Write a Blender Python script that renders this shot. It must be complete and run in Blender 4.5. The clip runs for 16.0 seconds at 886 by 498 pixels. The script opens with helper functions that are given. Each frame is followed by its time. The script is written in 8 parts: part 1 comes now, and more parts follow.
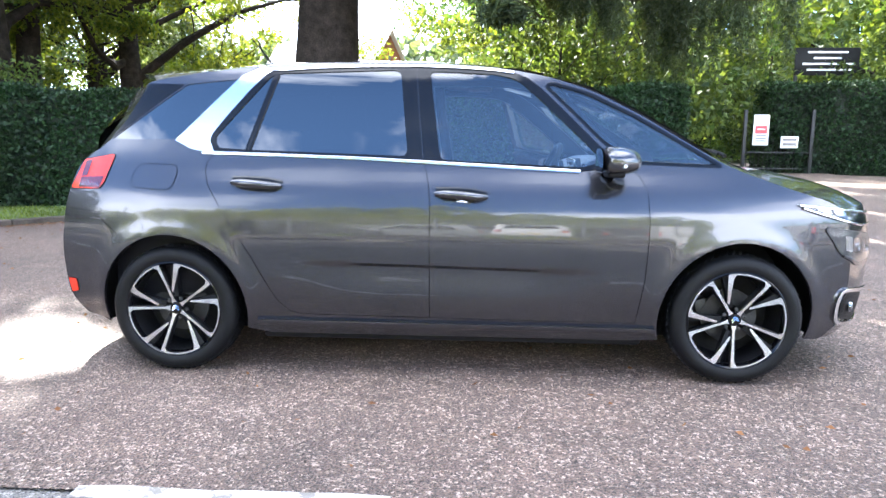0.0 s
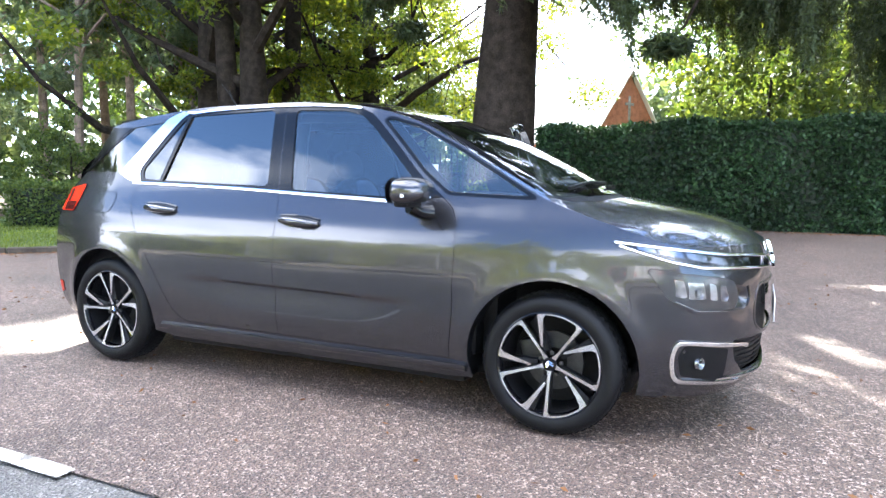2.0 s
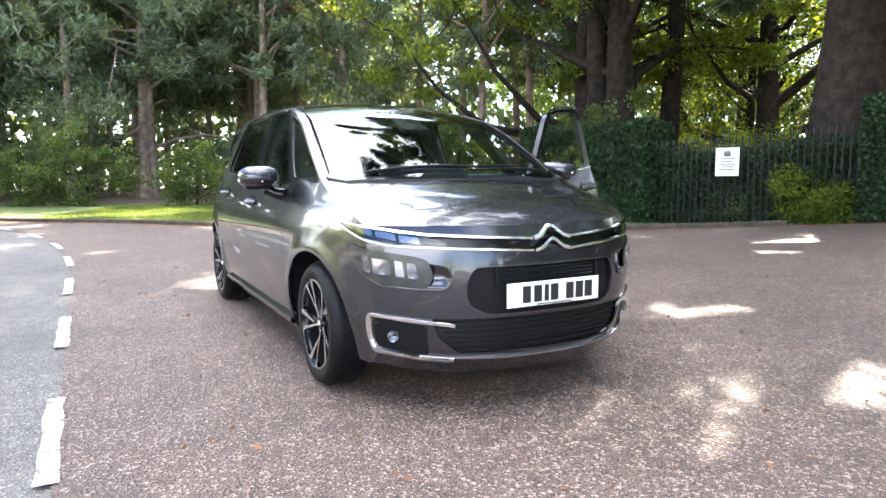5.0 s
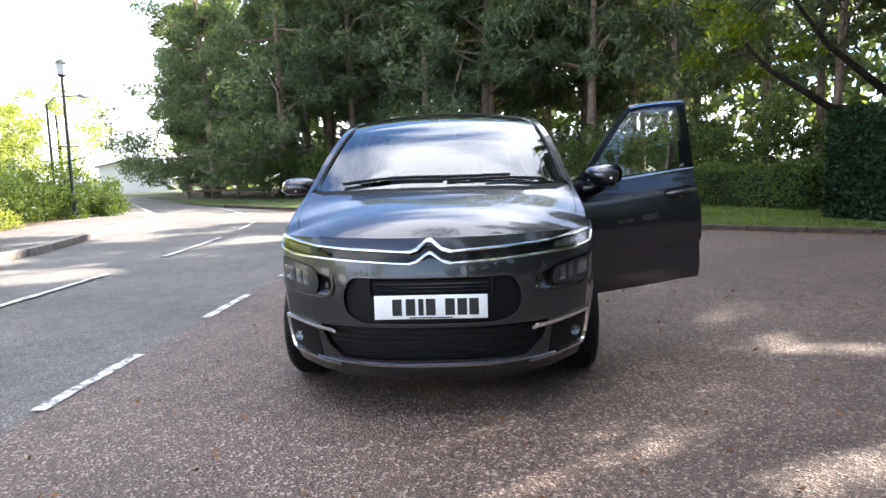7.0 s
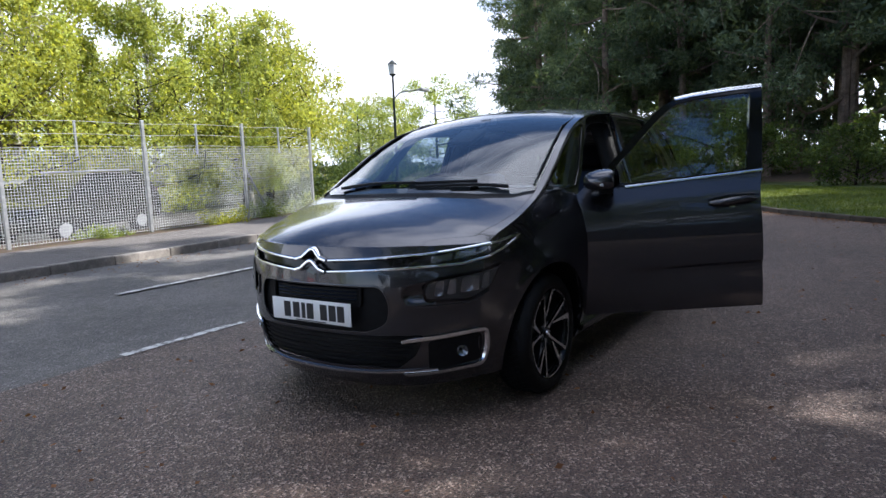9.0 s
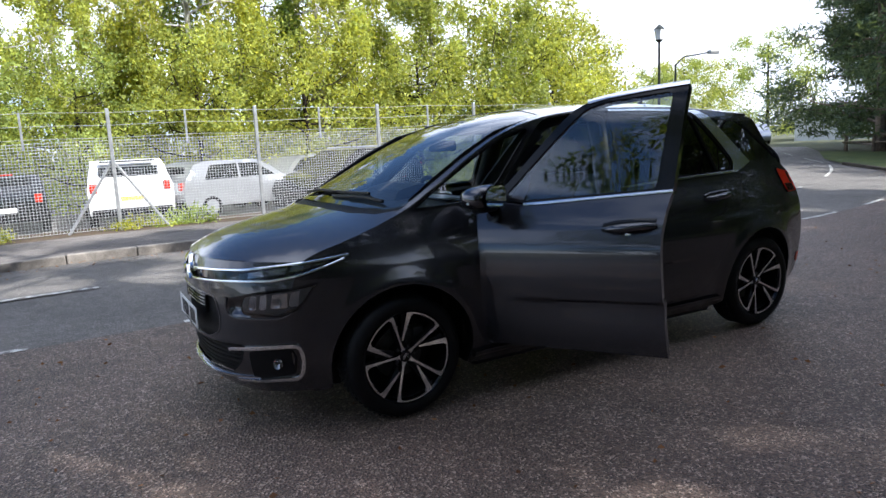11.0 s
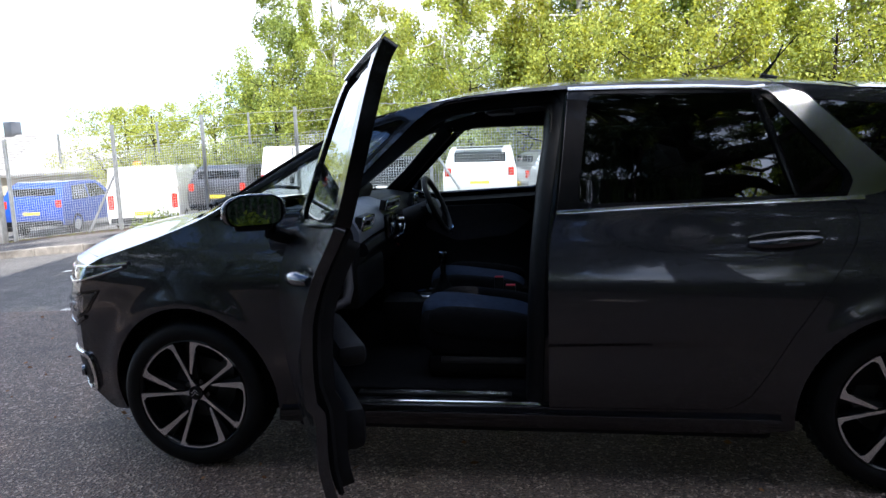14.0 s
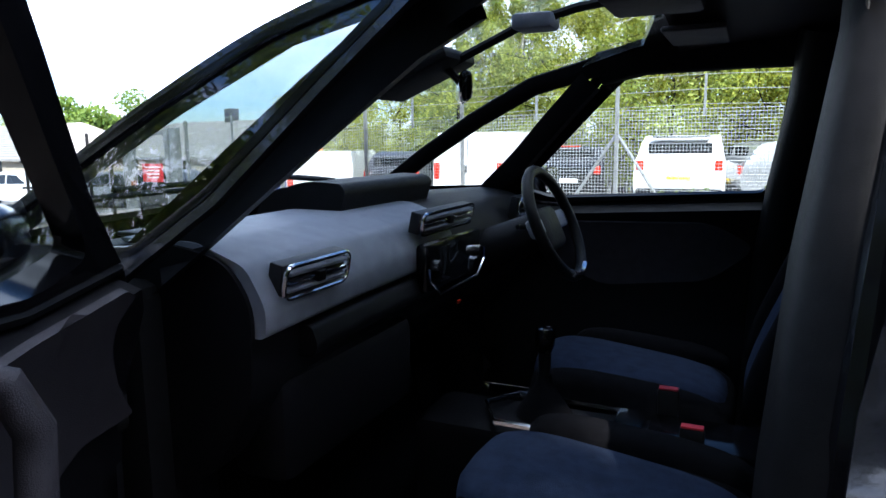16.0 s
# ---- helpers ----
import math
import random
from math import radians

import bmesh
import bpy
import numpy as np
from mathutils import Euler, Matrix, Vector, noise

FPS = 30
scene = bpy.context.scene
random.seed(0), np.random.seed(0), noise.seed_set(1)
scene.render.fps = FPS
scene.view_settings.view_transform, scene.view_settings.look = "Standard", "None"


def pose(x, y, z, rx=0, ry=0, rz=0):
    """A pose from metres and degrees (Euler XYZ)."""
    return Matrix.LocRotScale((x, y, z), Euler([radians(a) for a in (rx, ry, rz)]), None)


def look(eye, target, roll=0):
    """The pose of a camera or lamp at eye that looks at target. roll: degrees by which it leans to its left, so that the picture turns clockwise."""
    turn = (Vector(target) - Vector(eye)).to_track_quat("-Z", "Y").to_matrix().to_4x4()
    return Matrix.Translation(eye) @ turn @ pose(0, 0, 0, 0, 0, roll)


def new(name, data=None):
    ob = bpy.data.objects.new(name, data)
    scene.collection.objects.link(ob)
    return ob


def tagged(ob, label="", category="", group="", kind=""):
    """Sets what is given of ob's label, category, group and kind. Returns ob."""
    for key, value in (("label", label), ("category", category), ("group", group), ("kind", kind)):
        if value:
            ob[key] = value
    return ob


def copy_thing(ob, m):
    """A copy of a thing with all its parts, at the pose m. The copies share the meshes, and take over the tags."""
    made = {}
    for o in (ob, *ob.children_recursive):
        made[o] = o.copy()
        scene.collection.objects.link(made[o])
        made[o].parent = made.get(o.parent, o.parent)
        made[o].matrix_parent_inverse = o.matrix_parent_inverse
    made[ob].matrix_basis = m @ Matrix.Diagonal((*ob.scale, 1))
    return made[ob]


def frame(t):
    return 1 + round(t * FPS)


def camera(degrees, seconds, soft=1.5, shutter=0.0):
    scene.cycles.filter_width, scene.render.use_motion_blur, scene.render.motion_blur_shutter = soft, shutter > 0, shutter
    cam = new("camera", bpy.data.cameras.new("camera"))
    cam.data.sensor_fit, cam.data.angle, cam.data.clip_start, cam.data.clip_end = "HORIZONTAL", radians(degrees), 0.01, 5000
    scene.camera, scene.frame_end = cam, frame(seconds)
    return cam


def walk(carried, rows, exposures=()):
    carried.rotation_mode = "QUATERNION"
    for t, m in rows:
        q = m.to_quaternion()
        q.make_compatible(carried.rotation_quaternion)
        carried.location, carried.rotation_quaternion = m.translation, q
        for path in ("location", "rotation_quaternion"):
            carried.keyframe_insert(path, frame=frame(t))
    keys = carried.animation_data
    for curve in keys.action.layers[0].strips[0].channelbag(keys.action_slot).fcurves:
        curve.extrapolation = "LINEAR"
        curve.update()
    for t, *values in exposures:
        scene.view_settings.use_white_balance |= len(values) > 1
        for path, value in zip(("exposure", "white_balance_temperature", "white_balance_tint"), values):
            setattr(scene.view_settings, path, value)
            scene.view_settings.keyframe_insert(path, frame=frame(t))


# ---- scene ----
cam = camera(66.4, 16.0)
PATH = [
    (0, (0.134, -4.118, 1.162), (0.032, -2.144, 0.853), 0.5),
    (0.5, (0.634, -3.999, 1.148), (0.374, -2.034, 0.881), 0.7),
    (1, (1.173, -3.937, 1.138), (0.706, -2.004, 0.932), 0.5),
    (1.5, (1.696, -3.813, 1.142), (1.03, -1.938, 0.943), 0.5),
    (2, (2.206, -3.739, 1.13), (1.368, -1.934, 0.934), 0.7),
    (2.5, (2.688, -3.566, 1.126), (1.686, -1.846, 0.922), 0.7),
    (3, (3.196, -3.386, 1.109), (2.047, -1.763, 0.896), 0.5),
    (3.2, (3.378, -3.286, 1.114), (2.167, -1.709, 0.897), 0.5),
    (5.3, (4.925, -1.595, 1.114), (3.097, -0.818, 0.88), -0.8),
    (5.5, (4.999, -1.389, 1.128), (3.13, -0.717, 0.891), -1.0),
    (6, (5.196, -0.877, 1.146), (3.256, -0.451, 0.912), -1.2),
    (6.5, (5.297, -0.324, 1.159), (3.316, -0.184, 0.924), -1.5),
    (7, (5.335, 0.228, 1.179), (3.352, 0.121, 0.945), -1.8),
    (7.5, (5.262, 0.782, 1.188), (3.311, 0.412, 0.953), -2.0),
    (8, (5.135, 1.317, 1.19), (3.244, 0.709, 0.958), -2.0),
    (8.5, (4.938, 1.849, 1.22), (3.15, 0.981, 0.996), -2.2),
    (9, (4.645, 2.342, 1.257), (2.99, 1.248, 0.999), -2.3),
    (9.5, (4.26, 2.814, 1.299), (2.764, 1.521, 1.001), -2.5),
    (9.7, (4.084, 2.983, 1.331), (2.655, 1.618, 1.026), -2.7),
    (11.8, (1.964, 4.192, 1.407), (1.29, 2.334, 1.104), -2.5),
    (12, (1.736, 4.223, 1.393), (1.131, 2.34, 1.094), -2.5),
    (12.5, (1.164, 4.219, 1.405), (0.776, 2.279, 1.11), -2.5),
    (13, (0.65, 4.076, 1.398), (0.468, 2.106, 1.102), -2.5),
    (13.5, (0.214, 3.826, 1.363), (0.25, 1.848, 1.068), -2.0),
    (14, (-0.065, 3.435, 1.331), (0.215, 1.477, 1.034), -1.7),
    (14.5, (-0.229, 2.951, 1.289), (0.31, 1.048, 0.992), -1.5),
    (15, (-0.2, 2.463, 1.285), (0.514, 0.619, 0.983), -1.2),
    (15.5, (-0.141, 1.983, 1.252), (0.664, 0.177, 0.951), -1.1),
    (16, (-0.009, 1.553, 1.242), (0.808, -0.246, 0.931), -0.7),
]
walk(cam, [(t, look(eye, target, roll)) for t, eye, target, roll in PATH],
     exposures=[(0, 3.65, 5850, 10), (1.5, 3.65, 5900, 10), (3.2, 3.5, 6100, 11), (5.3, 3.35, 6350, 12), (7.0, 2.4, 6250, 12), (8.0, 1.3, 5850, 12), (9.0, 1.1, 5750, 13), (12.0, 1.4, 5750, 11), (13.2, 1.6, 5700, 11), (14.2, 1.4, 5700, 12), (15.2, 1.5, 5700, 12), (16.0, 1.95, 5650, 13)])

# ---------------------------------------------------------------- world, sun
SUN_AZ, SUN_EL = radians(-32.0), radians(45.0)      # azimuth from +y towards +x
world = bpy.data.worlds.new("sky")
scene.world = world
world.use_nodes = True
wn, wl = world.node_tree.nodes, world.node_tree.links
wn.clear()
w_out, w_bg = wn.new("ShaderNodeOutputWorld"), wn.new("ShaderNodeBackground")
w_sky = wn.new("ShaderNodeTexSky")
w_sky.sky_type, w_sky.sun_disc = "NISHITA", False
w_sky.sun_elevation, w_sky.sun_rotation = SUN_EL, SUN_AZ
w_sky.air_density, w_sky.dust_density, w_sky.ozone_density = 1.0, 0.15, 5.0
w_tc, w_map, w_noise, w_ramp, w_mix = (wn.new("ShaderNodeTexCoord"), wn.new("ShaderNodeMapping"), wn.new("ShaderNodeTexNoise"),
                                       wn.new("ShaderNodeValToRGB"), wn.new("ShaderNodeMix"))
w_map.inputs["Scale"].default_value = (1.0, 1.0, 2.6)
w_map.inputs["Location"].default_value = (-21.19, -43.35, 17.04)
w_noise.inputs["Scale"].default_value, w_noise.inputs["Detail"].default_value = 1.0, 7.0
w_noise.inputs["Roughness"].default_value = 0.55
w_ramp.color_ramp.elements[0].position, w_ramp.color_ramp.elements[1].position = 0.455, 0.60
w_mix.data_type = "RGBA"
w_mix.inputs["B"].default_value = (13.0, 13.2, 13.8, 1)
wl.new(w_tc.outputs["Generated"], w_map.inputs["Vector"])
wl.new(w_map.outputs["Vector"], w_noise.inputs["Vector"])
wl.new(w_noise.outputs["Fac"], w_ramp.inputs["Fac"])
wl.new(w_ramp.outputs["Color"], w_mix.inputs["Factor"])
wl.new(w_sky.outputs["Color"], w_mix.inputs["A"])
wl.new(w_mix.outputs["Result"], w_bg.inputs["Color"])
w_bg.inputs["Strength"].default_value = 0.078
wl.new(w_bg.outputs["Background"], w_out.inputs["Surface"])

sun = new("sun", bpy.data.lights.new("sun", "SUN"))
sun.data.energy, sun.data.angle, sun.data.color = 5.0, radians(0.6), (1.0, 0.93, 0.80)
sun_dir = Vector((math.sin(SUN_AZ) * math.cos(SUN_EL), math.cos(SUN_AZ) * math.cos(SUN_EL), math.sin(SUN_EL)))
sun.matrix_basis = look(sun_dir * 60, (0, 0, 0))


# ---------------------------------------------------------------- materials
def mat_base(name):
    m = bpy.data.materials.new(name)
    m.use_nodes = True
    nt = m.node_tree
    return m, nt.nodes, nt.links, nt.nodes["Principled BSDF"]


def surface(name, color, rough=0.6, metal=0.0, var=0.25, scale=6.0, fine=60.0, bump=0.0, color2=None, coat=0.0, spec=0.5, random_obj=0.0):
    """Principled surface with variation at two scales and fine relief."""
    m, n, l, b = mat_base(name)
    tc = n.new("ShaderNodeTexCoord")
    n1, n2 = n.new("ShaderNodeTexNoise"), n.new("ShaderNodeTexNoise")
    n1.inputs["Scale"].default_value, n1.inputs["Detail"].default_value = scale, 4
    n2.inputs["Scale"].default_value, n2.inputs["Detail"].default_value = fine, 3
    for q in (n1, n2):
        l.new(tc.outputs["Object"], q.inputs["Vector"])
    c2 = color2 or tuple(c * (1 - var) for c in color)
    mix = n.new("ShaderNodeMix")
    mix.data_type = "RGBA"
    mix.inputs["A"].default_value, mix.inputs["B"].default_value = (*c2, 1), (*color, 1)
    r1 = n.new("ShaderNodeValToRGB")
    r1.color_ramp.elements[0].position, r1.color_ramp.elements[1].position = 0.35, 0.65
    l.new(n1.outputs["Fac"], r1.inputs["Fac"])
    l.new(r1.outputs["Color"], mix.inputs["Factor"])
    mul = n.new("ShaderNodeMix")
    mul.data_type, mul.blend_type = "RGBA", "MULTIPLY"
    mul.inputs["Factor"].default_value = 1.0
    mr = n.new("ShaderNodeMapRange")
    mr.inputs["From Min"].default_value, mr.inputs["From Max"].default_value = 0.3, 0.7
    mr.inputs["To Min"].default_value, mr.inputs["To Max"].default_value = 1 - var * 0.7, 1 + var * 0.4
    l.new(n2.outputs["Fac"], mr.inputs["Value"])
    l.new(mix.outputs["Result"], mul.inputs["A"])
    l.new(mr.outputs["Result"], mul.inputs["B"])
    out = mul.outputs["Result"]
    if random_obj:
        oi, mr2, mul2 = n.new("ShaderNodeObjectInfo"), n.new("ShaderNodeMapRange"), n.new("ShaderNodeMix")
        mul2.data_type, mul2.blend_type = "RGBA", "MULTIPLY"
        mul2.inputs["Factor"].default_value = 1.0
        mr2.inputs["To Min"].default_value, mr2.inputs["To Max"].default_value = 1 - random_obj, 1 + random_obj
        l.new(oi.outputs["Random"], mr2.inputs["Value"])
        l.new(out, mul2.inputs["A"])
        l.new(mr2.outputs["Result"], mul2.inputs["B"])
        out = mul2.outputs["Result"]
    l.new(out, b.inputs["Base Color"])
    b.inputs["Roughness"].default_value, b.inputs["Metallic"].default_value = rough, metal
    b.inputs["Coat Weight"].default_value = coat
    b.inputs["Coat Roughness"].default_value = 0.03
    b.inputs["Specular IOR Level"].default_value = spec
    if bump:
        bp = n.new("ShaderNodeBump")
        bp.inputs["Strength"].default_value, bp.inputs["Distance"].default_value = bump, 0.01
        l.new(n2.outputs["Fac"], bp.inputs["Height"])
        l.new(bp.outputs["Normal"], b.inputs["Normal"])
    return m


def leaf(name, dark, light, trans=0.35, rough=0.55, tree_to_tree=None):
    """Leaves: colour differs from leaf to leaf, with light coming through."""
    m, n, l, b = mat_base(name)
    geo, ramp = n.new("ShaderNodeNewGeometry"), n.new("ShaderNodeValToRGB")
    ramp.color_ramp.elements[0].color, ramp.color_ramp.elements[1].color = (*dark, 1), (*light, 1)
    l.new(geo.outputs["Random Per Island"], ramp.inputs["Fac"])
    nz, tc, mul, mr = n.new("ShaderNodeTexNoise"), n.new("ShaderNodeTexCoord"), n.new("ShaderNodeMix"), n.new("ShaderNodeMapRange")
    nz.inputs["Scale"].default_value = 0.8
    mul.data_type, mul.blend_type = "RGBA", "MULTIPLY"
    mul.inputs["Factor"].default_value = 1.0
    mr.inputs["From Min"].default_value, mr.inputs["From Max"].default_value = 0.3, 0.7
    mr.inputs["To Min"].default_value, mr.inputs["To Max"].default_value = 0.6, 1.25
    l.new(tc.outputs["Object"], nz.inputs["Vector"])
    l.new(nz.outputs["Fac"], mr.inputs["Value"])
    l.new(ramp.outputs["Color"], mul.inputs["A"])
    l.new(mr.outputs["Result"], mul.inputs["B"])
    if tree_to_tree:
        oi, hue, tone = n.new("ShaderNodeObjectInfo"), n.new("ShaderNodeValToRGB"), n.new("ShaderNodeMix")
        hue.color_ramp.elements[0].color, hue.color_ramp.elements[1].color = (*tree_to_tree[0], 1), (*tree_to_tree[1], 1)
        tone.data_type, tone.blend_type = "RGBA", "MULTIPLY"
        tone.inputs["Factor"].default_value = 1.0
        l.new(oi.outputs["Random"], hue.inputs["Fac"])
        l.new(ramp.outputs["Color"], tone.inputs["A"])
        l.new(hue.outputs["Color"], tone.inputs["B"])
        l.new(tone.outputs["Result"], mul.inputs["A"])
    l.new(mul.outputs["Result"], b.inputs["Base Color"])
    b.inputs["Roughness"].default_value = rough
    b.inputs["Specular IOR Level"].default_value = 0.25
    tr, mx = n.new("ShaderNodeBsdfTranslucent"), n.new("ShaderNodeMixShader")
    br = n.new("ShaderNodeMix")
    br.data_type, br.blend_type = "RGBA", "MULTIPLY"
    br.inputs["Factor"].default_value, br.inputs["B"].default_value = 1.0, (2.2, 1.9, 0.7, 1)
    l.new(mul.outputs["Result"], br.inputs["A"])
    l.new(br.outputs["Result"], tr.inputs["Color"])
    mx.inputs["Fac"].default_value = trans
    l.new(b.outputs["BSDF"], mx.inputs[1])
    l.new(tr.outputs["BSDF"], mx.inputs[2])
    l.new(mx.outputs["Shader"], n["Material Output"].inputs["Surface"])
    return m


def glass(name, tint, gloss=1.5):
    """A pane: tinted light goes through, gloss by Fresnel."""
    m, n, l, b = mat_base(name)
    n.remove(b)
    tr, gl, fr, mx = n.new("ShaderNodeBsdfTransparent"), n.new("ShaderNodeBsdfGlossy"), n.new("ShaderNodeLayerWeight"), n.new("ShaderNodeMixShader")
    pw, ma = n.new("ShaderNodeMath"), n.new("ShaderNodeMath")
    pw.operation, ma.operation = "POWER", "MULTIPLY_ADD"
    f0 = ((gloss - 1) / (gloss + 1)) ** 2
    pw.inputs[1].default_value, ma.inputs[1].default_value, ma.inputs[2].default_value = 4.0, 1 - f0, f0
    tr.inputs["Color"].default_value = (*tint, 1)
    gl.inputs["Roughness"].default_value = 0.015
    fr.inputs["Blend"].default_value = 0.5
    l.new(fr.outputs["Facing"], pw.inputs[0])
    l.new(pw.outputs["Value"], ma.inputs[0])
    l.new(ma.outputs["Value"], mx.inputs["Fac"])
    l.new(tr.outputs["BSDF"], mx.inputs[1])
    l.new(gl.outputs["BSDF"], mx.inputs[2])
    l.new(mx.outputs["Shader"], n["Material Output"].inputs["Surface"])
    return m


def asphalt(name, base, stone, dark, rough, stone_amount):
    """Worn tarmac: fine stones set in binder, with broad stains."""
    m, n, l, b = mat_base(name)
    tc = n.new("ShaderNodeTexCoord")
    vor, vor2, big, mid = n.new("ShaderNodeTexVoronoi"), n.new("ShaderNodeTexVoronoi"), n.new("ShaderNodeTexNoise"), n.new("ShaderNodeTexNoise")
    vor.inputs["Scale"].default_value, vor2.inputs["Scale"].default_value = 78.0, 170.0
    big.inputs["Scale"].default_value, big.inputs["Detail"].default_value = 0.55, 6
    mid.inputs["Scale"].default_value, mid.inputs["Detail"].default_value = 5.0, 5
    for q in (vor, vor2, big, mid):
        l.new(tc.outputs["Object"], q.inputs["Vector"])
    hsv = n.new("ShaderNodeSeparateColor")
    l.new(vor.outputs["Color"], hsv.inputs["Color"])
    pick = n.new("ShaderNodeValToRGB")
    pick.color_ramp.elements[0].position, pick.color_ramp.elements[1].position = 1 - stone_amount, min(1.0, 1.12 - stone_amount)
    l.new(hsv.outputs["Red"], pick.inputs["Fac"])
    mix = n.new("ShaderNodeMix")
    mix.data_type = "RGBA"
    mix.inputs["A"].default_value, mix.inputs["B"].default_value = (*base, 1), (*stone, 1)
    l.new(pick.outputs["Color"], mix.inputs["Factor"])
    hs2, pk2, mix2 = n.new("ShaderNodeSeparateColor"), n.new("ShaderNodeValToRGB"), n.new("ShaderNodeMix")
    l.new(vor2.outputs["Color"], hs2.inputs["Color"])
    pk2.color_ramp.elements[0].position, pk2.color_ramp.elements[1].position = 0.45, 0.75
    l.new(hs2.outputs["Green"], pk2.inputs["Fac"])
    mix2.data_type = "RGBA"
    mix2.inputs["B"].default_value = (*dark, 1)
    l.new(pk2.outputs["Color"], mix2.inputs["Factor"])
    l.new(mix.outputs["Result"], mix2.inputs["A"])
    mulv = mix2.outputs["Result"]
    for src, lo, hi in ((big, 0.72, 1.22), (mid, 0.82, 1.15)):
        mr, mu = n.new("ShaderNodeMapRange"), n.new("ShaderNodeMix")
        mu.data_type, mu.blend_type = "RGBA", "MULTIPLY"
        mu.inputs["Factor"].default_value = 1.0
        mr.inputs["From Min"].default_value, mr.inputs["From Max"].default_value = 0.3, 0.7
        mr.inputs["To Min"].default_value, mr.inputs["To Max"].default_value = lo, hi
        l.new(src.outputs["Fac"], mr.inputs["Value"])
        l.new(mulv, mu.inputs["A"])
        l.new(mr.outputs["Result"], mu.inputs["B"])
        mulv = mu.outputs["Result"]
    l.new(mulv, b.inputs["Base Color"])
    b.inputs["Roughness"].default_value = rough
    bp = n.new("ShaderNodeBump")
    bp.inputs["Strength"].default_value, bp.inputs["Distance"].default_value = 1.0, 0.012
    l.new(vor.outputs["Distance"], bp.inputs["Height"])
    l.new(bp.outputs["Normal"], b.inputs["Normal"])
    return m


M_PAINT = surface("grey_metallic_paint", (0.048, 0.048, 0.056), 0.27, 0.8, 0.10, 900, 1600, 0.0, coat=0.8)
M_PAINT.node_tree.nodes["Principled BSDF"].inputs["Coat IOR"].default_value = 1.55
M_CHROME = surface("chrome", (0.85, 0.86, 0.88), 0.09, 1.0, 0.05, 20, 200)
M_SATIN = surface("satin_aluminium", (0.78, 0.79, 0.81), 0.15, 1.0, 0.06, 20, 300)
M_GLOSSBLACK = surface("gloss_black", (0.005, 0.005, 0.006), 0.11, 0.0, 0.1, 30, 300, spec=0.28)
M_PLASTIC = surface("black_plastic", (0.009, 0.009, 0.010), 0.45, 0.0, 0.3, 40, 900, 0.15, spec=0.14)
M_TRIM = surface("charcoal_cabin_plastic", (0.008, 0.008, 0.010), 0.5, 0.0, 0.25, 30, 700, 0.2, spec=0.16)
M_CARD = surface("dark_grey_door_card", (0.052, 0.047, 0.054), 0.5, 0.0, 0.2, 30, 600, 0.3, spec=0.3)
M_DASH = surface("mid_grey_dashboard", (0.25, 0.265, 0.315), 0.45, 0.0, 0.15, 30, 700, 0.2, spec=0.3)
# blue of the seat panels is sky light put into the fabric's colour
M_FABRIC = surface("sky_tinted_fabric", (0.036, 0.052, 0.098), 0.9, 0.0, 0.25, 30, 500, 0.5, spec=0.15)
M_BLACKFAB = surface("black_fabric", (0.008, 0.008, 0.010), 0.9, 0.0, 0.3, 30, 500, 0.5, spec=0.08)
M_RUBBER = surface("tyre_rubber", (0.006, 0.006, 0.007), 0.5, 0.0, 0.3, 12, 200, 0.3, spec=0.18)
M_DARKMETAL = surface("dark_steel", (0.06, 0.06, 0.062), 0.45, 0.7, 0.3, 15, 150)
M_GLASS = glass("clear_car_glass", (0.70, 0.77, 0.79), 2.15)
M_TINT = glass("privacy_glass", (0.04, 0.048, 0.056), 2.3)
M_LENS = glass("lamp_lens", (0.88, 0.9, 0.93), 1.5)
M_LAMPIN = surface("smoky_lamp_interior", (0.20, 0.21, 0.23), 0.16, 0.85, 0.15, 40, 200, coat=1.0)
M_FACET = surface("blue_silver_reflector", (0.42, 0.45, 0.50), 0.22, 1.0, 0.3, 60, 300)
M_RED = surface("red_lamp_lens", (0.62, 0.035, 0.012), 0.15, 0.0, 0.2, 40, 200, coat=0.3)
M_SMOKED = surface("smoked_red_lens", (0.09, 0.006, 0.008), 0.12, 0.0, 0.2, 40, 200, coat=0.6)
M_AMBER = surface("amber_lens", (0.85, 0.25, 0.02), 0.15, 0.0, 0.1, 40, 200, coat=1.0)
M_WHITE = surface("white_reflective", (0.86, 0.86, 0.84), 0.35, 0.0, 0.05, 10, 120)
M_YELLOW = surface("yellow_plate", (0.85, 0.62, 0.03), 0.35, 0.0, 0.06, 10, 120)
M_INK = surface("black_ink", (0.012, 0.012, 0.013), 0.5, 0.0, 0.1, 10, 120)
M_MIRROR = surface("mirror_glass", (0.9, 0.91, 0.92), 0.02, 1.0, 0.02, 10, 50)

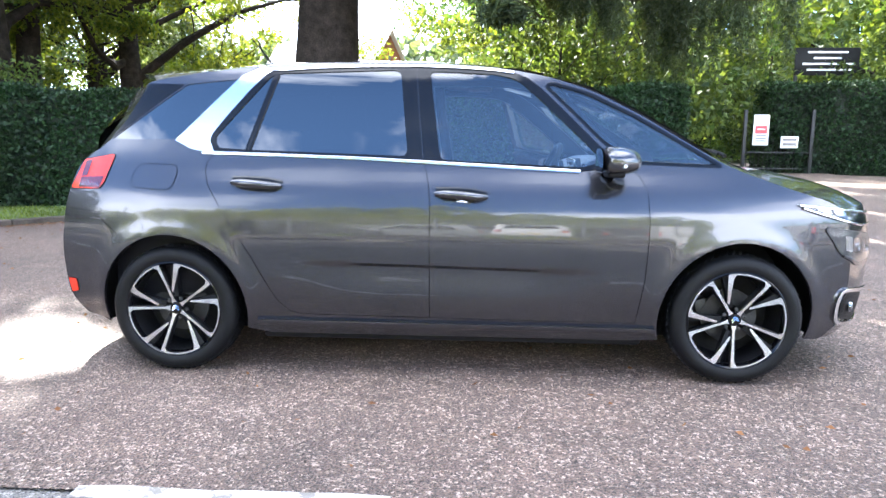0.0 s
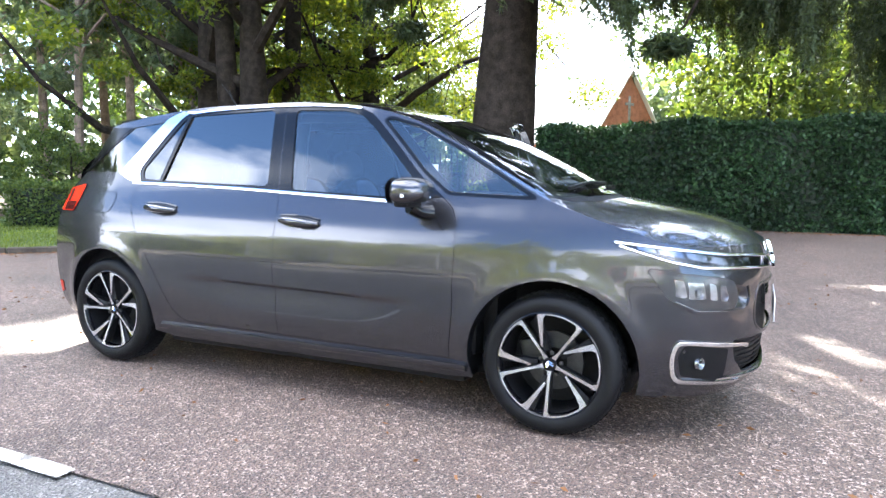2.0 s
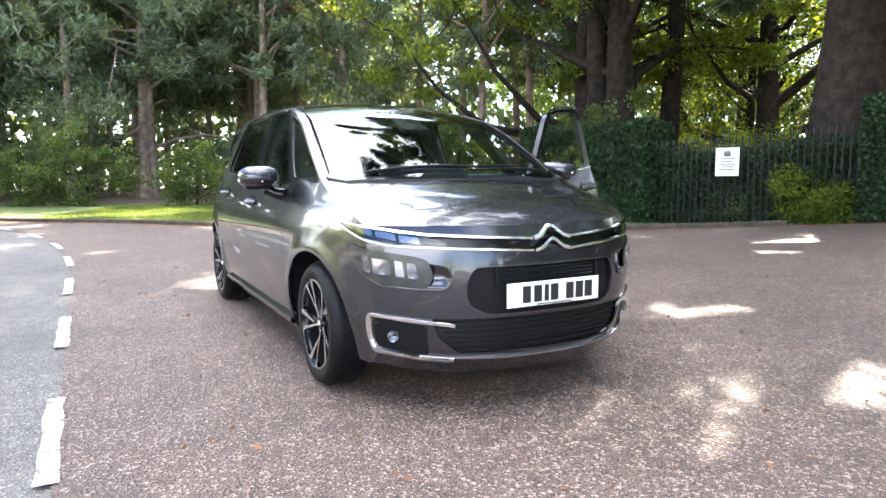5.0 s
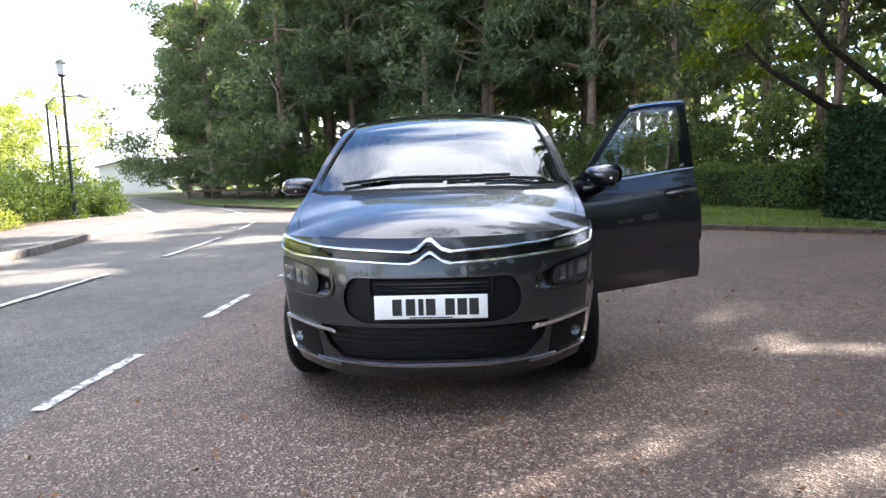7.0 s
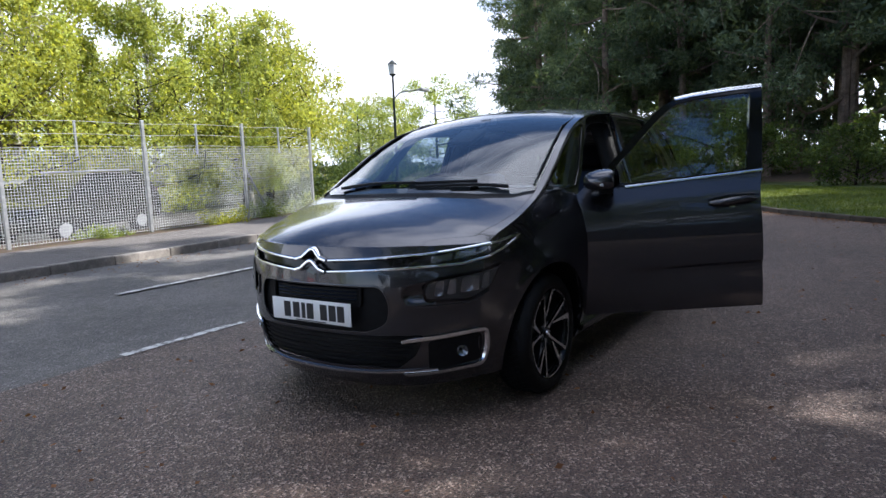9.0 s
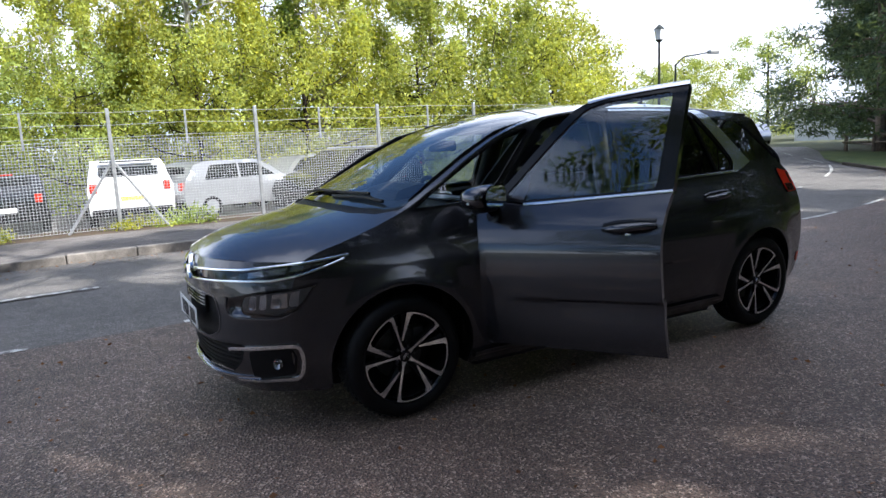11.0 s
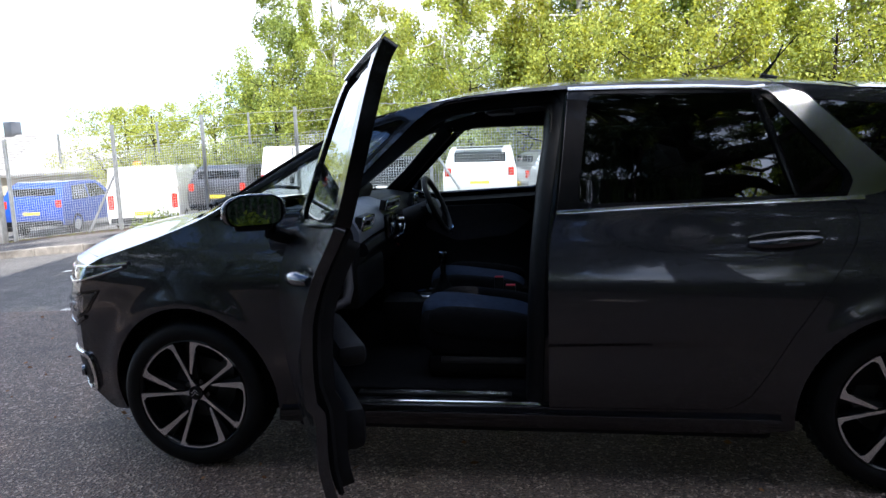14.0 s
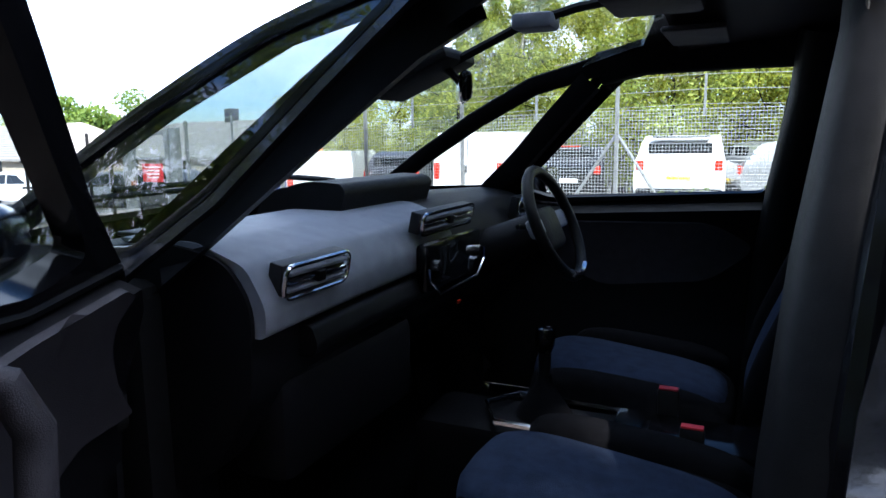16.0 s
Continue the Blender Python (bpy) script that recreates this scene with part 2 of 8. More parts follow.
M_RED_TARMAC = asphalt("red_brown_tarmac", (0.134, 0.088, 0.067), (0.36, 0.275, 0.225), (0.030, 0.020, 0.015), 0.58, 0.27)
M_ROAD = asphalt("grey_road_asphalt", (0.150, 0.137, 0.124), (0.28, 0.262, 0.242), (0.075, 0.069, 0.064), 0.75, 0.25)
M_PAVE = asphalt("pavement_asphalt", (0.155, 0.137, 0.125), (0.27, 0.25, 0.23), (0.09, 0.08, 0.075), 0.85, 0.25)
M_LINE, ln_n, ln_l, ln_b = mat_base("worn_white_road_paint")
ln_tc, ln_a, ln_c, ln_r, ln_m = (ln_n.new("ShaderNodeTexCoord"), ln_n.new("ShaderNodeTexNoise"), ln_n.new("ShaderNodeTexVoronoi"), ln_n.new("ShaderNodeValToRGB"), ln_n.new("ShaderNodeMix"))
ln_a.inputs["Scale"].default_value, ln_a.inputs["Detail"].default_value, ln_a.inputs["Roughness"].default_value = 9.0, 8.0, 0.75
ln_c.inputs["Scale"].default_value = 85.0
ln_r.color_ramp.elements[0].position, ln_r.color_ramp.elements[1].position = 0.43, 0.53
ln_m.data_type = "RGBA"
ln_m.inputs["A"].default_value, ln_m.inputs["B"].default_value = (0.15, 0.135, 0.12, 1), (0.60, 0.59, 0.55, 1)
ln_l.new(ln_tc.outputs["Object"], ln_a.inputs["Vector"])
ln_l.new(ln_tc.outputs["Object"], ln_c.inputs["Vector"])
ln_l.new(ln_a.outputs["Fac"], ln_r.inputs["Fac"])
ln_l.new(ln_r.outputs["Color"], ln_m.inputs["Factor"])
ln_l.new(ln_m.outputs["Result"], ln_b.inputs["Base Color"])
ln_b.inputs["Roughness"].default_value = 0.75
ln_bp = ln_n.new("ShaderNodeBump")
ln_bp.inputs["Strength"].default_value, ln_bp.inputs["Distance"].default_value = 0.5, 0.005
ln_l.new(ln_c.outputs["Distance"], ln_bp.inputs["Height"])
ln_l.new(ln_bp.outputs["Normal"], ln_b.inputs["Normal"])
M_KERB = surface("grey_concrete_kerb", (0.28, 0.25, 0.22), 0.85, 0.0, 0.35, 7, 70, 0.4, random_obj=0.18)
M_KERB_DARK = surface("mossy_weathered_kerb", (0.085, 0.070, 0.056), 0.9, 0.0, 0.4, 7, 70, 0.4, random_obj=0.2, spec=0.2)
M_LITTER = leaf("fallen_leaves", (0.10, 0.045, 0.018), (0.26, 0.13, 0.06), 0.1, 0.8)
M_GRASS = surface("mown_grass", (0.100, 0.122, 0.026), 0.9, 0.0, 0.55, 1.2, 40, 0.8, color2=(0.045, 0.075, 0.015))
M_BLADE = leaf("grass_blades", (0.05, 0.09, 0.012), (0.16, 0.20, 0.03), 0.3)
M_DIRT = surface("leaf_litter_soil", (0.10, 0.065, 0.04), 0.95, 0.0, 0.5, 2.5, 30, 0.8)
M_FIELD = surface("rough_ground", (0.08, 0.085, 0.035), 0.95, 0.0, 0.5, 0.6, 18, 0.6)
M_YARD = asphalt("yard_tarmac", (0.16, 0.15, 0.14), (0.26, 0.25, 0.24), (0.09, 0.085, 0.08), 0.85, 0.25)

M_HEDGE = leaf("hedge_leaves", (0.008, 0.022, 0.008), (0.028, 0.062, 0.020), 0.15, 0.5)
# near-black block colour standing in for the shade inside the hedges
M_HEDGE_CORE = surface("hedge_inner_shade", (0.012, 0.018, 0.008), 0.95, 0, 0.4, 6, 40)
M_CEDAR = leaf("cedar_needles", (0.020, 0.034, 0.017), (0.058, 0.080, 0.033), 0.3)
M_OAK = leaf("oak_leaves", (0.04, 0.078, 0.012), (0.155, 0.19, 0.026), 0.5)
M_SHRUB = leaf("shrub_leaves", (0.03, 0.06, 0.02), (0.10, 0.14, 0.04), 0.4)
M_SUNLEAF = leaf("sunlit_green_leaves", (0.055, 0.11, 0.025), (0.17, 0.25, 0.06), 0.4)
M_PINE = leaf("pine_needles", (0.058, 0.094, 0.064), (0.145, 0.192, 0.118), 0.35)
M_BIRCH = leaf("birch_leaves", (0.17, 0.215, 0.055), (0.48, 0.50, 0.14), 0.42, tree_to_tree=((0.50, 0.70, 0.95), (1.08, 1.04, 0.72)))
M_MIXED = leaf("green_leaves", (0.036, 0.072, 0.02), (0.130, 0.180, 0.042), 0.38, tree_to_tree=((0.55, 0.72, 1.0), (1.1, 0.98, 0.68)))
M_BARK = surface("dark_fissured_bark", (0.040, 0.032, 0.027), 0.95, 0, 0.5, 5, 30, 1.0, spec=0.1)
M_PINEBARK = surface("red_brown_pine_bark", (0.30, 0.225, 0.175), 0.95, 0, 0.5, 4, 25, 1.0)
M_BIRCHBARK = surface("pale_birch_bark", (0.66, 0.62, 0.55), 0.85, 0, 0.6, 5, 30, 0.5)

M_GALV = surface("galvanised_steel", (0.50, 0.51, 0.52), 0.45, 0.7, 0.25, 8, 80)
M_WIRE = surface("grey_fence_wire", (0.62, 0.63, 0.64), 0.5, 0.5, 0.15, 8, 80)
M_IRON = surface("black_painted_iron", (0.014, 0.014, 0.015), 0.5, 0.2, 0.3, 8, 80)
M_LAMPPOST = surface("dark_green_lamp_post", (0.02, 0.026, 0.022), 0.5, 0.2, 0.3, 8, 60)
M_BRICK = surface("orange_red_brick", (0.42, 0.16, 0.085), 0.9, 0, 0.35, 3, 30, 0.3)
M_CREAMWALL = surface("pale_render", (0.55, 0.47, 0.36), 0.9, 0, 0.2, 1.5, 20, 0.2)
M_SLATE = surface("pale_grey_roof_tiles", (0.34, 0.32, 0.30), 0.8, 0, 0.25, 2, 18, 0.3)
M_WHITEROOF = surface("pale_lit_roof", (0.80, 0.78, 0.75), 0.7, 0, 0.12, 1.5, 20, 0.2)
M_STONE = surface("weathered_headstone", (0.34, 0.33, 0.29), 0.95, 0, 0.4, 8, 50, 0.5)
M_WOOD = surface("weathered_timber", (0.20, 0.15, 0.11), 0.9, 0, 0.4, 5, 60, 0.4)
M_SIGNRED = surface("red_sign", (0.62, 0.035, 0.05), 0.4, 0, 0.08, 5, 60)
M_SIGNWHITE = surface("white_sign", (0.78, 0.78, 0.77), 0.4, 0, 0.06, 5, 60)
M_SIGNBLACK = surface("black_notice_board", (0.012, 0.012, 0.012), 0.45, 0, 0.2, 5, 60, spec=0.12)
M_VANWHITE = surface("white_van_paint", (0.80, 0.80, 0.80), 0.25, 0, 0.04, 3, 30, coat=0.8)
M_CARBLACK = surface("black_car_paint", (0.012, 0.012, 0.014), 0.25, 0, 0.1, 3, 30, coat=0.8)
M_CARGREY = surface("dark_grey_car_paint", (0.10, 0.10, 0.105), 0.3, 0.5, 0.1, 3, 30, coat=0.8)
M_CARSILVER = surface("silver_car_paint", (0.42, 0.43, 0.45), 0.3, 0.6, 0.06, 3, 30, coat=0.8)
M_CARBLUE = surface("blue_car_paint", (0.02, 0.07, 0.36), 0.28, 0.1, 0.08, 3, 30, coat=0.8)
M_CARGLASS = surface("dark_vehicle_glass", (0.015, 0.017, 0.02), 0.06, 0, 0.1, 3, 30, coat=0.5)


# ---------------------------------------------------------------- mesh helpers
from mathutils import geometry as geo2d


def smooth(ob, angle=40):
    me = ob.data
    me.shade_smooth()
    me.set_sharp_from_angle(angle=radians(angle))
    return ob


def sharp_rim(ob):
    """Keeps the outer edges of an open sheet crisp."""
    me = ob.data
    n = np.zeros(len(me.edges), np.int32)
    le = np.zeros(len(me.loops), np.int32)
    me.loops.foreach_get("edge_index", le)
    np.add.at(n, le, 1)
    for i in np.nonzero(n == 1)[0]:
        me.edges[int(i)].use_edge_sharp = True
    return ob


def mesh_of(name, verts, faces, material):
    me = bpy.data.meshes.new(name)
    me.from_pydata([tuple(v) for v in verts], [], [tuple(f) for f in faces])
    me.materials.append(material)
    me.update()
    return me


def thing(name, label, category, group="", kind="", at=None):
    ob = new(name)
    ob.empty_display_size = 0.1
    if at is not None:
        ob.matrix_basis = at if isinstance(at, Matrix) else Matrix.Translation(at)
    return tagged(ob, label, category, group, kind)


def part(name, bm, material, parent, label="", shade=40):
    """Links a bmesh (or a mesh) as one mesh object under a thing or a part."""
    if isinstance(bm, bpy.types.Mesh):
        me = bm
    else:
        me = bpy.data.meshes.new(name)
        bm.to_mesh(me)
        bm.free()
        me.materials.append(material)
    ob = new(name, me)
    ob.parent = parent
    if label:
        ob["label"] = label
    if shade:
        smooth(ob, shade)
    return ob


def bm_box(bm, lo, hi, bevel=0.0, m=None, seg=2):
    x0, y0, z0 = lo
    x1, y1, z1 = hi
    vs = [bm.verts.new(p) for p in ((x0, y0, z0), (x1, y0, z0), (x1, y1, z0), (x0, y1, z0), (x0, y0, z1), (x1, y0, z1), (x1, y1, z1), (x0, y1, z1))]
    fs = [bm.faces.new([vs[i] for i in f]) for f in ((0, 3, 2, 1), (4, 5, 6, 7), (0, 1, 5, 4), (1, 2, 6, 5), (2, 3, 7, 6), (3, 0, 4, 7))]
    if bevel:
        es = list({e for f in fs for e in f.edges})
        r = bmesh.ops.bevel(bm, geom=es, offset=bevel, segments=seg, affect="EDGES", profile=0.5)
        vs = list({v for v in vs if v.is_valid} | set(r["verts"]))
    if m is not None:
        bmesh.ops.transform(bm, matrix=m, verts=vs)
    return vs


def box(lo, hi, bevel=0.0, m=None, seg=2):
    bm = bmesh.new()
    bm_box(bm, lo, hi, bevel, m, seg)
    return bm


def bm_tube(bm, pts, radii, seg=8, cap=True):
    """A tube along points; radii: one number or one a point."""
    pts = [Vector(p) for p in pts]
    if not hasattr(radii, "__len__"):
        radii = [radii] * len(pts)
    radii = [float(q) for q in radii]
    rings, up = [], None
    for i, p in enumerate(pts):
        d = (pts[min(i + 1, len(pts) - 1)] - pts[max(i - 1, 0)]).normalized()
        if up is None:
            up = d.orthogonal().normalized()
        up = (up - d * up.dot(d)).normalized()
        side = d.cross(up)
        rings.append([bm.verts.new(p + radii[i] * (math.cos(a) * up + math.sin(a) * side)) for a in (2 * math.pi * k / seg for k in range(seg))])
    for a, b in zip(rings, rings[1:]):
        for k in range(seg):
            bm.faces.new((a[k], a[(k + 1) % seg], b[(k + 1) % seg], b[k]))
    if cap:
        bm.faces.new(list(reversed(rings[0])))
        bm.faces.new(rings[-1])


def tube(pts, radii, seg=8, cap=True):
    bm = bmesh.new()
    bm_tube(bm, pts, radii, seg, cap)
    return bm


def bm_lathe(bm, profile, seg=48, m=None):
    """Turns (radius, height) pairs round the z axis."""
    rings = [[bm.verts.new((r * math.cos(a), r * math.sin(a), h)) for a in (2 * math.pi * k / seg for k in range(seg))] for r, h in profile]
    for a, b in zip(rings, rings[1:]):
        for k in range(seg):
            bm.faces.new((a[k], a[(k + 1) % seg], b[(k + 1) % seg], b[k]))
    if m is not None:
        bmesh.ops.transform(bm, matrix=m, verts=[v for r in rings for v in r])


def lathe(profile, seg=48, m=None):
    bm = bmesh.new()
    bm_lathe(bm, profile, seg, m)
    return bm


def spline(xs, ys):
    """A smooth curve through the knots (monotone cubic), for numbers or arrays."""
    xs, ys = np.array(xs, float), np.array(ys, float)
    if xs[0] > xs[-1]:
        xs, ys = xs[::-1], ys[::-1]
    h = np.diff(xs)
    d = np.diff(ys) / h
    m = np.zeros_like(ys)
    m[0], m[-1] = d[0], d[-1]
    for i in range(1, len(xs) - 1):
        m[i] = 0 if d[i - 1] * d[i] <= 0 else 2 * d[i - 1] * d[i] / (d[i - 1] + d[i])

    def f(x):
        x = np.clip(x, xs[0], xs[-1])
        i = np.clip(np.searchsorted(xs, x) - 1, 0, len(h) - 1)
        t = (x - xs[i]) / h[i]
        return ((1 + 2 * t) * (1 - t) ** 2) * ys[i] + t * (1 - t) ** 2 * h[i] * m[i] + t * t * (3 - 2 * t) * ys[i + 1] + t * t * (t - 1) * h[i] * m[i + 1]
    return f


def inside(poly, p):
    """Which points lie within a polygon."""
    poly, p = np.asarray(poly, float), np.asarray(p, float)
    x, y = p[:, 0], p[:, 1]
    hit = np.zeros(len(p), bool)
    a = poly[-1]
    for b in poly:
        cross = (a[1] > y) != (b[1] > y)
        with np.errstate(divide="ignore", invalid="ignore"):
            hit ^= cross & (x < (b[0] - a[0]) * (y - a[1]) / (b[1] - a[1] + 1e-30) + a[0])
        a = b
    return hit


def dense(poly, step, closed=True):
    """Adds points along a polygon's edges."""
    out = []
    n = len(poly)
    for i in range(n if closed else n - 1):
        a, b = np.array(poly[i], float), np.array(poly[(i + 1) % n], float)
        k = max(1, int(np.ceil(np.linalg.norm(b - a) / step)))
        out += [a + (b - a) * j / k for j in range(k)]
    if not closed:
        out.append(np.array(poly[-1], float))
    return [tuple(p) for p in out]


def rounded(poly, r, seg=4):
    """A polygon with its corners rounded off."""
    out, n = [], len(poly)
    for i in range(n):
        p, a, b = (np.array(poly[k % n], float) for k in (i, i - 1, i + 1))
        da, db = a - p, b - p
        la, lb = np.linalg.norm(da), np.linalg.norm(db)
        q = min(r, 0.45 * la, 0.45 * lb)
        s, e = p + da / la * q, p + db / lb * q
        out += [tuple((1 - t) ** 2 * s + 2 * t * (1 - t) * p + t * t * e) for t in np.linspace(0, 1, seg + 1)]
    return out


def inset(poly, d):
    """Moves a polygon's edges inwards by d."""
    p = np.array(poly, float)
    area = np.sum(p[:, 0] * np.roll(p[:, 1], -1) - np.roll(p[:, 0], -1) * p[:, 1])
    e = np.roll(p, -1, 0) - p
    nrm = np.stack([-e[:, 1], e[:, 0]], 1) / (np.linalg.norm(e, axis=1)[:, None] + 1e-12) * (1 if area > 0 else -1)
    v = nrm + np.roll(nrm, 1, 0)
    ln = np.linalg.norm(v, axis=1)[:, None]
    v = v / np.maximum(ln, 1e-6)
    k = 1 / np.maximum(0.5, (v * nrm).sum(1))[:, None]
    return [tuple(q) for q in p + v * k * d]


def fill2d(outline, holes=(), step=0.05, edge=None, lines=()):
    """Triangles within an outline less its holes, with inner points every step."""
    edge = edge or step
    loops = [dense(outline, edge)] + [dense(h, edge) for h in holes]
    pts, edges = [], []
    for lp in loops:
        k = len(pts)
        pts += lp
        edges += [(k + i, k + (i + 1) % len(lp)) for i in range(len(lp))]
    for ln in lines:
        k = len(pts)
        ln = dense(ln, edge, closed=False)
        pts += ln
        edges += [(k + i, k + i + 1) for i in range(len(ln) - 1)]
    arr = np.array(pts)
    lo, hi = arr.min(0), arr.max(0)
    gx, gy = np.meshgrid(np.arange(lo[0] + step / 2, hi[0], step), np.arange(lo[1] + step / 2, hi[1], step))
    g = np.stack([gx.ravel(), gy.ravel()], 1)
    ok = inside(loops[0], g)
    for h in loops[1:]:
        ok &= ~inside(h, g)
    g = g[ok]
    if len(g):
        seg_a = np.array([pts[a] for a, _ in edges])
        keep = np.ones(len(g), bool)
        for s in range(0, len(g), 4000):
            d = np.linalg.norm(g[s:s + 4000, None] - seg_a[None], axis=2).min(1)
            keep[s:s + 4000] = d > 0.45 * edge
        pts += [tuple(q) for q in g[keep]]
    v, _, f, *_ = geo2d.delaunay_2d_cdt([Vector(p) for p in pts], edges, [], 0, 1e-7)
    v = np.array([tuple(q) for q in v])
    f = np.array([t for t in f if len(t) == 3])
    c = v[f].mean(1)
    ok = inside(loops[0], c)
    for h in loops[1:]:
        ok &= ~inside(h, c)
    f = f[ok]
    a, b, d = v[f[:, 0]], v[f[:, 1]], v[f[:, 2]]
    cr = (b[:, 0] - a[:, 0]) * (d[:, 1] - a[:, 1]) - (b[:, 1] - a[:, 1]) * (d[:, 0] - a[:, 0])
    f = f[np.abs(cr) > 1e-9]
    cr = cr[np.abs(cr) > 1e-9]
    f[cr < 0] = f[cr < 0][:, ::-1]
    used, inv = np.unique(f.ravel(), return_inverse=True)
    return v[used], inv.reshape(-1, 3)


# ---------------------------------------------------------------- ground
def sstep(a, b, x):
    t = np.clip((np.asarray(x, float) - a) / (b - a), 0, 1)
    return t * t * (3 - 2 * t)


def ground_z(x, y):
    """Height of the land: level round the car, falling along the road to +x, rising to the churchyard at +y."""
    x, y = np.asarray(x, float), np.asarray(y, float)
    t = np.clip(x - 1.5, 0, 10.5)
    drop = -0.0055 * t * t - 0.03 * np.clip(x - 12.0, 0, 12)
    drop = drop * (1 - sstep(0, 7, y))
    rise = 0.32 * sstep(2.5, 10, y) * sstep(-5.5, 0.5, x)
    yard = -0.36 * (1 - sstep(-13.5, -10.4, y)) * sstep(-11, -6, x)
    return drop + rise + yard


def sheet(name, outline, off, step, material, label, kind="structure", holes=()):
    v, f = fill2d(outline, holes, step)
    z = ground_z(v[:, 0], v[:, 1]) + off
    ob = new(name, mesh_of(name, np.c_[v, z], f, material))
    smooth(ob, 60)
    return tagged(ob, label, name.replace("_", " "), kind=kind)


# the land, one sheet to the horizon
def land():
    xs = np.concatenate([np.array([-1500, -700, -350, -180, -110, -75]), np.arange(-56, 57, 2.0), np.array([75, 110, 180, 350, 700, 1500])])
    n = len(xs)
    gx, gy = np.meshgrid(xs, xs, indexing="ij")
    gz = ground_z(gx, gy) - 0.05
    verts = np.stack([gx.ravel(), gy.ravel(), gz.ravel()], 1)
    faces = [(i * n + j, (i + 1) * n + j, (i + 1) * n + j + 1, i * n + j + 1) for i in range(n - 1) for j in range(n - 1)]
    ob = new("ground", mesh_of("ground", verts, faces, M_FIELD))
    smooth(ob, 60)
    tagged(ob, "rough grass and earth reaching to the horizon", "ground", kind="structure")


land()

# plan curves: the road's edges and the kerb lines
road_n = spline([-40, -26, -20, -16.6, -13.6, -11.2, -9.0, -6.5, -4, 0, 4, 30], [-24, -13.6, -9.0, -6.3, -4.3, -3.2, -2.6, -2.2, -2.06, -2.06, -2.06, -2.06])
road_c = spline([-40, -26, -19.5, -14.7, -11.7, -9.1, -7.0, -4, 0, 8, 30], [-26.6, -15.2, -9.6, -6.8, -5.5, -5.0, -4.72, -4.5, -4.40, -4.40, -4.40])
road_s = spline([-40, -31, -16.8, -13.2, -9.2, -6.1, -4.1, -1, 3, 30], [-27.5, -19.8, -10.8, -8.85, -7.9, -7.2, -6.9, -6.75, -6.70, -6.70])
XS = [float(q) for q in np.linspace(-38, 30, 91)]
WEST_KERB = [(-23.0, -11.9), (-20.0, -9.4), (-16.8, -6.1), (-13.6, -2.75), (-11.8, -0.85), (-9.6, 0.75), (-8.4, 1.9), (-7.3, 3.3), (-6.3, 4.65), (-5.5, 5.7), (-4.9, 6.7), (-4.0, 7.7),
             (-2.4, 8.75), (-0.8, 9.35), (1.5, 9.6), (4.35, 9.75)]

sheet("road", [(x, float(road_n(x)) + 0.25) for x in XS] + [(x, float(road_s(x))) for x in reversed(XS)], -0.012, 0.9, M_ROAD,
      "worn grey asphalt road with a faded centre line")
LAYBY = WEST_KERB + [(4.9, 10.6), (5.4, 14.0), (7.0, 30.0), (14.5, 30.0), (10.9, 17.2), (13.0, 13.4), (24, 12), (30, 5.0), (30, -2.06)]
LAYBY += [(x, float(road_n(x))) for x in reversed(XS) if -22.0 < x < 30]
sheet("layby_pavement", LAYBY, 0.0, 0.7, M_RED_TARMAC, "worn red-brown tarmac with pale stones and dapples of sun")
tagged(bpy.data.objects["layby_pavement"], category="pavement")

LAWN = WEST_KERB[:12] + [(-4.6, 9.0), (-7.5, 9.5), (-12.0, 14.0), (-19.0, 6.0), (-23.5, -3.0), (-28.0, -10.0), (-30, -16.5)]
sheet("lawn", LAWN, 0.035, 0.8, M_GRASS, "mown grass verge before the wood, striped with sun")
sheet("woodland_floor", [(-28, -10), (-23.5, -3), (-19, 6), (-12, 14), (-7.5, 9.5), (-4.6, 9.0), (-4.0, 7.8), (-2.4, 8.8), (-0.8, 9.4), (4.3, 9.8), (4.8, 10.7), (5.3, 14), (6.8, 30), (-10, 48), (-60, 40), (-70, -10), (-45, -24)],
      0.0, 2.0, M_DIRT, "shaded leaf litter and earth below the trees")
PAVE_S = [(x, float(road_s(x)) - 0.13) for x in XS]
sheet("pavement", PAVE_S + [(x, float(road_s(x)) - 2.5) for x in reversed(XS)], 0.10, 0.9, M_PAVE, "dark tarmac footway beside the road")
sheet("verge", [(x, float(road_s(x)) - 2.5) for x in XS] + [(x, float(road_s(x)) - 3.9) for x in reversed(XS)], 0.10, 0.9, M_DIRT, "strip of dry earth and weeds along the fence")
sheet("yard", [(-9, -10.9), (0, -10.6), (30, -10.6), (60, -10), (60, -45), (-9, -19)], 0.06, 2.0, M_YARD, "pale tarmac yard with parked vehicles")
sheet("churchyard_lawn", [(7.2, 30.4), (14.4, 30.4), (20, 60), (-8, 60), (-2, 42), (6.6, 34)], 0.04, 2.0, M_GRASS, "sunlit churchyard grass behind the gate")


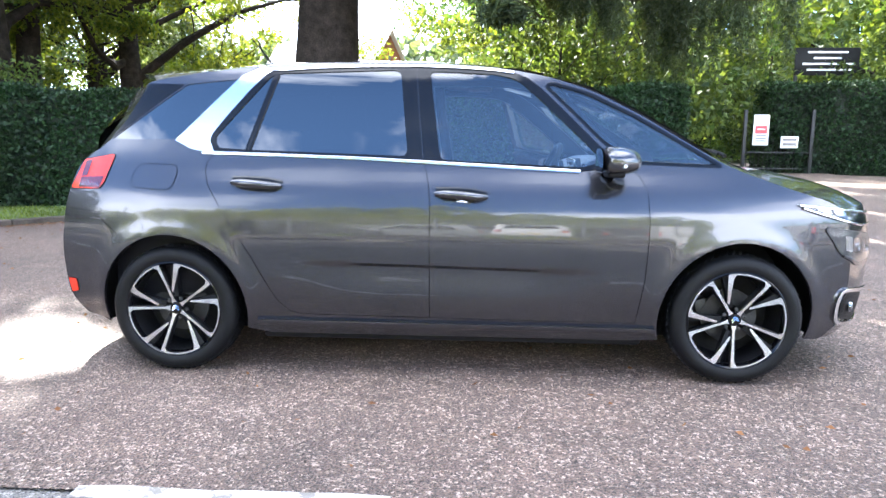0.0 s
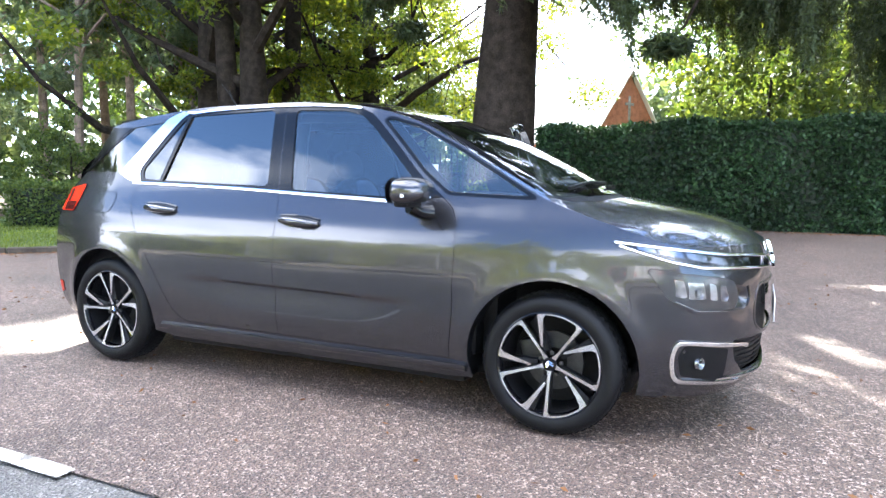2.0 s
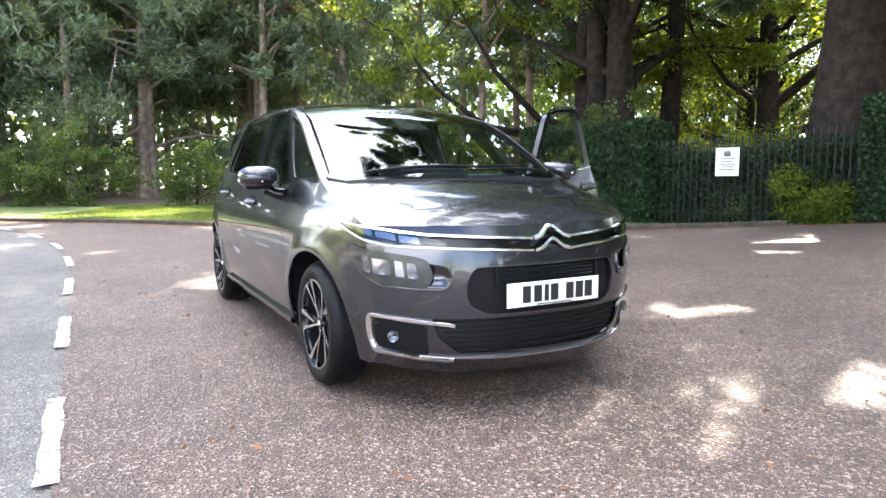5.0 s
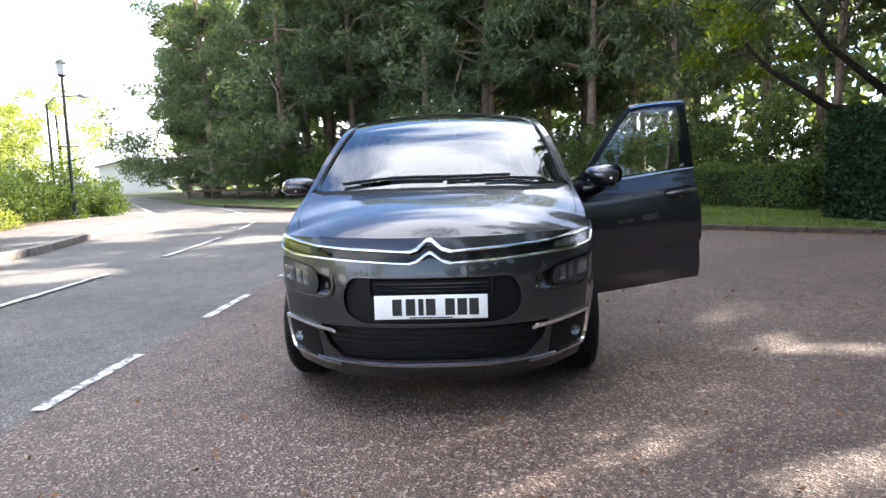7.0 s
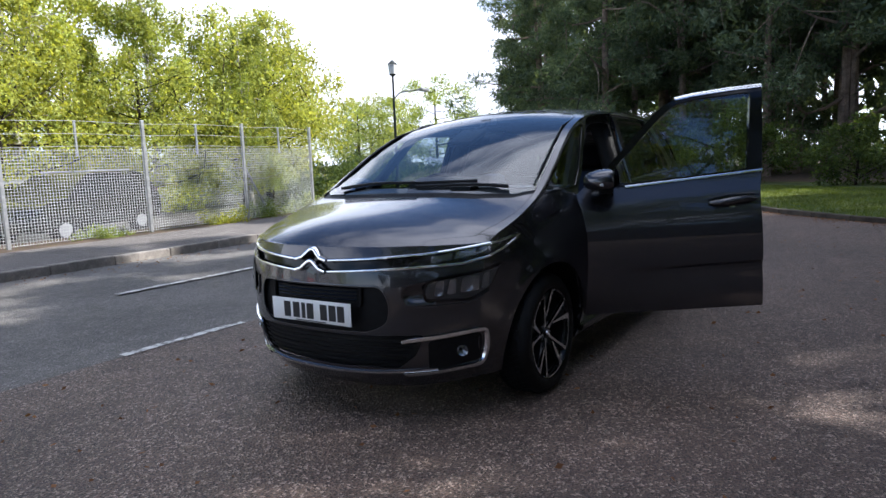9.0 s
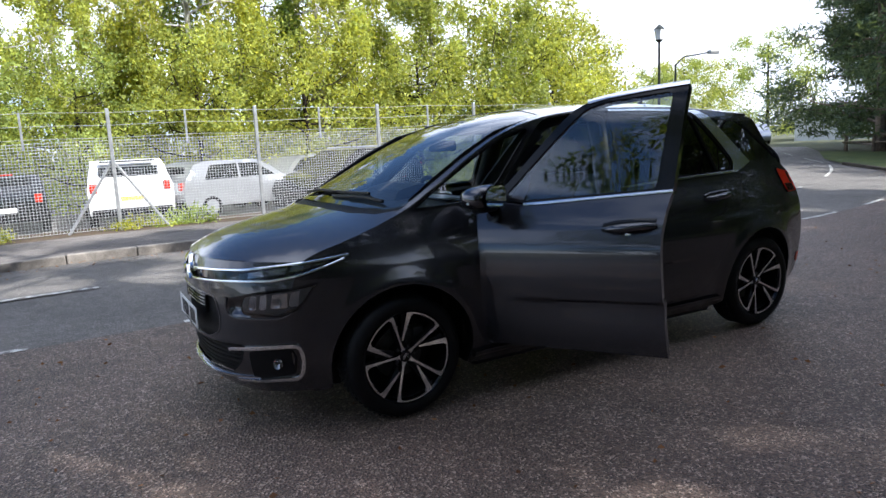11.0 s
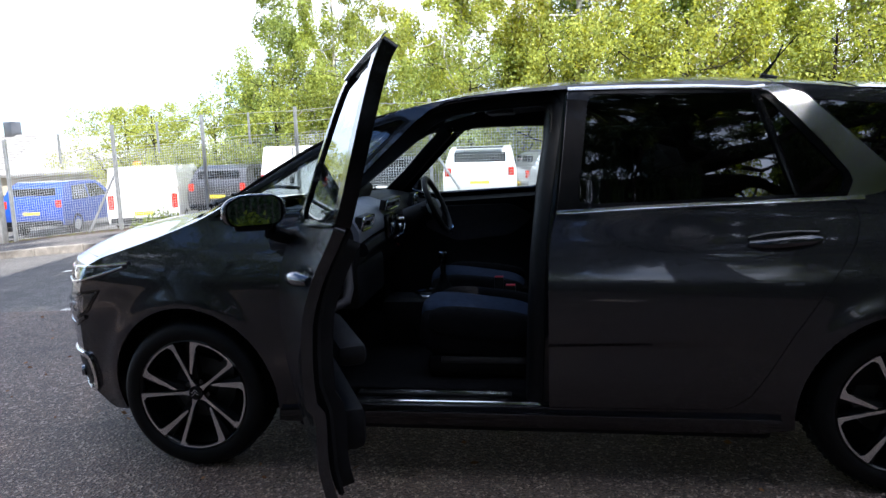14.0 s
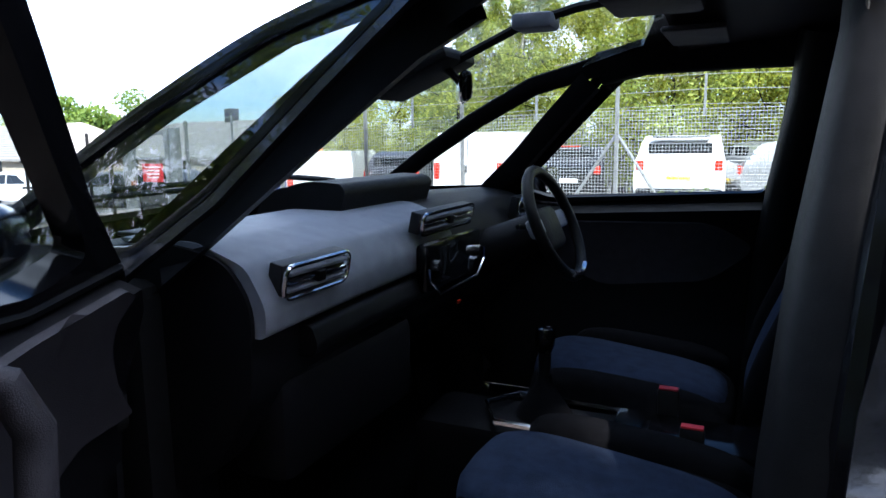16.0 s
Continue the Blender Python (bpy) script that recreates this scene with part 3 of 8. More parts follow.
def kerb_run(name, pts, w, h, label, length=0.9, mat=None):
    """Kerb stones laid end to end along a line, as pieces of one structure."""
    holder = tagged(new(name), label, "kerb", kind="structure")
    pts = np.array(pts, float)
    s = np.r_[0, np.cumsum(np.linalg.norm(np.diff(pts, axis=0), axis=1))]
    me = bpy.data.meshes.new("kerb_stone")
    bm = box((-0.5, -w / 2, -0.14), (0.5, w / 2, h), 0.018)
    bm.to_mesh(me)
    bm.free()
    me.materials.append(mat or M_KERB)
    k = int(s[-1] / length)
    for i in range(k):
        a, b = (np.array([np.interp((i + j) * length, s, pts[:, 0]), np.interp((i + j) * length, s, pts[:, 1])]) for j in (0, 1))
        m = (a + b) / 2
        d = b - a
        ob = new("kerb_stone", me)
        ob.parent = holder
        za, zb = float(ground_z(*a)), float(ground_z(*b))
        ob.matrix_basis = (Matrix.Translation((m[0], m[1], (za + zb) / 2 + random.uniform(-0.006, 0.006))) @ Matrix.Rotation(math.atan2(d[1], d[0]), 4, "Z")
                           @ Matrix.Rotation(-math.atan2(zb - za, np.linalg.norm(d)), 4, "Y") @ Matrix.Diagonal((np.linalg.norm(d) - 0.012, 1, 1, 1)))


kerb_run("kerb_south", [(x, float(road_s(x)) - 0.065) for x in np.linspace(-30, 22, 120)], 0.13, 0.115, "grey concrete kerb stones along the footway")
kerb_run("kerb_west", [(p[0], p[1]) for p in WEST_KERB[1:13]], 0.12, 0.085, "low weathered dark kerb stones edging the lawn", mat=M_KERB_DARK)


def stripe(name, curve, x0, x1, w, label, group):
    xs = np.linspace(x0, x1, max(3, int(abs(x1 - x0) / 0.12)))
    rng = random.Random(int(x0 * 97) + len(name))
    up, dn = [], []
    for x in xs:
        c = float(curve(x))
        up.append((x, c + w / 2 + rng.uniform(-0.008, 0.008)))
        dn.append((x, c - w / 2 + rng.uniform(-0.008, 0.008)))
    ring = up + dn[::-1]
    z = [float(ground_z(*p)) + 0.006 for p in ring]
    n = len(up)
    verts = [(p[0], p[1], q) for p, q in zip(ring, z)]
    faces = [(i, i + 1, 2 * n - 2 - i, 2 * n - 1 - i) for i in range(n - 1)]
    ob = new(name, mesh_of(name, verts, faces, M_LINE))
    tagged(ob, label, "road marking", group, "structure")


for i in range(-8, 12):
    a = 1.0 + 2.2 * i
    if a > -16:
        stripe("edge_line", lambda x: road_n(x) - 0.02, a, a + 1.06, 0.08, "short worn white dash between road and lay-by", "edge line dashes")
for a, b in ((-29.0, -26.0), (-23.8, -21.0), (-19.4, -14.8), (-11.7, -9.1), (-7.5, -4.6), (-2.87, 0.7), (2.6, 6.0), (7.7, 11.2), (13.0, 16.5), (18.2, 21.7)):
    stripe("centre_line", road_c, a, b, 0.09, "worn white centre line dash on the road", "centre line dashes")


# ---------------------------------------------------------------- the car: design curves
W_z = spline([0.15, 0.22, 0.30, 0.42, 0.55, 0.68, 0.80, 0.90, 1.07, 1.25, 1.42, 1.50, 1.56, 1.62], [0.80, 0.835, 0.862, 0.888, 0.903, 0.911, 0.905, 0.880, 0.805, 0.748, 0.694, 0.664, 0.625, 0.56])
P_x = spline([-2.05, -1.90, -1.70, -1.40, -0.90, 0.0, 0.90, 1.20, 1.40, 1.69, 1.88, 1.96], [0.82, 0.875, 0.935, 0.982, 1.0, 1.0, 1.0, 0.985, 0.962, 0.915, 0.866, 0.84])
edge_z = spline([1.88, 1.80, 1.70, 1.50, 1.36, 1.28, 1.09, 0.88, 0.66, 0.43, 0.20, -0.20, -0.70, -1.05, -1.40, -1.55, -1.66, -1.80],
                [0.868, 0.905, 0.935, 1.00, 1.052, 1.09, 1.20, 1.322, 1.428, 1.497, 1.535, 1.562, 1.558, 1.532, 1.485, 1.455, 1.30, 1.12])
mid_z = spline([2.24, 2.15, 1.97, 1.68, 1.52, 1.46, 1.30, 1.10, 0.90, 0.70, 0.50, 0.30, 0.10, -0.20, -0.60, -1.0, -1.4, -1.75],
               [0.868, 0.925, 0.985, 1.04, 1.07, 1.098, 1.19, 1.29, 1.382, 1.46, 1.525, 1.57, 1.597, 1.614, 1.614, 1.595, 1.555, 1.50])
corner_x = spline([0.15, 0.22, 0.30, 0.50, 0.70, 0.80, 0.868], [1.80, 1.87, 1.935, 1.955, 1.945, 1.915, 1.88])
nose_x = spline([0.15, 0.20, 0.27, 0.35, 0.50, 0.62, 0.72, 0.80, 0.868], [2.12, 2.20, 2.255, 2.272, 2.283, 2.283, 2.275, 2.262, 2.24])
tail_corner = spline([0.20, 0.28, 0.40, 0.57, 0.80, 1.06, 1.12], [-1.77, -1.92, -2.00, -2.01, -1.98, -1.90, -1.80])
tail_x = spline([0.20, 0.28, 0.40, 0.57, 0.80, 1.06, 1.12], [-2.01, -2.12, -2.19, -2.20, -2.16, -2.10, -2.02])
R_WHEEL, HUBS = 0.322, (1.3925, -1.3925)


def side_y(x, z):
    """Half width of the body at (x, z), with wheel arch lips and the crease along the doors."""
    x, z = np.asarray(x, float), np.asarray(z, float)
    y = W_z(z) * P_x(x)
    for hx in HUBS:
        r = np.hypot(x - hx, z - R_WHEEL)
        y = y + 0.014 * np.exp(-(((r - 0.395) / 0.05) ** 2)) * (z < 0.9)
    zc = 0.560 - 0.018 * (x + 0.1)
    fade = sstep(-0.82, -0.30, x) * (1 - sstep(0.25, 0.80, x))
    d = z - zc
    y = y - 0.019 * fade * np.where(d > 0, 1 - sstep(0.0, 0.018, d), np.exp(-((d / 0.11) ** 2)))
    return y


def edge_y(x):
    x = np.asarray(x, float)
    yc = float(side_y(1.88, 0.868))
    t = np.clip((2.24 - x) / 0.36, 0, 1)
    return np.where(x > 1.88, yc * t ** (1 / 2.6), side_y(np.minimum(x, 1.88), edge_z(np.minimum(x, 1.88))))


def on_side(v, s, off=0.0):
    """(x, z) pairs laid on the flank; s: +1 left, -1 right."""
    v = np.asarray(v, float)
    return np.c_[v[:, 0], s * (side_y(v[:, 0], v[:, 1]) + off), v[:, 1]]


def on_top(v, off=0.0):
    """(x, w) pairs, w from -1 to 1 across, laid on bonnet, screen and roof."""
    v = np.asarray(v, float)
    x, w = v[:, 0], v[:, 1]
    ez = np.where(x > 1.88, 0.868, edge_z(x))
    z = ez + (mid_z(x) - ez) * (1 - np.abs(w) ** 2.2)
    return np.c_[x, w * edge_y(x), z + off]


def on_front(v, off=0.0):
    """(u, z) pairs: |u| <= 1 across the nose, beyond 1 back along the flank in metres."""
    v = np.asarray(v, float)
    u, z = v[:, 0], v[:, 1]
    a = np.minimum(np.abs(u), 1)
    cx = corner_x(z)
    yc = side_y(cx, z)
    xf = nose_x(z) - (nose_x(z) - cx) * a ** 2.6
    xs = cx - np.maximum(np.abs(u) - 1, 0)
    out = np.abs(u) > 1
    x = np.where(out, xs, xf)
    y = np.sign(u) * np.where(out, side_y(xs, z), a * yc)
    k = np.clip(a ** 2, 0, 1) * 0.8
    return np.c_[x + off * (1 - k) * (~out), y + np.sign(u) * off * np.where(out, 1, k), z]


def on_tail(v, off=0.0):
    v = np.asarray(v, float)
    u, z = v[:, 0], v[:, 1]
    cx = tail_corner(z)
    x = tail_x(z) - (tail_x(z) - cx) * np.abs(u) ** 2.6
    return np.c_[x - off, u * side_y(cx, z), z]


def skin(name, outline, place, parent, material, holes=(), step=0.045, edge=0.02, thick=0.0, flip=False, label="", off=0.0, side=None, lines=()):
    """A body panel: its outline filled and laid on the body."""
    v, f = fill2d(outline, holes, step, edge, lines)
    p = place(v, side, off) if side is not None else place(v, off)
    if flip:
        f = f[:, ::-1]
    me = mesh_of(name, p, f, material)
    ob = new(name, me)
    ob.parent = parent
    if label:
        ob["label"] = label
    smooth(ob, 35)
    sharp_rim(ob)
    if thick:
        so = ob.modifiers.new("thickness", "SOLIDIFY")
        so.thickness, so.offset = thick, -1
    return ob


def ribbon(name, line, place, parent, material, width, off=0.004, side=None, label="", step=0.02, height=0.006):
    """A raised moulding of given width along a line on the body."""
    ln = np.array(dense(line, step, closed=False))
    d = np.gradient(ln, axis=0)
    d /= np.linalg.norm(d, axis=1)[:, None] + 1e-9
    nrm = np.c_[-d[:, 1], d[:, 0]]
    rows = []
    for k, o in ((-0.5, off - 0.004), (-0.42, off + height * 0.8), (0.0, off + height), (0.42, off + height * 0.8), (0.5, off - 0.004)):
        q = ln + nrm * width * k
        rows.append(place(q, side, o) if side is not None else place(q, o))
    n = len(ln)
    verts = np.concatenate(rows)
    faces = [(r * n + i, r * n + i + 1, (r + 1) * n + i + 1, (r + 1) * n + i) for r in range(4) for i in range(n - 1)]
    ob = new(name, mesh_of(name, verts, faces, material))
    ob.parent = parent
    if label:
        ob["label"] = label
    smooth(ob, 50)
    return ob


def arch(hx, r, z0, n=26):
    """The wheel opening as a loop in (x, z), open below."""
    a0 = math.asin((z0 - R_WHEEL) / r)
    return [(hx + r * math.cos(a), R_WHEEL + r * math.sin(a)) for a in np.linspace(a0, math.pi - a0, n)]


def crease(x0, x1):
    """The pressed line along a door and the top of its step, in (x, z)."""
    return [[(float(x), 0.560 - 0.018 * (float(x) + 0.1) + dz) for x in np.linspace(x0, x1, 8)] for dz in (0.0, 0.009, 0.018)]


car = thing("car", "grey metallic people carrier with front passenger door standing open, on tarmac", "car")

# outlines of the flank in (x, z)
SEAM_F = [(0.843, 1.062), (0.905, 1.01), (0.935, 0.95), (0.946, 0.80), (0.936, 0.52), (0.906, 0.300)]
SEAM_B = [(-0.134, 1.071), (-0.112, 0.98), (-0.100, 0.88), (-0.100, 0.306)]
SEAM_R = [(-1.178, 1.108), (-1.212, 1.06), (-1.218, 1.02), (-1.195, 0.95), (-1.10, 0.805), (-0.982, 0.618), (-0.90, 0.46), (-0.850, 0.375), (-0.79, 0.325), (-0.73, 0.312)]
BELT_F = [(-0.134, 1.071), (0.25, 1.052), (0.62, 1.034), (0.843, 1.062)]
BELT_R = [(-1.178, 1.108), (-0.85, 1.098), (-0.45, 1.086), (-0.134, 1.071)]
FRAME_F_TOP = [(0.843, 1.062), (0.715, 1.155), (0.555, 1.315), (0.43, 1.435), (0.37, 1.482), (0.30, 1.512), (0.20, 1.527), (0.0, 1.541), (-0.184, 1.546)]
FRAME_R_TOP = [(-0.184, 1.546), (-0.45, 1.544), (-0.70, 1.535), (-0.86, 1.522), (-0.935, 1.503), (-1.02, 1.415), (-1.12, 1.297), (-1.195, 1.20), (-1.205, 1.165), (-1.178, 1.108)]
BPILLAR = [(-0.184, 1.546), (-0.160, 1.30), (-0.134, 1.071)]
GLASS_F = rounded([(-0.055, 1.082), (-0.115, 1.515), (0.20, 1.502), (0.31, 1.478), (0.40, 1.405), (0.55, 1.262), (0.735, 1.082), (0.63, 1.052)], 0.03)
GLASS_R = rounded([(-0.215, 1.098), (-0.262, 1.522), (-0.86, 1.503), (-0.915, 1.49), (-1.182, 1.182), (-1.165, 1.130), (-1.0, 1.122)], 0.035)
QUARTER = rounded([(1.30, 1.062), (1.09, 1.183), (0.879, 1.303), (0.664, 1.408), (0.49, 1.458), (0.455, 1.445), (0.575, 1.33), (0.735, 1.172), (0.868, 1.078)], 0.02)
REARQ = rounded([(-1.735, 1.170), (-1.395, 1.168), (-1.045, 1.476), (-1.345, 1.446)], 0.012)
REAR_FIN = [(-1.362, 1.446), (-1.545, 1.450), (-1.60, 1.36), (-1.66, 1.26), (-1.748, 1.168)]
DOOR_F = SEAM_F + [(0.4, 0.301), (-0.100, 0.306)] + SEAM_B[::-1][1:] + BELT_F[1:-1]
DOOR_R = SEAM_R + [(-0.4, 0.309), (-0.100, 0.306)] + SEAM_B[::-1][1:] + BELT_R[::-1][1:-1]
FRAME_F = BELT_F + FRAME_F_TOP[1:] + BPILLAR[1:-1]
FRAME_R = BELT_R + BPILLAR[::-1][1:] + FRAME_R_TOP[1:-1]
UNDER = 0.205
FRONT_EDGE = [(float(corner_x(z)), float(z)) for z in np.linspace(0.215, 0.868, 16)]
TOP_EDGE = [(float(x), float(edge_z(x))) for x in np.linspace(1.88, -1.55, 70)]
TAIL_EDGE = [(-1.55, 1.455), (-1.60, 1.36), (-1.66, 1.26), (-1.72, 1.185), (-1.80, 1.12)] + [(float(tail_corner(z)), float(z)) for z in np.linspace(1.10, 0.27, 14)]
FLANK = (FRONT_EDGE + TOP_EDGE[1:] + TAIL_EDGE[1:] + [(-1.80, 0.25)] + [(x, z) for x, z in arch(HUBS[1], 0.385, 0.235)][::-1]
         + [(-0.9, UNDER), (0.0, UNDER), (0.9, UNDER)] + [(x, z) for x, z in arch(HUBS[0], 0.385, 0.215)][::-1] + [(1.84, 0.205)])
CHROME_C = [(-1.385, 1.166), (-1.30, 1.125), (-1.19, 1.104), (-1.178, 1.108), (-1.205, 1.165), (-1.195, 1.20), (-1.12, 1.297), (-1.02, 1.415), (-0.935, 1.503), (-0.90, 1.522), (-0.96, 1.536), (-1.06, 1.493), (-1.2, 1.352)]

GAP_F = SEAM_F + [(0.4, 0.301), (-0.100, 0.306)] + SEAM_B[::-1][1:] + BPILLAR[::-1][1:] + FRAME_F_TOP[::-1][1:-1]
GAP_R = SEAM_R + [(-0.4, 0.309), (-0.103, 0.306)] + [(x - 0.003, z) for x, z in SEAM_B[::-1][1:] + BPILLAR[::-1][1:]] + FRAME_R_TOP[1:-1]

for s in (-1, 1):
    flip = s < 0
    body = skin("body_side", FLANK, on_side, car, M_PAINT, [GAP_F, GAP_R, QUARTER, REARQ],
                step=0.028, edge=0.016, thick=0.014, flip=not flip, side=s)
    rd = skin("rear_door", inset(DOOR_R, 0.003), on_side, car, M_PAINT, step=0.015, edge=0.0125, thick=0.03, lines=crease(-0.84, -0.118), flip=not flip, side=s)
    skin("window_frame", inset(FRAME_R, 0.002), on_side, rd, M_GLOSSBLACK, [GLASS_R], step=0.05, edge=0.015, thick=0.02, flip=not flip, side=s, label="gloss black window surround")
    skin("window_glass", inset(GLASS_R, -0.004), on_side, rd, M_TINT, step=0.06, edge=0.03, flip=not flip, side=s, off=-0.006, label="dark privacy glass")
    ribbon("divider_bar", [(-1.01, 1.122), (-0.885, 1.50)], on_side, rd, M_GLOSSBLACK, 0.03, 0.0, s)
    skin("quarter_glass", inset(QUARTER, -0.003), on_side, car, M_GLASS, step=0.06, edge=0.03, flip=not flip, side=s, off=-0.006, label="clear front quarter window")
    skin("rear_quarter_glass", inset(REARQ, -0.003), on_side, car, M_TINT, step=0.06, edge=0.03, flip=not flip, side=s, off=-0.005, label="dark privacy glass")
    skin("rear_fin", REAR_FIN, on_side, car, M_GLOSSBLACK, step=0.04, edge=0.02, flip=not flip, side=s, off=0.004, label="gloss black fin behind the quarter window")
    skin("chrome_arc", CHROME_C, on_side, car, M_SATIN, step=0.03, edge=0.012, flip=not flip, side=s, off=0.004, label="broad satin chrome arc")
    ribbon("roof_strip", (FRAME_F_TOP[5:] if s < 0 else FRAME_F_TOP[-1:]) + FRAME_R_TOP[1:4] + [(-0.92, 1.527)], on_side, car, M_SATIN, 0.016, 0.003, s, label="satin chrome window strip")
    ribbon("belt_strip", [(-1.24, 1.108)] + BELT_R[1:], on_side, rd, M_SATIN, 0.015, 0.003, s, label="satin chrome waist strip")
    ribbon("quarter_seal", [(x, z) for x, z in QUARTER] + QUARTER[:1], on_side, car, M_GLOSSBLACK, 0.018, 0.0005, s, label="black surround of the quarter window", height=0.0015)
    ribbon("sill_strip", [(-0.96, 0.268), (0.0, 0.264), (1.0, 0.262)], on_side, car, M_PAINT, 0.034, 0.003, s, height=0.022)
    # fuel flap seam on the right, handles on both
    if s < 0:
        flap = rounded([(-1.605, 0.935), (-1.575, 1.05), (-1.35, 1.045), (-1.375, 0.918)], 0.05)
        skin("fuel_flap", inset(flap, 0.002), on_side, car, M_PAINT, step=0.05, edge=0.02, flip=True, side=s, off=0.0025)
        ribbon("flap_seam", flap + flap[:1], on_side, car, M_GLOSSBLACK, 0.005, 0.0, s, height=0.001)
        for nm, seam in (("bumper_seam", [(-1.94, 0.82), (-1.80, 0.81), (-1.67, 0.705), (-1.645, 0.655)]),):
            ribbon(nm, seam, on_side, car, M_GLOSSBLACK, 0.005, 0.0, s, height=0.001)
    # tail lamp
    TL = rounded([(-1.885, 1.066), (-1.705, 1.095), (-1.75, 0.95), (-1.775, 0.922), (-1.945, 0.922)], 0.015)
    skin("tail_lamp", TL, on_side, car, M_RED, step=0.03, edge=0.015, flip=not flip, side=s, off=0.006, label="red tail lamp")
    skin("reverse_lens", [(-1.895, 0.958), (-1.765, 0.958), (-1.772, 0.938), (-1.897, 0.935)], on_side, car, M_LENS, step=0.03, flip=not flip, side=s, off=0.0105, label="clear strip in the tail lamp")
    skin("lower_lens", [(-1.89, 0.978), (-1.752, 0.985), (-1.768, 0.928), (-1.897, 0.928)], on_side, car, M_SMOKED, step=0.03, flip=not flip, side=s, off=0.0085, label="smoked lower part of the tail lamp")
    skin("rear_lens", [(-1.873, 1.058), (-1.835, 1.065), (-1.855, 0.985), (-1.889, 0.982)], on_side, car, M_SMOKED, step=0.03, flip=not flip, side=s, off=0.0085, label="dark red corner of the tail lamp")
    ribbon("lamp_seam", TL + TL[:1], on_side, car, M_GLOSSBLACK, 0.006, 0.003, s, height=0.002)
    skin("reflector", rounded([(-1.998, 0.455), (-1.945, 0.452), (-1.94, 0.388), (-1.985, 0.378)], 0.008), on_side, car, M_RED, step=0.03, flip=not flip, side=s, off=0.004, label="small red reflector")


def handle(parent, x, z, s):
    c = rounded([(x - 0.135, z + 0.026), (x + 0.128, z + 0.012), (x + 0.128, z - 0.018), (x + 0.04, z - 0.046), (x - 0.06, z - 0.046), (x - 0.135, z - 0.004)], 0.03)
    skin("handle_recess", c, on_side, parent, M_PAINT, step=0.03, edge=0.012, flip=s > 0, side=s, off=0.0015, label="dished recess behind the handle")
    ribbon("recess_shadow_gap", [(x - 0.125, z + 0.028), (x - 0.05, z + 0.030), (x + 0.05, z + 0.024), (x + 0.122, z + 0.010)], on_side, parent, M_GLOSSBLACK, 0.016, 0.002, s, label="black gap above the handle")
    pts = [(x - 0.125, z + 0.004), (x - 0.08, z + 0.006), (x, z), (x + 0.07, z - 0.006), (x + 0.118, z - 0.008)]
    v = on_side(pts, s, 0.0)
    offs = [0.004, 0.030, 0.036, 0.032, 0.006]
    bm = bmesh.new()
    bm_tube(bm, [(p[0], p[1] + s * o, p[2]) for p, o in zip(v, offs)], [0.013, 0.020, 0.021, 0.018, 0.012], 10)
    h = part("door_handle", bm, M_PAINT, parent)
    part("handle_strip", tube([(p[0], p[1] + s * 0.004, p[2] - 0.034) for p, o in zip(v[1:4], offs[1:4])], [0.005, 0.011, 0.005], 6), M_CHROME, h, "chrome strip below the handle")
    return h


def right_front_door():
    s = -1
    fd = skin("front_door", inset(DOOR_F, 0.003), on_side, car, M_PAINT, step=0.015, edge=0.0125, thick=0.03, lines=crease(-0.085, 0.82), flip=False, side=s)
    skin("window_frame", inset(FRAME_F, 0.002), on_side, fd, M_GLOSSBLACK, [GLASS_F], step=0.05, edge=0.015, thick=0.02, flip=False, side=s, label="gloss black window surround")
    skin("window_glass", inset(GLASS_F, -0.004), on_side, fd, M_GLASS, step=0.06, edge=0.03, flip=False, side=s, off=-0.006, label="clear door glass")
    ribbon("belt_strip", BELT_F[:3], on_side, fd, M_SATIN, 0.015, 0.003, s, label="satin chrome waist strip")
    handle(fd, 0.055, 0.917, s)
    return fd


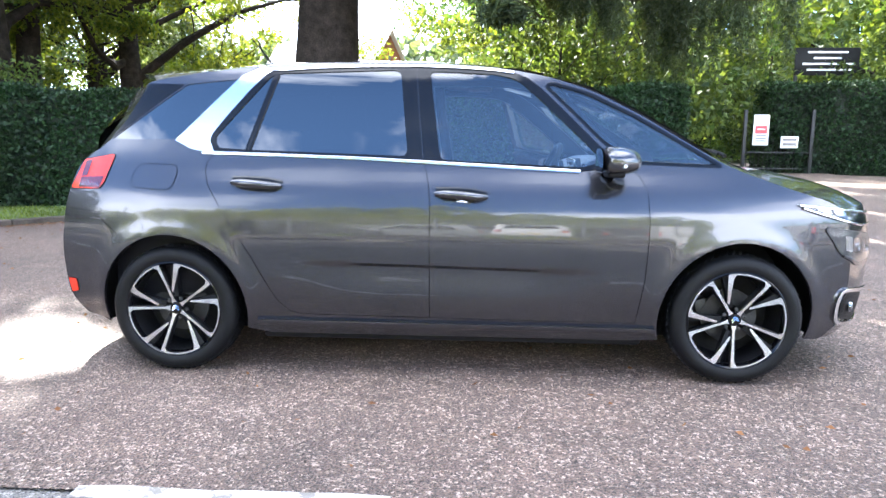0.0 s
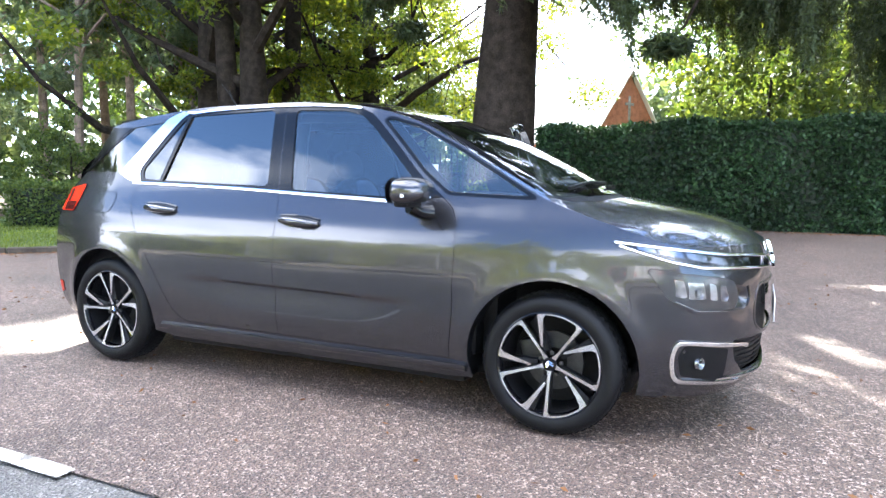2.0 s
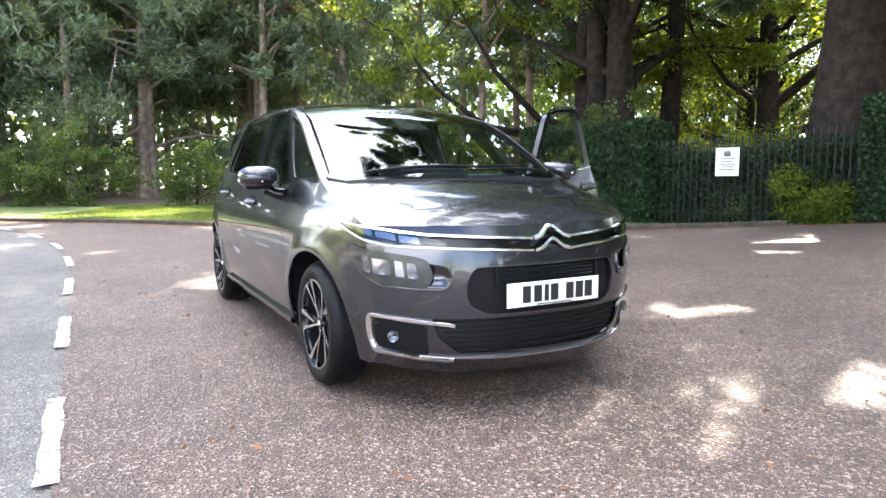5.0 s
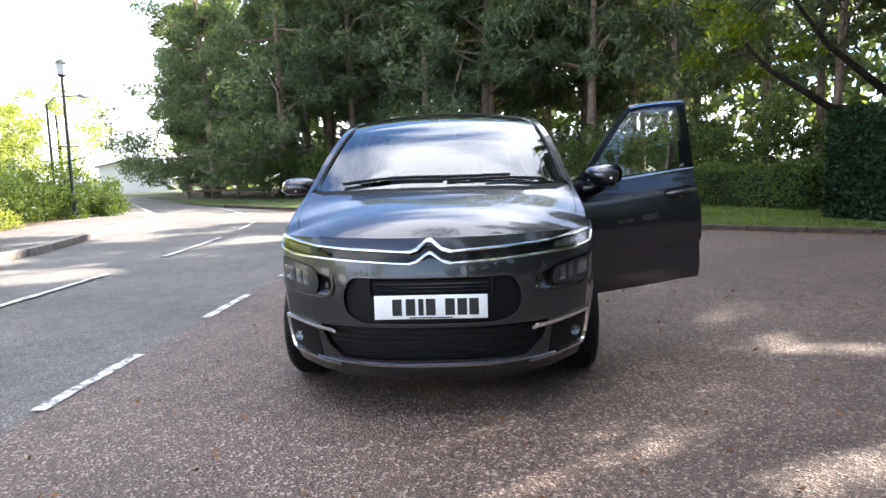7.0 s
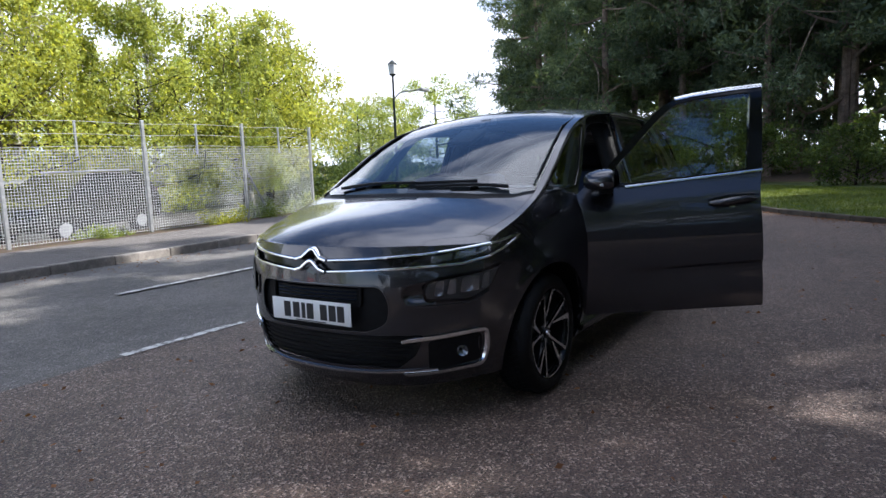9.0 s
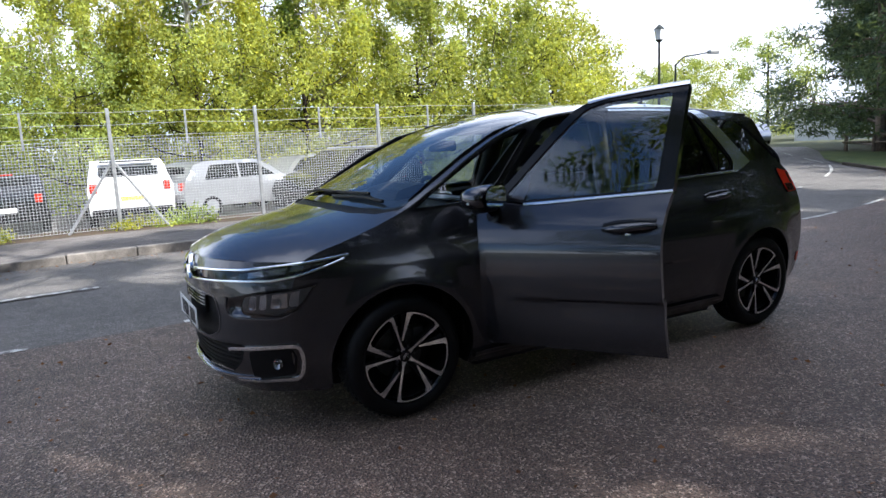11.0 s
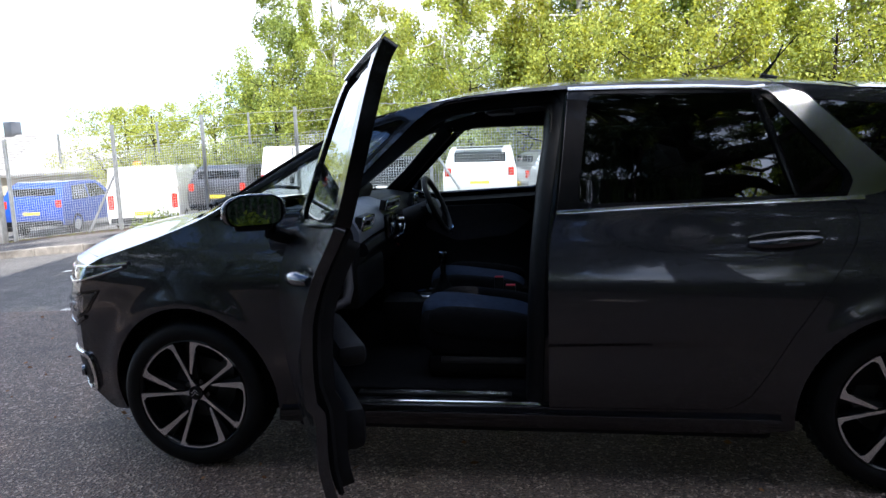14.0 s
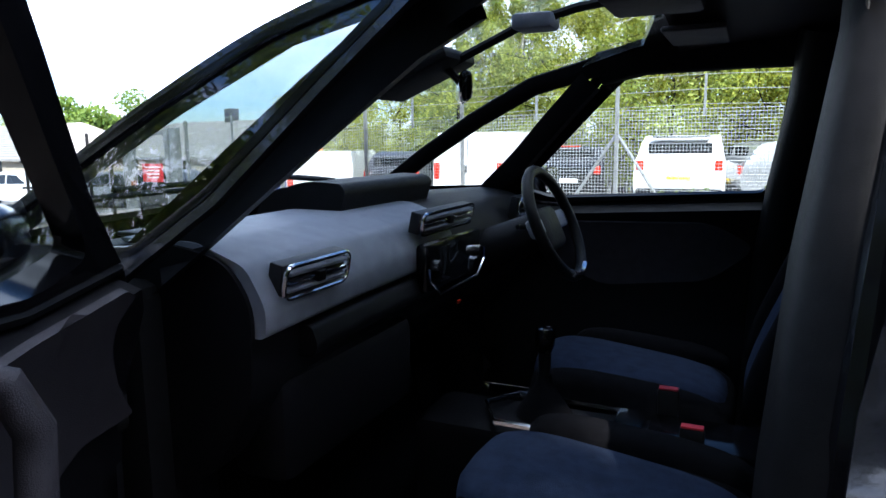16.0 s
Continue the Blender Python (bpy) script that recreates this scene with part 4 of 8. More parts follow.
def mirror(parent, s):
    """Door mirror: shell, lamp strip, foot and glass."""
    c = Vector((0.738, s * 0.985, 1.085))
    bm = bmesh.new()
    bmesh.ops.create_uvsphere(bm, u_segments=28, v_segments=18, radius=1.0)
    for v in bm.verts:
        x, y, z = v.co
        sx = 0.128 if x > 0 else 0.055
        e = lambda q, p: math.copysign(abs(q) ** p, q)
        v.co = Vector((e(x, 0.9) * sx, e(y, 0.75) * 0.118, e(z, 0.75) * (0.068 if z > 0 else 0.058))) + c
        v.co.z -= 0.10 * (v.co.y * s - 0.985) * 0.3
    sh = parent
    part("mirror_shell", bm, M_PAINT, parent, "grey painted mirror shell")
    part("mirror_base", box((c.x - 0.03, min(s * 0.92, s * 1.06), c.z - 0.070), (c.x + 0.05, max(s * 0.92, s * 1.06), c.z - 0.038), 0.015, None, 4), M_PLASTIC, sh, "black lower mirror housing")
    bm = bmesh.new()
    bm_tube(bm, [(c.x + 0.03, s * 1.100, c.z - 0.016), (c.x + 0.100, s * 1.04, c.z - 0.018), (c.x + 0.118, s * 0.98, c.z - 0.020)], [0.008, 0.010, 0.008], 8)
    part("indicator", bm, M_WHITE, sh, "clear indicator strip")
    bm = bmesh.new()
    bm_tube(bm, [(c.x - 0.01, s * 0.93, c.z - 0.070), (c.x + 0.02, s * 0.88, c.z - 0.098), (c.x + 0.055, s * 0.835, c.z - 0.105)], [0.035, 0.032, 0.04], 10)
    part("mirror_foot", bm, M_GLOSSBLACK, sh, "black mirror foot")
    gv, gf = fill2d(rounded([(-0.100, -0.046), (0.094, -0.050), (0.102, 0.030), (0.050, 0.062), (-0.075, 0.062), (-0.102, 0.040)], 0.045, 6), (), 0.03, 0.012)
    for nm, k, dx, mt, lb in (("mirror_rim", 1.02, -0.055, M_GLOSSBLACK, "black mirror rim"), ("mirror_glass", 0.94, -0.059, M_MIRROR, "mirror glass")):
        me = mesh_of(nm, [(c.x + dx, c.y + s * a * k, c.z + b * k) for a, b in gv], gf if s < 0 else gf[:, ::-1], mt)
        part(nm, me, None, sh, lb)
    return sh


mirror(right_front_door(), -1)
for d in [o for o in car.children if o.name.startswith("rear_door")]:
    handle(d, -0.945, 0.958, 1 if d.data.vertices[0].co.y > 0 else -1)

# --- bonnet, screen and roof in (x, w)
SCREEN_BASE = [(1.30, 0.955), (1.38, 0.85), (1.445, 0.6), (1.475, 0.3), (1.485, 0.0), (1.475, -0.3), (1.445, -0.6), (1.38, -0.85), (1.30, -0.955)]
SCREEN = SCREEN_BASE + [(0.9, -0.945), (0.5, -0.925), (0.30, -0.86), (0.24, -0.5), (0.23, 0), (0.24, 0.5), (0.30, 0.86), (0.5, 0.925), (0.9, 0.945)]
COWL = [(1.30, 0.955), (1.38, 0.85), (1.445, 0.6), (1.475, 0.3), (1.485, 0.0), (1.475, -0.3), (1.445, -0.6), (1.38, -0.85), (1.30, -0.955)]
BON_BACK = [(1.35, 0.96), (1.44, 0.85), (1.51, 0.6), (1.545, 0.3), (1.555, 0.0), (1.545, -0.3), (1.51, -0.6), (1.44, -0.85), (1.35, -0.96)]
BON_R = [(1.35, -0.96), (1.55, -0.955), (1.75, -0.935), (1.90, -0.90), (2.0, -0.885), (2.06, -0.90), (2.09, -0.985)]
XF = [float(q) for q in np.linspace(2.09, 2.2395, 14)]
BONNET = BON_BACK[::-1][:1] + BON_BACK[::-1][1:] + [(x, -w) for x, w in BON_R[1:]] + [(x, 0.985) for x in XF[1:]] + [(2.2395, 0.0)] + [(x, -0.985) for x in XF[::-1]] + BON_R[::-1][1:-1]
bonnet = skin("bonnet", BONNET, on_top, car, M_PAINT, step=0.045, edge=0.02, thick=0.012, flip=False)
for s in (-1, 1):
    FEND = [(1.26, s), (1.26, s * 0.965), (1.35, s * 0.964)] + [(x, -s * (w - 0.004)) for x, w in BON_R[1:]] + [(2.09, s)] + [(float(x), s) for x in np.linspace(2.05, 1.30, 20)]
    skin("wing_top", FEND, on_top, car, M_PAINT, step=0.03, edge=0.015, thick=0.01, flip=False)
skin("cowl", BON_BACK + COWL[::-1], on_top, car, M_PLASTIC, step=0.04, edge=0.02, off=-0.012, label="black plastic scuttle panel")
ws = skin("windscreen", inset(SCREEN, -0.004), on_top, car, M_GLASS, step=0.06, edge=0.03, off=-0.004, label="panoramic windscreen reflecting the sky")
for s in (-1, 1):
    PIL = [(1.26, s), (1.30, s * 0.955), (0.9, s * 0.945), (0.5, s * 0.925), (0.30, s * 0.86), (0.24, s * 0.5)] + [(0.20, s * 0.5), (0.20, s)] + [(float(x), s) for x in np.linspace(0.3, 1.2, 16)]
    skin("screen_pillar", PIL, on_top, car, M_PAINT, step=0.03, edge=0.02, thick=0.02)
ROOF = [(0.20, 1.0), (0.20, 0.5), (0.222, 0.5), (0.212, 0.0), (0.222, -0.5), (0.20, -0.5), (0.20, -1.0)] + [(float(x), -1.0) for x in np.linspace(0.1, -1.55, 24)] + [(-1.70, -0.93), (-1.78, -0.5), (-1.79, 0), (-1.78, 0.5), (-1.70, 0.93)] + [(float(x), 1.0) for x in np.linspace(-1.55, 0.1, 24)]
roof = skin("roof", ROOF, on_top, car, M_PAINT, step=0.07, edge=0.03, thick=0.02)
bm = bmesh.new()
bm_tube(bm, [(-1.12, 0, 1.585), (-1.16, 0, 1.60), (-1.10, 0, 1.62)], [0.035, 0.026, 0.012], 10)
part("aerial_base", bm, M_PLASTIC, roof)
part("aerial_rod", tube([(-1.10, 0, 1.615), (-1.26, 0, 1.80)], [0.004, 0.0025], 6), M_PLASTIC, roof)

# roof spoiler: a wing carried on from the roof, thin at its trailing edge
bm = bmesh.new()
tops, unders = [], []
for w in np.linspace(-0.985, 0.985, 25):
    tip = -1.545 - 0.235 * (1 - abs(w) ** 2.6)
    lead = -1.26
    p0 = on_top(np.array([(lead, w)]), 0.003)[0]
    zt = 1.492 + 0.050 * (1 - abs(w) ** 2.2)
    row_t, row_u = [], []
    for t in np.linspace(0, 1, 7):
        x = lead + (tip - lead) * t
        z = p0[2] + (zt - p0[2]) * (0.55 * t + 0.45 * t * t)
        y = p0[1] * (1 - 0.07 * t)
        row_t.append(bm.verts.new((x, y, z)))
        row_u.append(bm.verts.new((x + 0.01 * t, y, z - 0.010 - 0.045 * t * (1.15 - t) * 2)))
    tops.append(row_t)
    unders.append(row_u)
for a, b in zip(range(24), range(1, 25)):
    for i in range(6):
        bm.faces.new((tops[a][i], tops[a][i + 1], tops[b][i + 1], tops[b][i]))
        bm.faces.new((unders[a][i + 1], unders[a][i], unders[b][i], unders[b][i + 1]))
    bm.faces.new((tops[a][6], unders[a][6], unders[b][6], tops[b][6]))
for r, e in ((0, 1), (24, -1)):
    for i in range(6):
        q = (tops[r][i], unders[r][i], unders[r][i + 1], tops[r][i + 1])
        bm.faces.new(q if e > 0 else q[::-1])
bmesh.ops.recalc_face_normals(bm, faces=bm.faces)
part("roof_spoiler", bm, M_PAINT, car, "grey painted roof spoiler")
zr = float(mid_z(-1.11))
ant = part("antenna_foot", lathe([(0.034, -0.006), (0.030, 0.012), (0.016, 0.024), (0.001, 0.027)], 16, Matrix.Translation((-1.11, 0, zr))), M_PLASTIC, car, "black foot of the roof antenna")
part("antenna_rod", tube([(-1.11, 0, zr + 0.018), (-1.165, 0, zr + 0.10), (-1.195, 0, zr + 0.17)], [0.006, 0.0045, 0.0035], 8), M_PLASTIC, ant)

# --- tailgate and rear bumper
TAIL = [(u, 1.12) for u in np.linspace(1, -1, 9)] + [(-1.0, z) for z in np.linspace(1.0, 0.27, 10)] + [(u, 0.25) for u in np.linspace(-0.95, 0.95, 9)] + [(1.0, z) for z in np.linspace(0.27, 1.0, 10)]
skin("rear_bumper", TAIL, on_tail, car, M_PAINT, step=0.07, edge=0.04, flip=True)
bm = bmesh.new()
top = [on_top(np.array([(-1.70, w)]))[0] for w in np.linspace(-0.93, 0.93, 9)]
low = [on_tail(np.array([(u, 1.115)]))[0] for u in np.linspace(-1, 1, 9)]
rows = [[bm.verts.new(Vector(a) * (1 - t) + Vector(b) * t + Vector((-0.05 * math.sin(math.pi * t), 0, 0))) for a, b in zip(top, low)] for t in np.linspace(0, 1, 6)]
for a, b in zip(rows, rows[1:]):
    for i in range(8):
        bm.faces.new((a[i], b[i], b[i + 1], a[i + 1]))
part("rear_window", bm, M_TINT, car, "dark tailgate window")
for s in (-1, 1):
    bm = bmesh.new()
    pts = [(-1.55, 1.455), (-1.60, 1.36), (-1.66, 1.26), (-1.72, 1.185), (-1.80, 1.12)]
    a = on_side(pts, s)
    b = [top[0 if s < 0 else -1] * (1 - t) + low[0 if s < 0 else -1] * t for t in np.linspace(0, 1, 5)]
    va, vb = [bm.verts.new(p) for p in a], [bm.verts.new(p) for p in b]
    for i in range(4):
        bm.faces.new((va[i], va[i + 1], vb[i + 1], vb[i]))
    part("tailgate_pillar", bm, M_GLOSSBLACK, car)

# --- nose in (u, z)
NOSE = [(float(u), 0.868) for u in np.linspace(1, -1, 21)] + [(-1.0, float(z)) for z in np.linspace(0.84, 0.215, 14)] + [(float(u), 0.165 + 0.05 * abs(u) ** 3) for u in np.linspace(-0.97, 0.97, 17)] + [(1.0, float(z)) for z in np.linspace(0.215, 0.84, 14)]
UPPER = rounded([(-0.50, 0.690), (0.50, 0.690), (0.555, 0.61), (0.545, 0.51), (0.43, 0.468), (-0.43, 0.468), (-0.545, 0.51), (-0.555, 0.61)], 0.05)
LOWER = rounded([(-0.74, 0.455), (0.74, 0.455), (0.70, 0.36), (0.60, 0.292), (-0.60, 0.292), (-0.70, 0.36)], 0.02)
SLOT = [(-0.71, 0.828), (-0.13, 0.802), (0, 0.835), (0.13, 0.802), (0.71, 0.828), (0.71, 0.772), (0.13, 0.748), (0, 0.775), (-0.13, 0.748), (-0.71, 0.772)]


def both(poly):
    return [poly, [(-u, z) for u, z in poly]]


FOGHOLE = rounded([(0.76, 0.42), (1.0, 0.452), (1.02, 0.40), (1.0, 0.315), (0.76, 0.262)], 0.02)
DISH = rounded([(0.80, 0.716), (0.70, 0.700), (0.640, 0.690), (0.618, 0.650), (0.630, 0.612), (0.675, 0.596), (0.80, 0.600)], 0.02)
fascia = skin("front_bumper", NOSE, on_front, car, M_PAINT, [UPPER, LOWER, SLOT] + both(DISH), step=0.04, edge=0.015, thick=0.012, flip=False)


def recess(name, poly, depth, material, label=""):
    v, f = fill2d(poly, (), 0.05, 0.02)
    return skin(name, inset(poly, -0.012), on_front, fascia, material, step=0.05, edge=0.025, flip=False, off=-depth, label=label)


recess("grille_panel", UPPER, 0.022, M_PLASTIC, "black plastic number plate panel")
recess("intake_back", LOWER, 0.05, M_INK, "black intake mesh")
recess("slot_back", SLOT, 0.02, M_GLOSSBLACK, "gloss black slot between the chrome bars")
for k in range(6):
    z = 0.315 + 0.024 * k
    e = 0.60 + 0.13 * (z - 0.292) / 0.16
    ribbon("intake_slat", [(-e, z), (0, z), (e, z)], on_front, fascia, M_PLASTIC, 0.011, -0.028, step=0.06)
for k in range(4):
    ribbon("grille_slat", [(-0.34, 0.622 + 0.017 * k), (0.34, 0.622 + 0.017 * k)], on_front, fascia, M_GLOSSBLACK, 0.008, -0.020, step=0.06, height=0.010)
for s in (-1, 1):
    ribbon("grille_divider", [(s * 0.372, 0.69), (s * 0.372, 0.60), (s * 0.355, 0.59)], on_front, fascia, M_PLASTIC, 0.014, -0.016, height=0.014)
ribbon("grille_lip", UPPER + UPPER[:1], on_front, fascia, M_PAINT, 0.012, 0.0, height=0.004)
# chrome bars with the pointed middle
for z0, z1, zp in ((0.806, 0.832, 0.050), (0.752, 0.776, 0.046)):
    for s in (-1, 1):
        ribbon("chrome_bar", [(s * 0.125, z0), (s * 0.4, z0 + 0.012), (s * 0.71, z1)] + ([(s * 0.84, z1 + 0.012), (s * 1.0, 0.864), (s * 1.22, 0.886)] if z0 > 0.8 else [(s * 0.90, 0.783), (s * 1.02, 0.810), (s * 1.12, 0.842), (s * 1.20, 0.872)]), on_front, fascia, M_CHROME, 0.0115, 0.006, label="slim chrome grille bar", height=0.009, step=0.012)
    ch = [(-0.128, z0), (-0.075, z0 + 0.012), (-0.018, z0 + zp), (0.0, z0 + zp + 0.004), (0.018, z0 + zp), (0.075, z0 + 0.012), (0.128, z0)]
    ribbon("chevron", ch, on_front, fascia, M_CHROME, 0.018, 0.012, label="chrome pointed bar", height=0.014, step=0.012)
ribbon("bumper_strip", [(float(u), 0.262 + 0.03 * abs(u) ** 2.5) for u in np.linspace(-0.80, 0.80, 25)], on_front, fascia, M_SATIN, 0.012, 0.004, label="chrome strip along the lower lip")

def dished(v, off=0.0):
    """The hollow of the bumper ahead of the headlamp, deepest in its middle."""
    rim = np.array(dense(DISH, 0.01))
    d = np.min(np.hypot((np.abs(v[:, 0])[:, None] - rim[None, :, 0]) * 0.9, v[:, 1][:, None] - rim[None, :, 1]), axis=1)
    return on_front(v, -0.030 * sstep(0.0, 0.040, d))


EYE = rounded([(1.12, 0.768), (1.0, 0.750), (0.80, 0.722), (0.745, 0.708), (0.725, 0.655), (0.745, 0.612), (0.95, 0.606), (1.06, 0.665)], 0.018)
for s in (-1, 1):
    skin("headlamp_hollow", [(s * u, z) for u, z in DISH], dished, fascia, M_PAINT, step=0.012, edge=0.010, flip=False, label="dished grey hollow beside the headlamp")
    ribbon("hollow_lip", [(s * u, z) for u, z in ((1.04, 0.640), (0.95, 0.594), (0.80, 0.586), (0.68, 0.584), (0.635, 0.600), (0.612, 0.640), (0.618, 0.690))], on_front, fascia, M_PAINT, 0.020, 0.001, height=0.010, step=0.012)
    hl = skin("headlamp", [(s * u, z) for u, z in EYE], on_front, car, M_GLOSSBLACK, step=0.03, edge=0.012, flip=False, off=0.003, label="headlamp in a gloss black surround")
    skin("reflector_bowl", inset([(s * u, z) for u, z in EYE], 0.014 * s), on_front, hl, M_DARKMETAL, step=0.03, edge=0.015, flip=False, off=0.006, label="dark reflector behind the lens")
    for k, (u0, u1, mt) in enumerate(((0.785, 0.83, M_LAMPIN), (0.845, 0.885, M_FACET), (0.905, 0.985, M_LAMPIN), (0.992, 1.035, M_LAMPIN))):
        low, high = 0.624 + 0.12 * (u0 - 0.70), 0.690 + 0.14 * (u0 - 0.70)
        skin("reflector_facet", [(s * u0, low + 0.006), (s * (u0 + 0.012), low), (s * u1, low + 0.006), (s * u1, high + 0.006), (s * (u0 + 0.008), high)], on_front, hl, mt, step=0.03, edge=0.012, flip=s < 0, off=0.0075 + 0.0012 * (k % 2), label="silver reflector facet")
    skin("lens", inset([(s * u, z) for u, z in EYE], 0.007 * s), on_front, hl, M_LENS, step=0.03, edge=0.012, flip=False, off=0.014, label="clear lens")
    for u, r in ((0.805, 0.017), (0.94, 0.022)):
        p = on_front(np.array([(s * u, 0.666 + 0.014 * (u - 0.87) / 0.1)]), 0.0)[0]
        out = Vector((0.75, s * 0.65, 0)).normalized()
        bm = lathe([(0.001, -0.002), (r * 0.5, 0.004), (r * 0.9, 0.008), (r, 0.010), (r, 0.0)], 20, Matrix.Translation(Vector(p)) @ out.to_track_quat("Z", "Y").to_matrix().to_4x4())
        part("projector", bm, M_LAMPIN, hl, "round chrome projector")
    drl = rounded([(1.235, 0.889), (1.0, 0.862), (0.82, 0.840), (0.64, 0.796), (0.64, 0.772), (0.90, 0.785), (1.02, 0.812), (1.12, 0.845)], 0.012)
    drl = [(s * u, z if z < 0.868 or u > 1 else 0.866) for u, z in drl]
    dl = skin("running_lamp", drl, on_front, car, M_GLOSSBLACK, step=0.03, edge=0.012, flip=False, off=0.003, label="slim running lamp between chrome edges")
    for u0, u1 in ((0.76, 0.85), (0.865, 0.95), (0.965, 1.05), (1.065, 1.13)):
        lo_z, hi_z = (lambda u: 0.790 + 0.20 * max(0.0, u - 0.80)), (lambda u: 0.818 + 0.155 * (u - 0.76))
        skin("light_segment", [(s * u0, lo_z(u0)), (s * u1, lo_z(u1)), (s * u1, hi_z(u1)), (s * u0, hi_z(u0))], on_front, dl, M_LAMPIN, step=0.03, edge=0.012, flip=s < 0, off=0.006, label="silver segment of the running lamp")
    skin("lens", inset(drl, 0.004 * s), on_front, dl, M_LENS, step=0.03, edge=0.012, flip=False, off=0.010, label="clear lens")
    # fog lamp pocket, chrome bracket, lamp
    fp = skin("fog_pocket", [(s * u, z) for u, z in FOGHOLE], on_front, car, M_PLASTIC, step=0.03, edge=0.015, flip=False, off=0.003, label="black fog lamp pocket")
    br = rounded([(0.58, 0.424), (0.80, 0.442), (1.03, 0.468), (1.045, 0.385), (1.02, 0.290), (0.80, 0.262), (0.58, 0.250)], 0.07)[3:-3]
    ribbon("chrome_bracket", [(s * u, z) for u, z in br], on_front, fp, M_CHROME, 0.020, 0.006, label="chrome bracket round the fog lamp", height=0.012, step=0.012)
    p = on_front(np.array([(s * 0.925, 0.368)]), 0.0)[0]
    out = Vector((0.9, s * 0.44, 0)).normalized()
    q = out.to_track_quat("Z", "Y").to_matrix().to_4x4()
    part("fog_lamp", lathe([(0.001, 0.002), (0.014, 0.006), (0.022, 0.012), (0.026, 0.015), (0.029, 0.0)], 22, Matrix.Translation(p) @ q), M_LAMPIN, fp, "round fog lamp")
    part("fog_lens", lathe([(0.001, 0.020), (0.014, 0.018), (0.024, 0.013)], 22, Matrix.Translation(p) @ q), M_LENS, fp)

# number plate with plain bars
plate = part("number_plate", box((2.296, -0.26, 0.500), (2.301, 0.26, 0.611), 0.002), M_WHITE, car, "white number plate with black bars")
for y in (-0.155, -0.093, -0.045, 0.0, 0.088, 0.144, 0.198):
    w = 0.012 if y == -0.045 else 0.022
    part("plate_bar", box((2.3005, y - w, 0.517), (2.3025, y + w, 0.594)), M_INK, plate, shade=0)
part("plate_bar", box((2.3005, -0.10, 0.5035), (2.3025, 0.10, 0.5085)), M_INK, plate, shade=0)

# wipers
for y0, y1, back in ((-0.56, 0.42, 0.055), (0.62, 0.05, 0.020)):
    pts = []
    for t in np.linspace(0, 1, 11):
        yy = y0 + (y1 - y0) * t
        w = yy / float(edge_y(1.42))
        xx = 1.470 - 0.115 * (yy / 0.66) ** 2 - back * min(1.0, 3 * t)
        pts.append(on_top(np.array([(xx, w)]), 0.016)[0])
    wp = part("wiper_arm", tube(pts[:7], [0.010] * 3 + [0.008] * 4, 6), M_PLASTIC, car)
    part("wiper_blade", tube([(p[0] - 0.012, p[1], p[2] - 0.002) for p in pts[1:]], 0.008, 6), M_PLASTIC, wp)


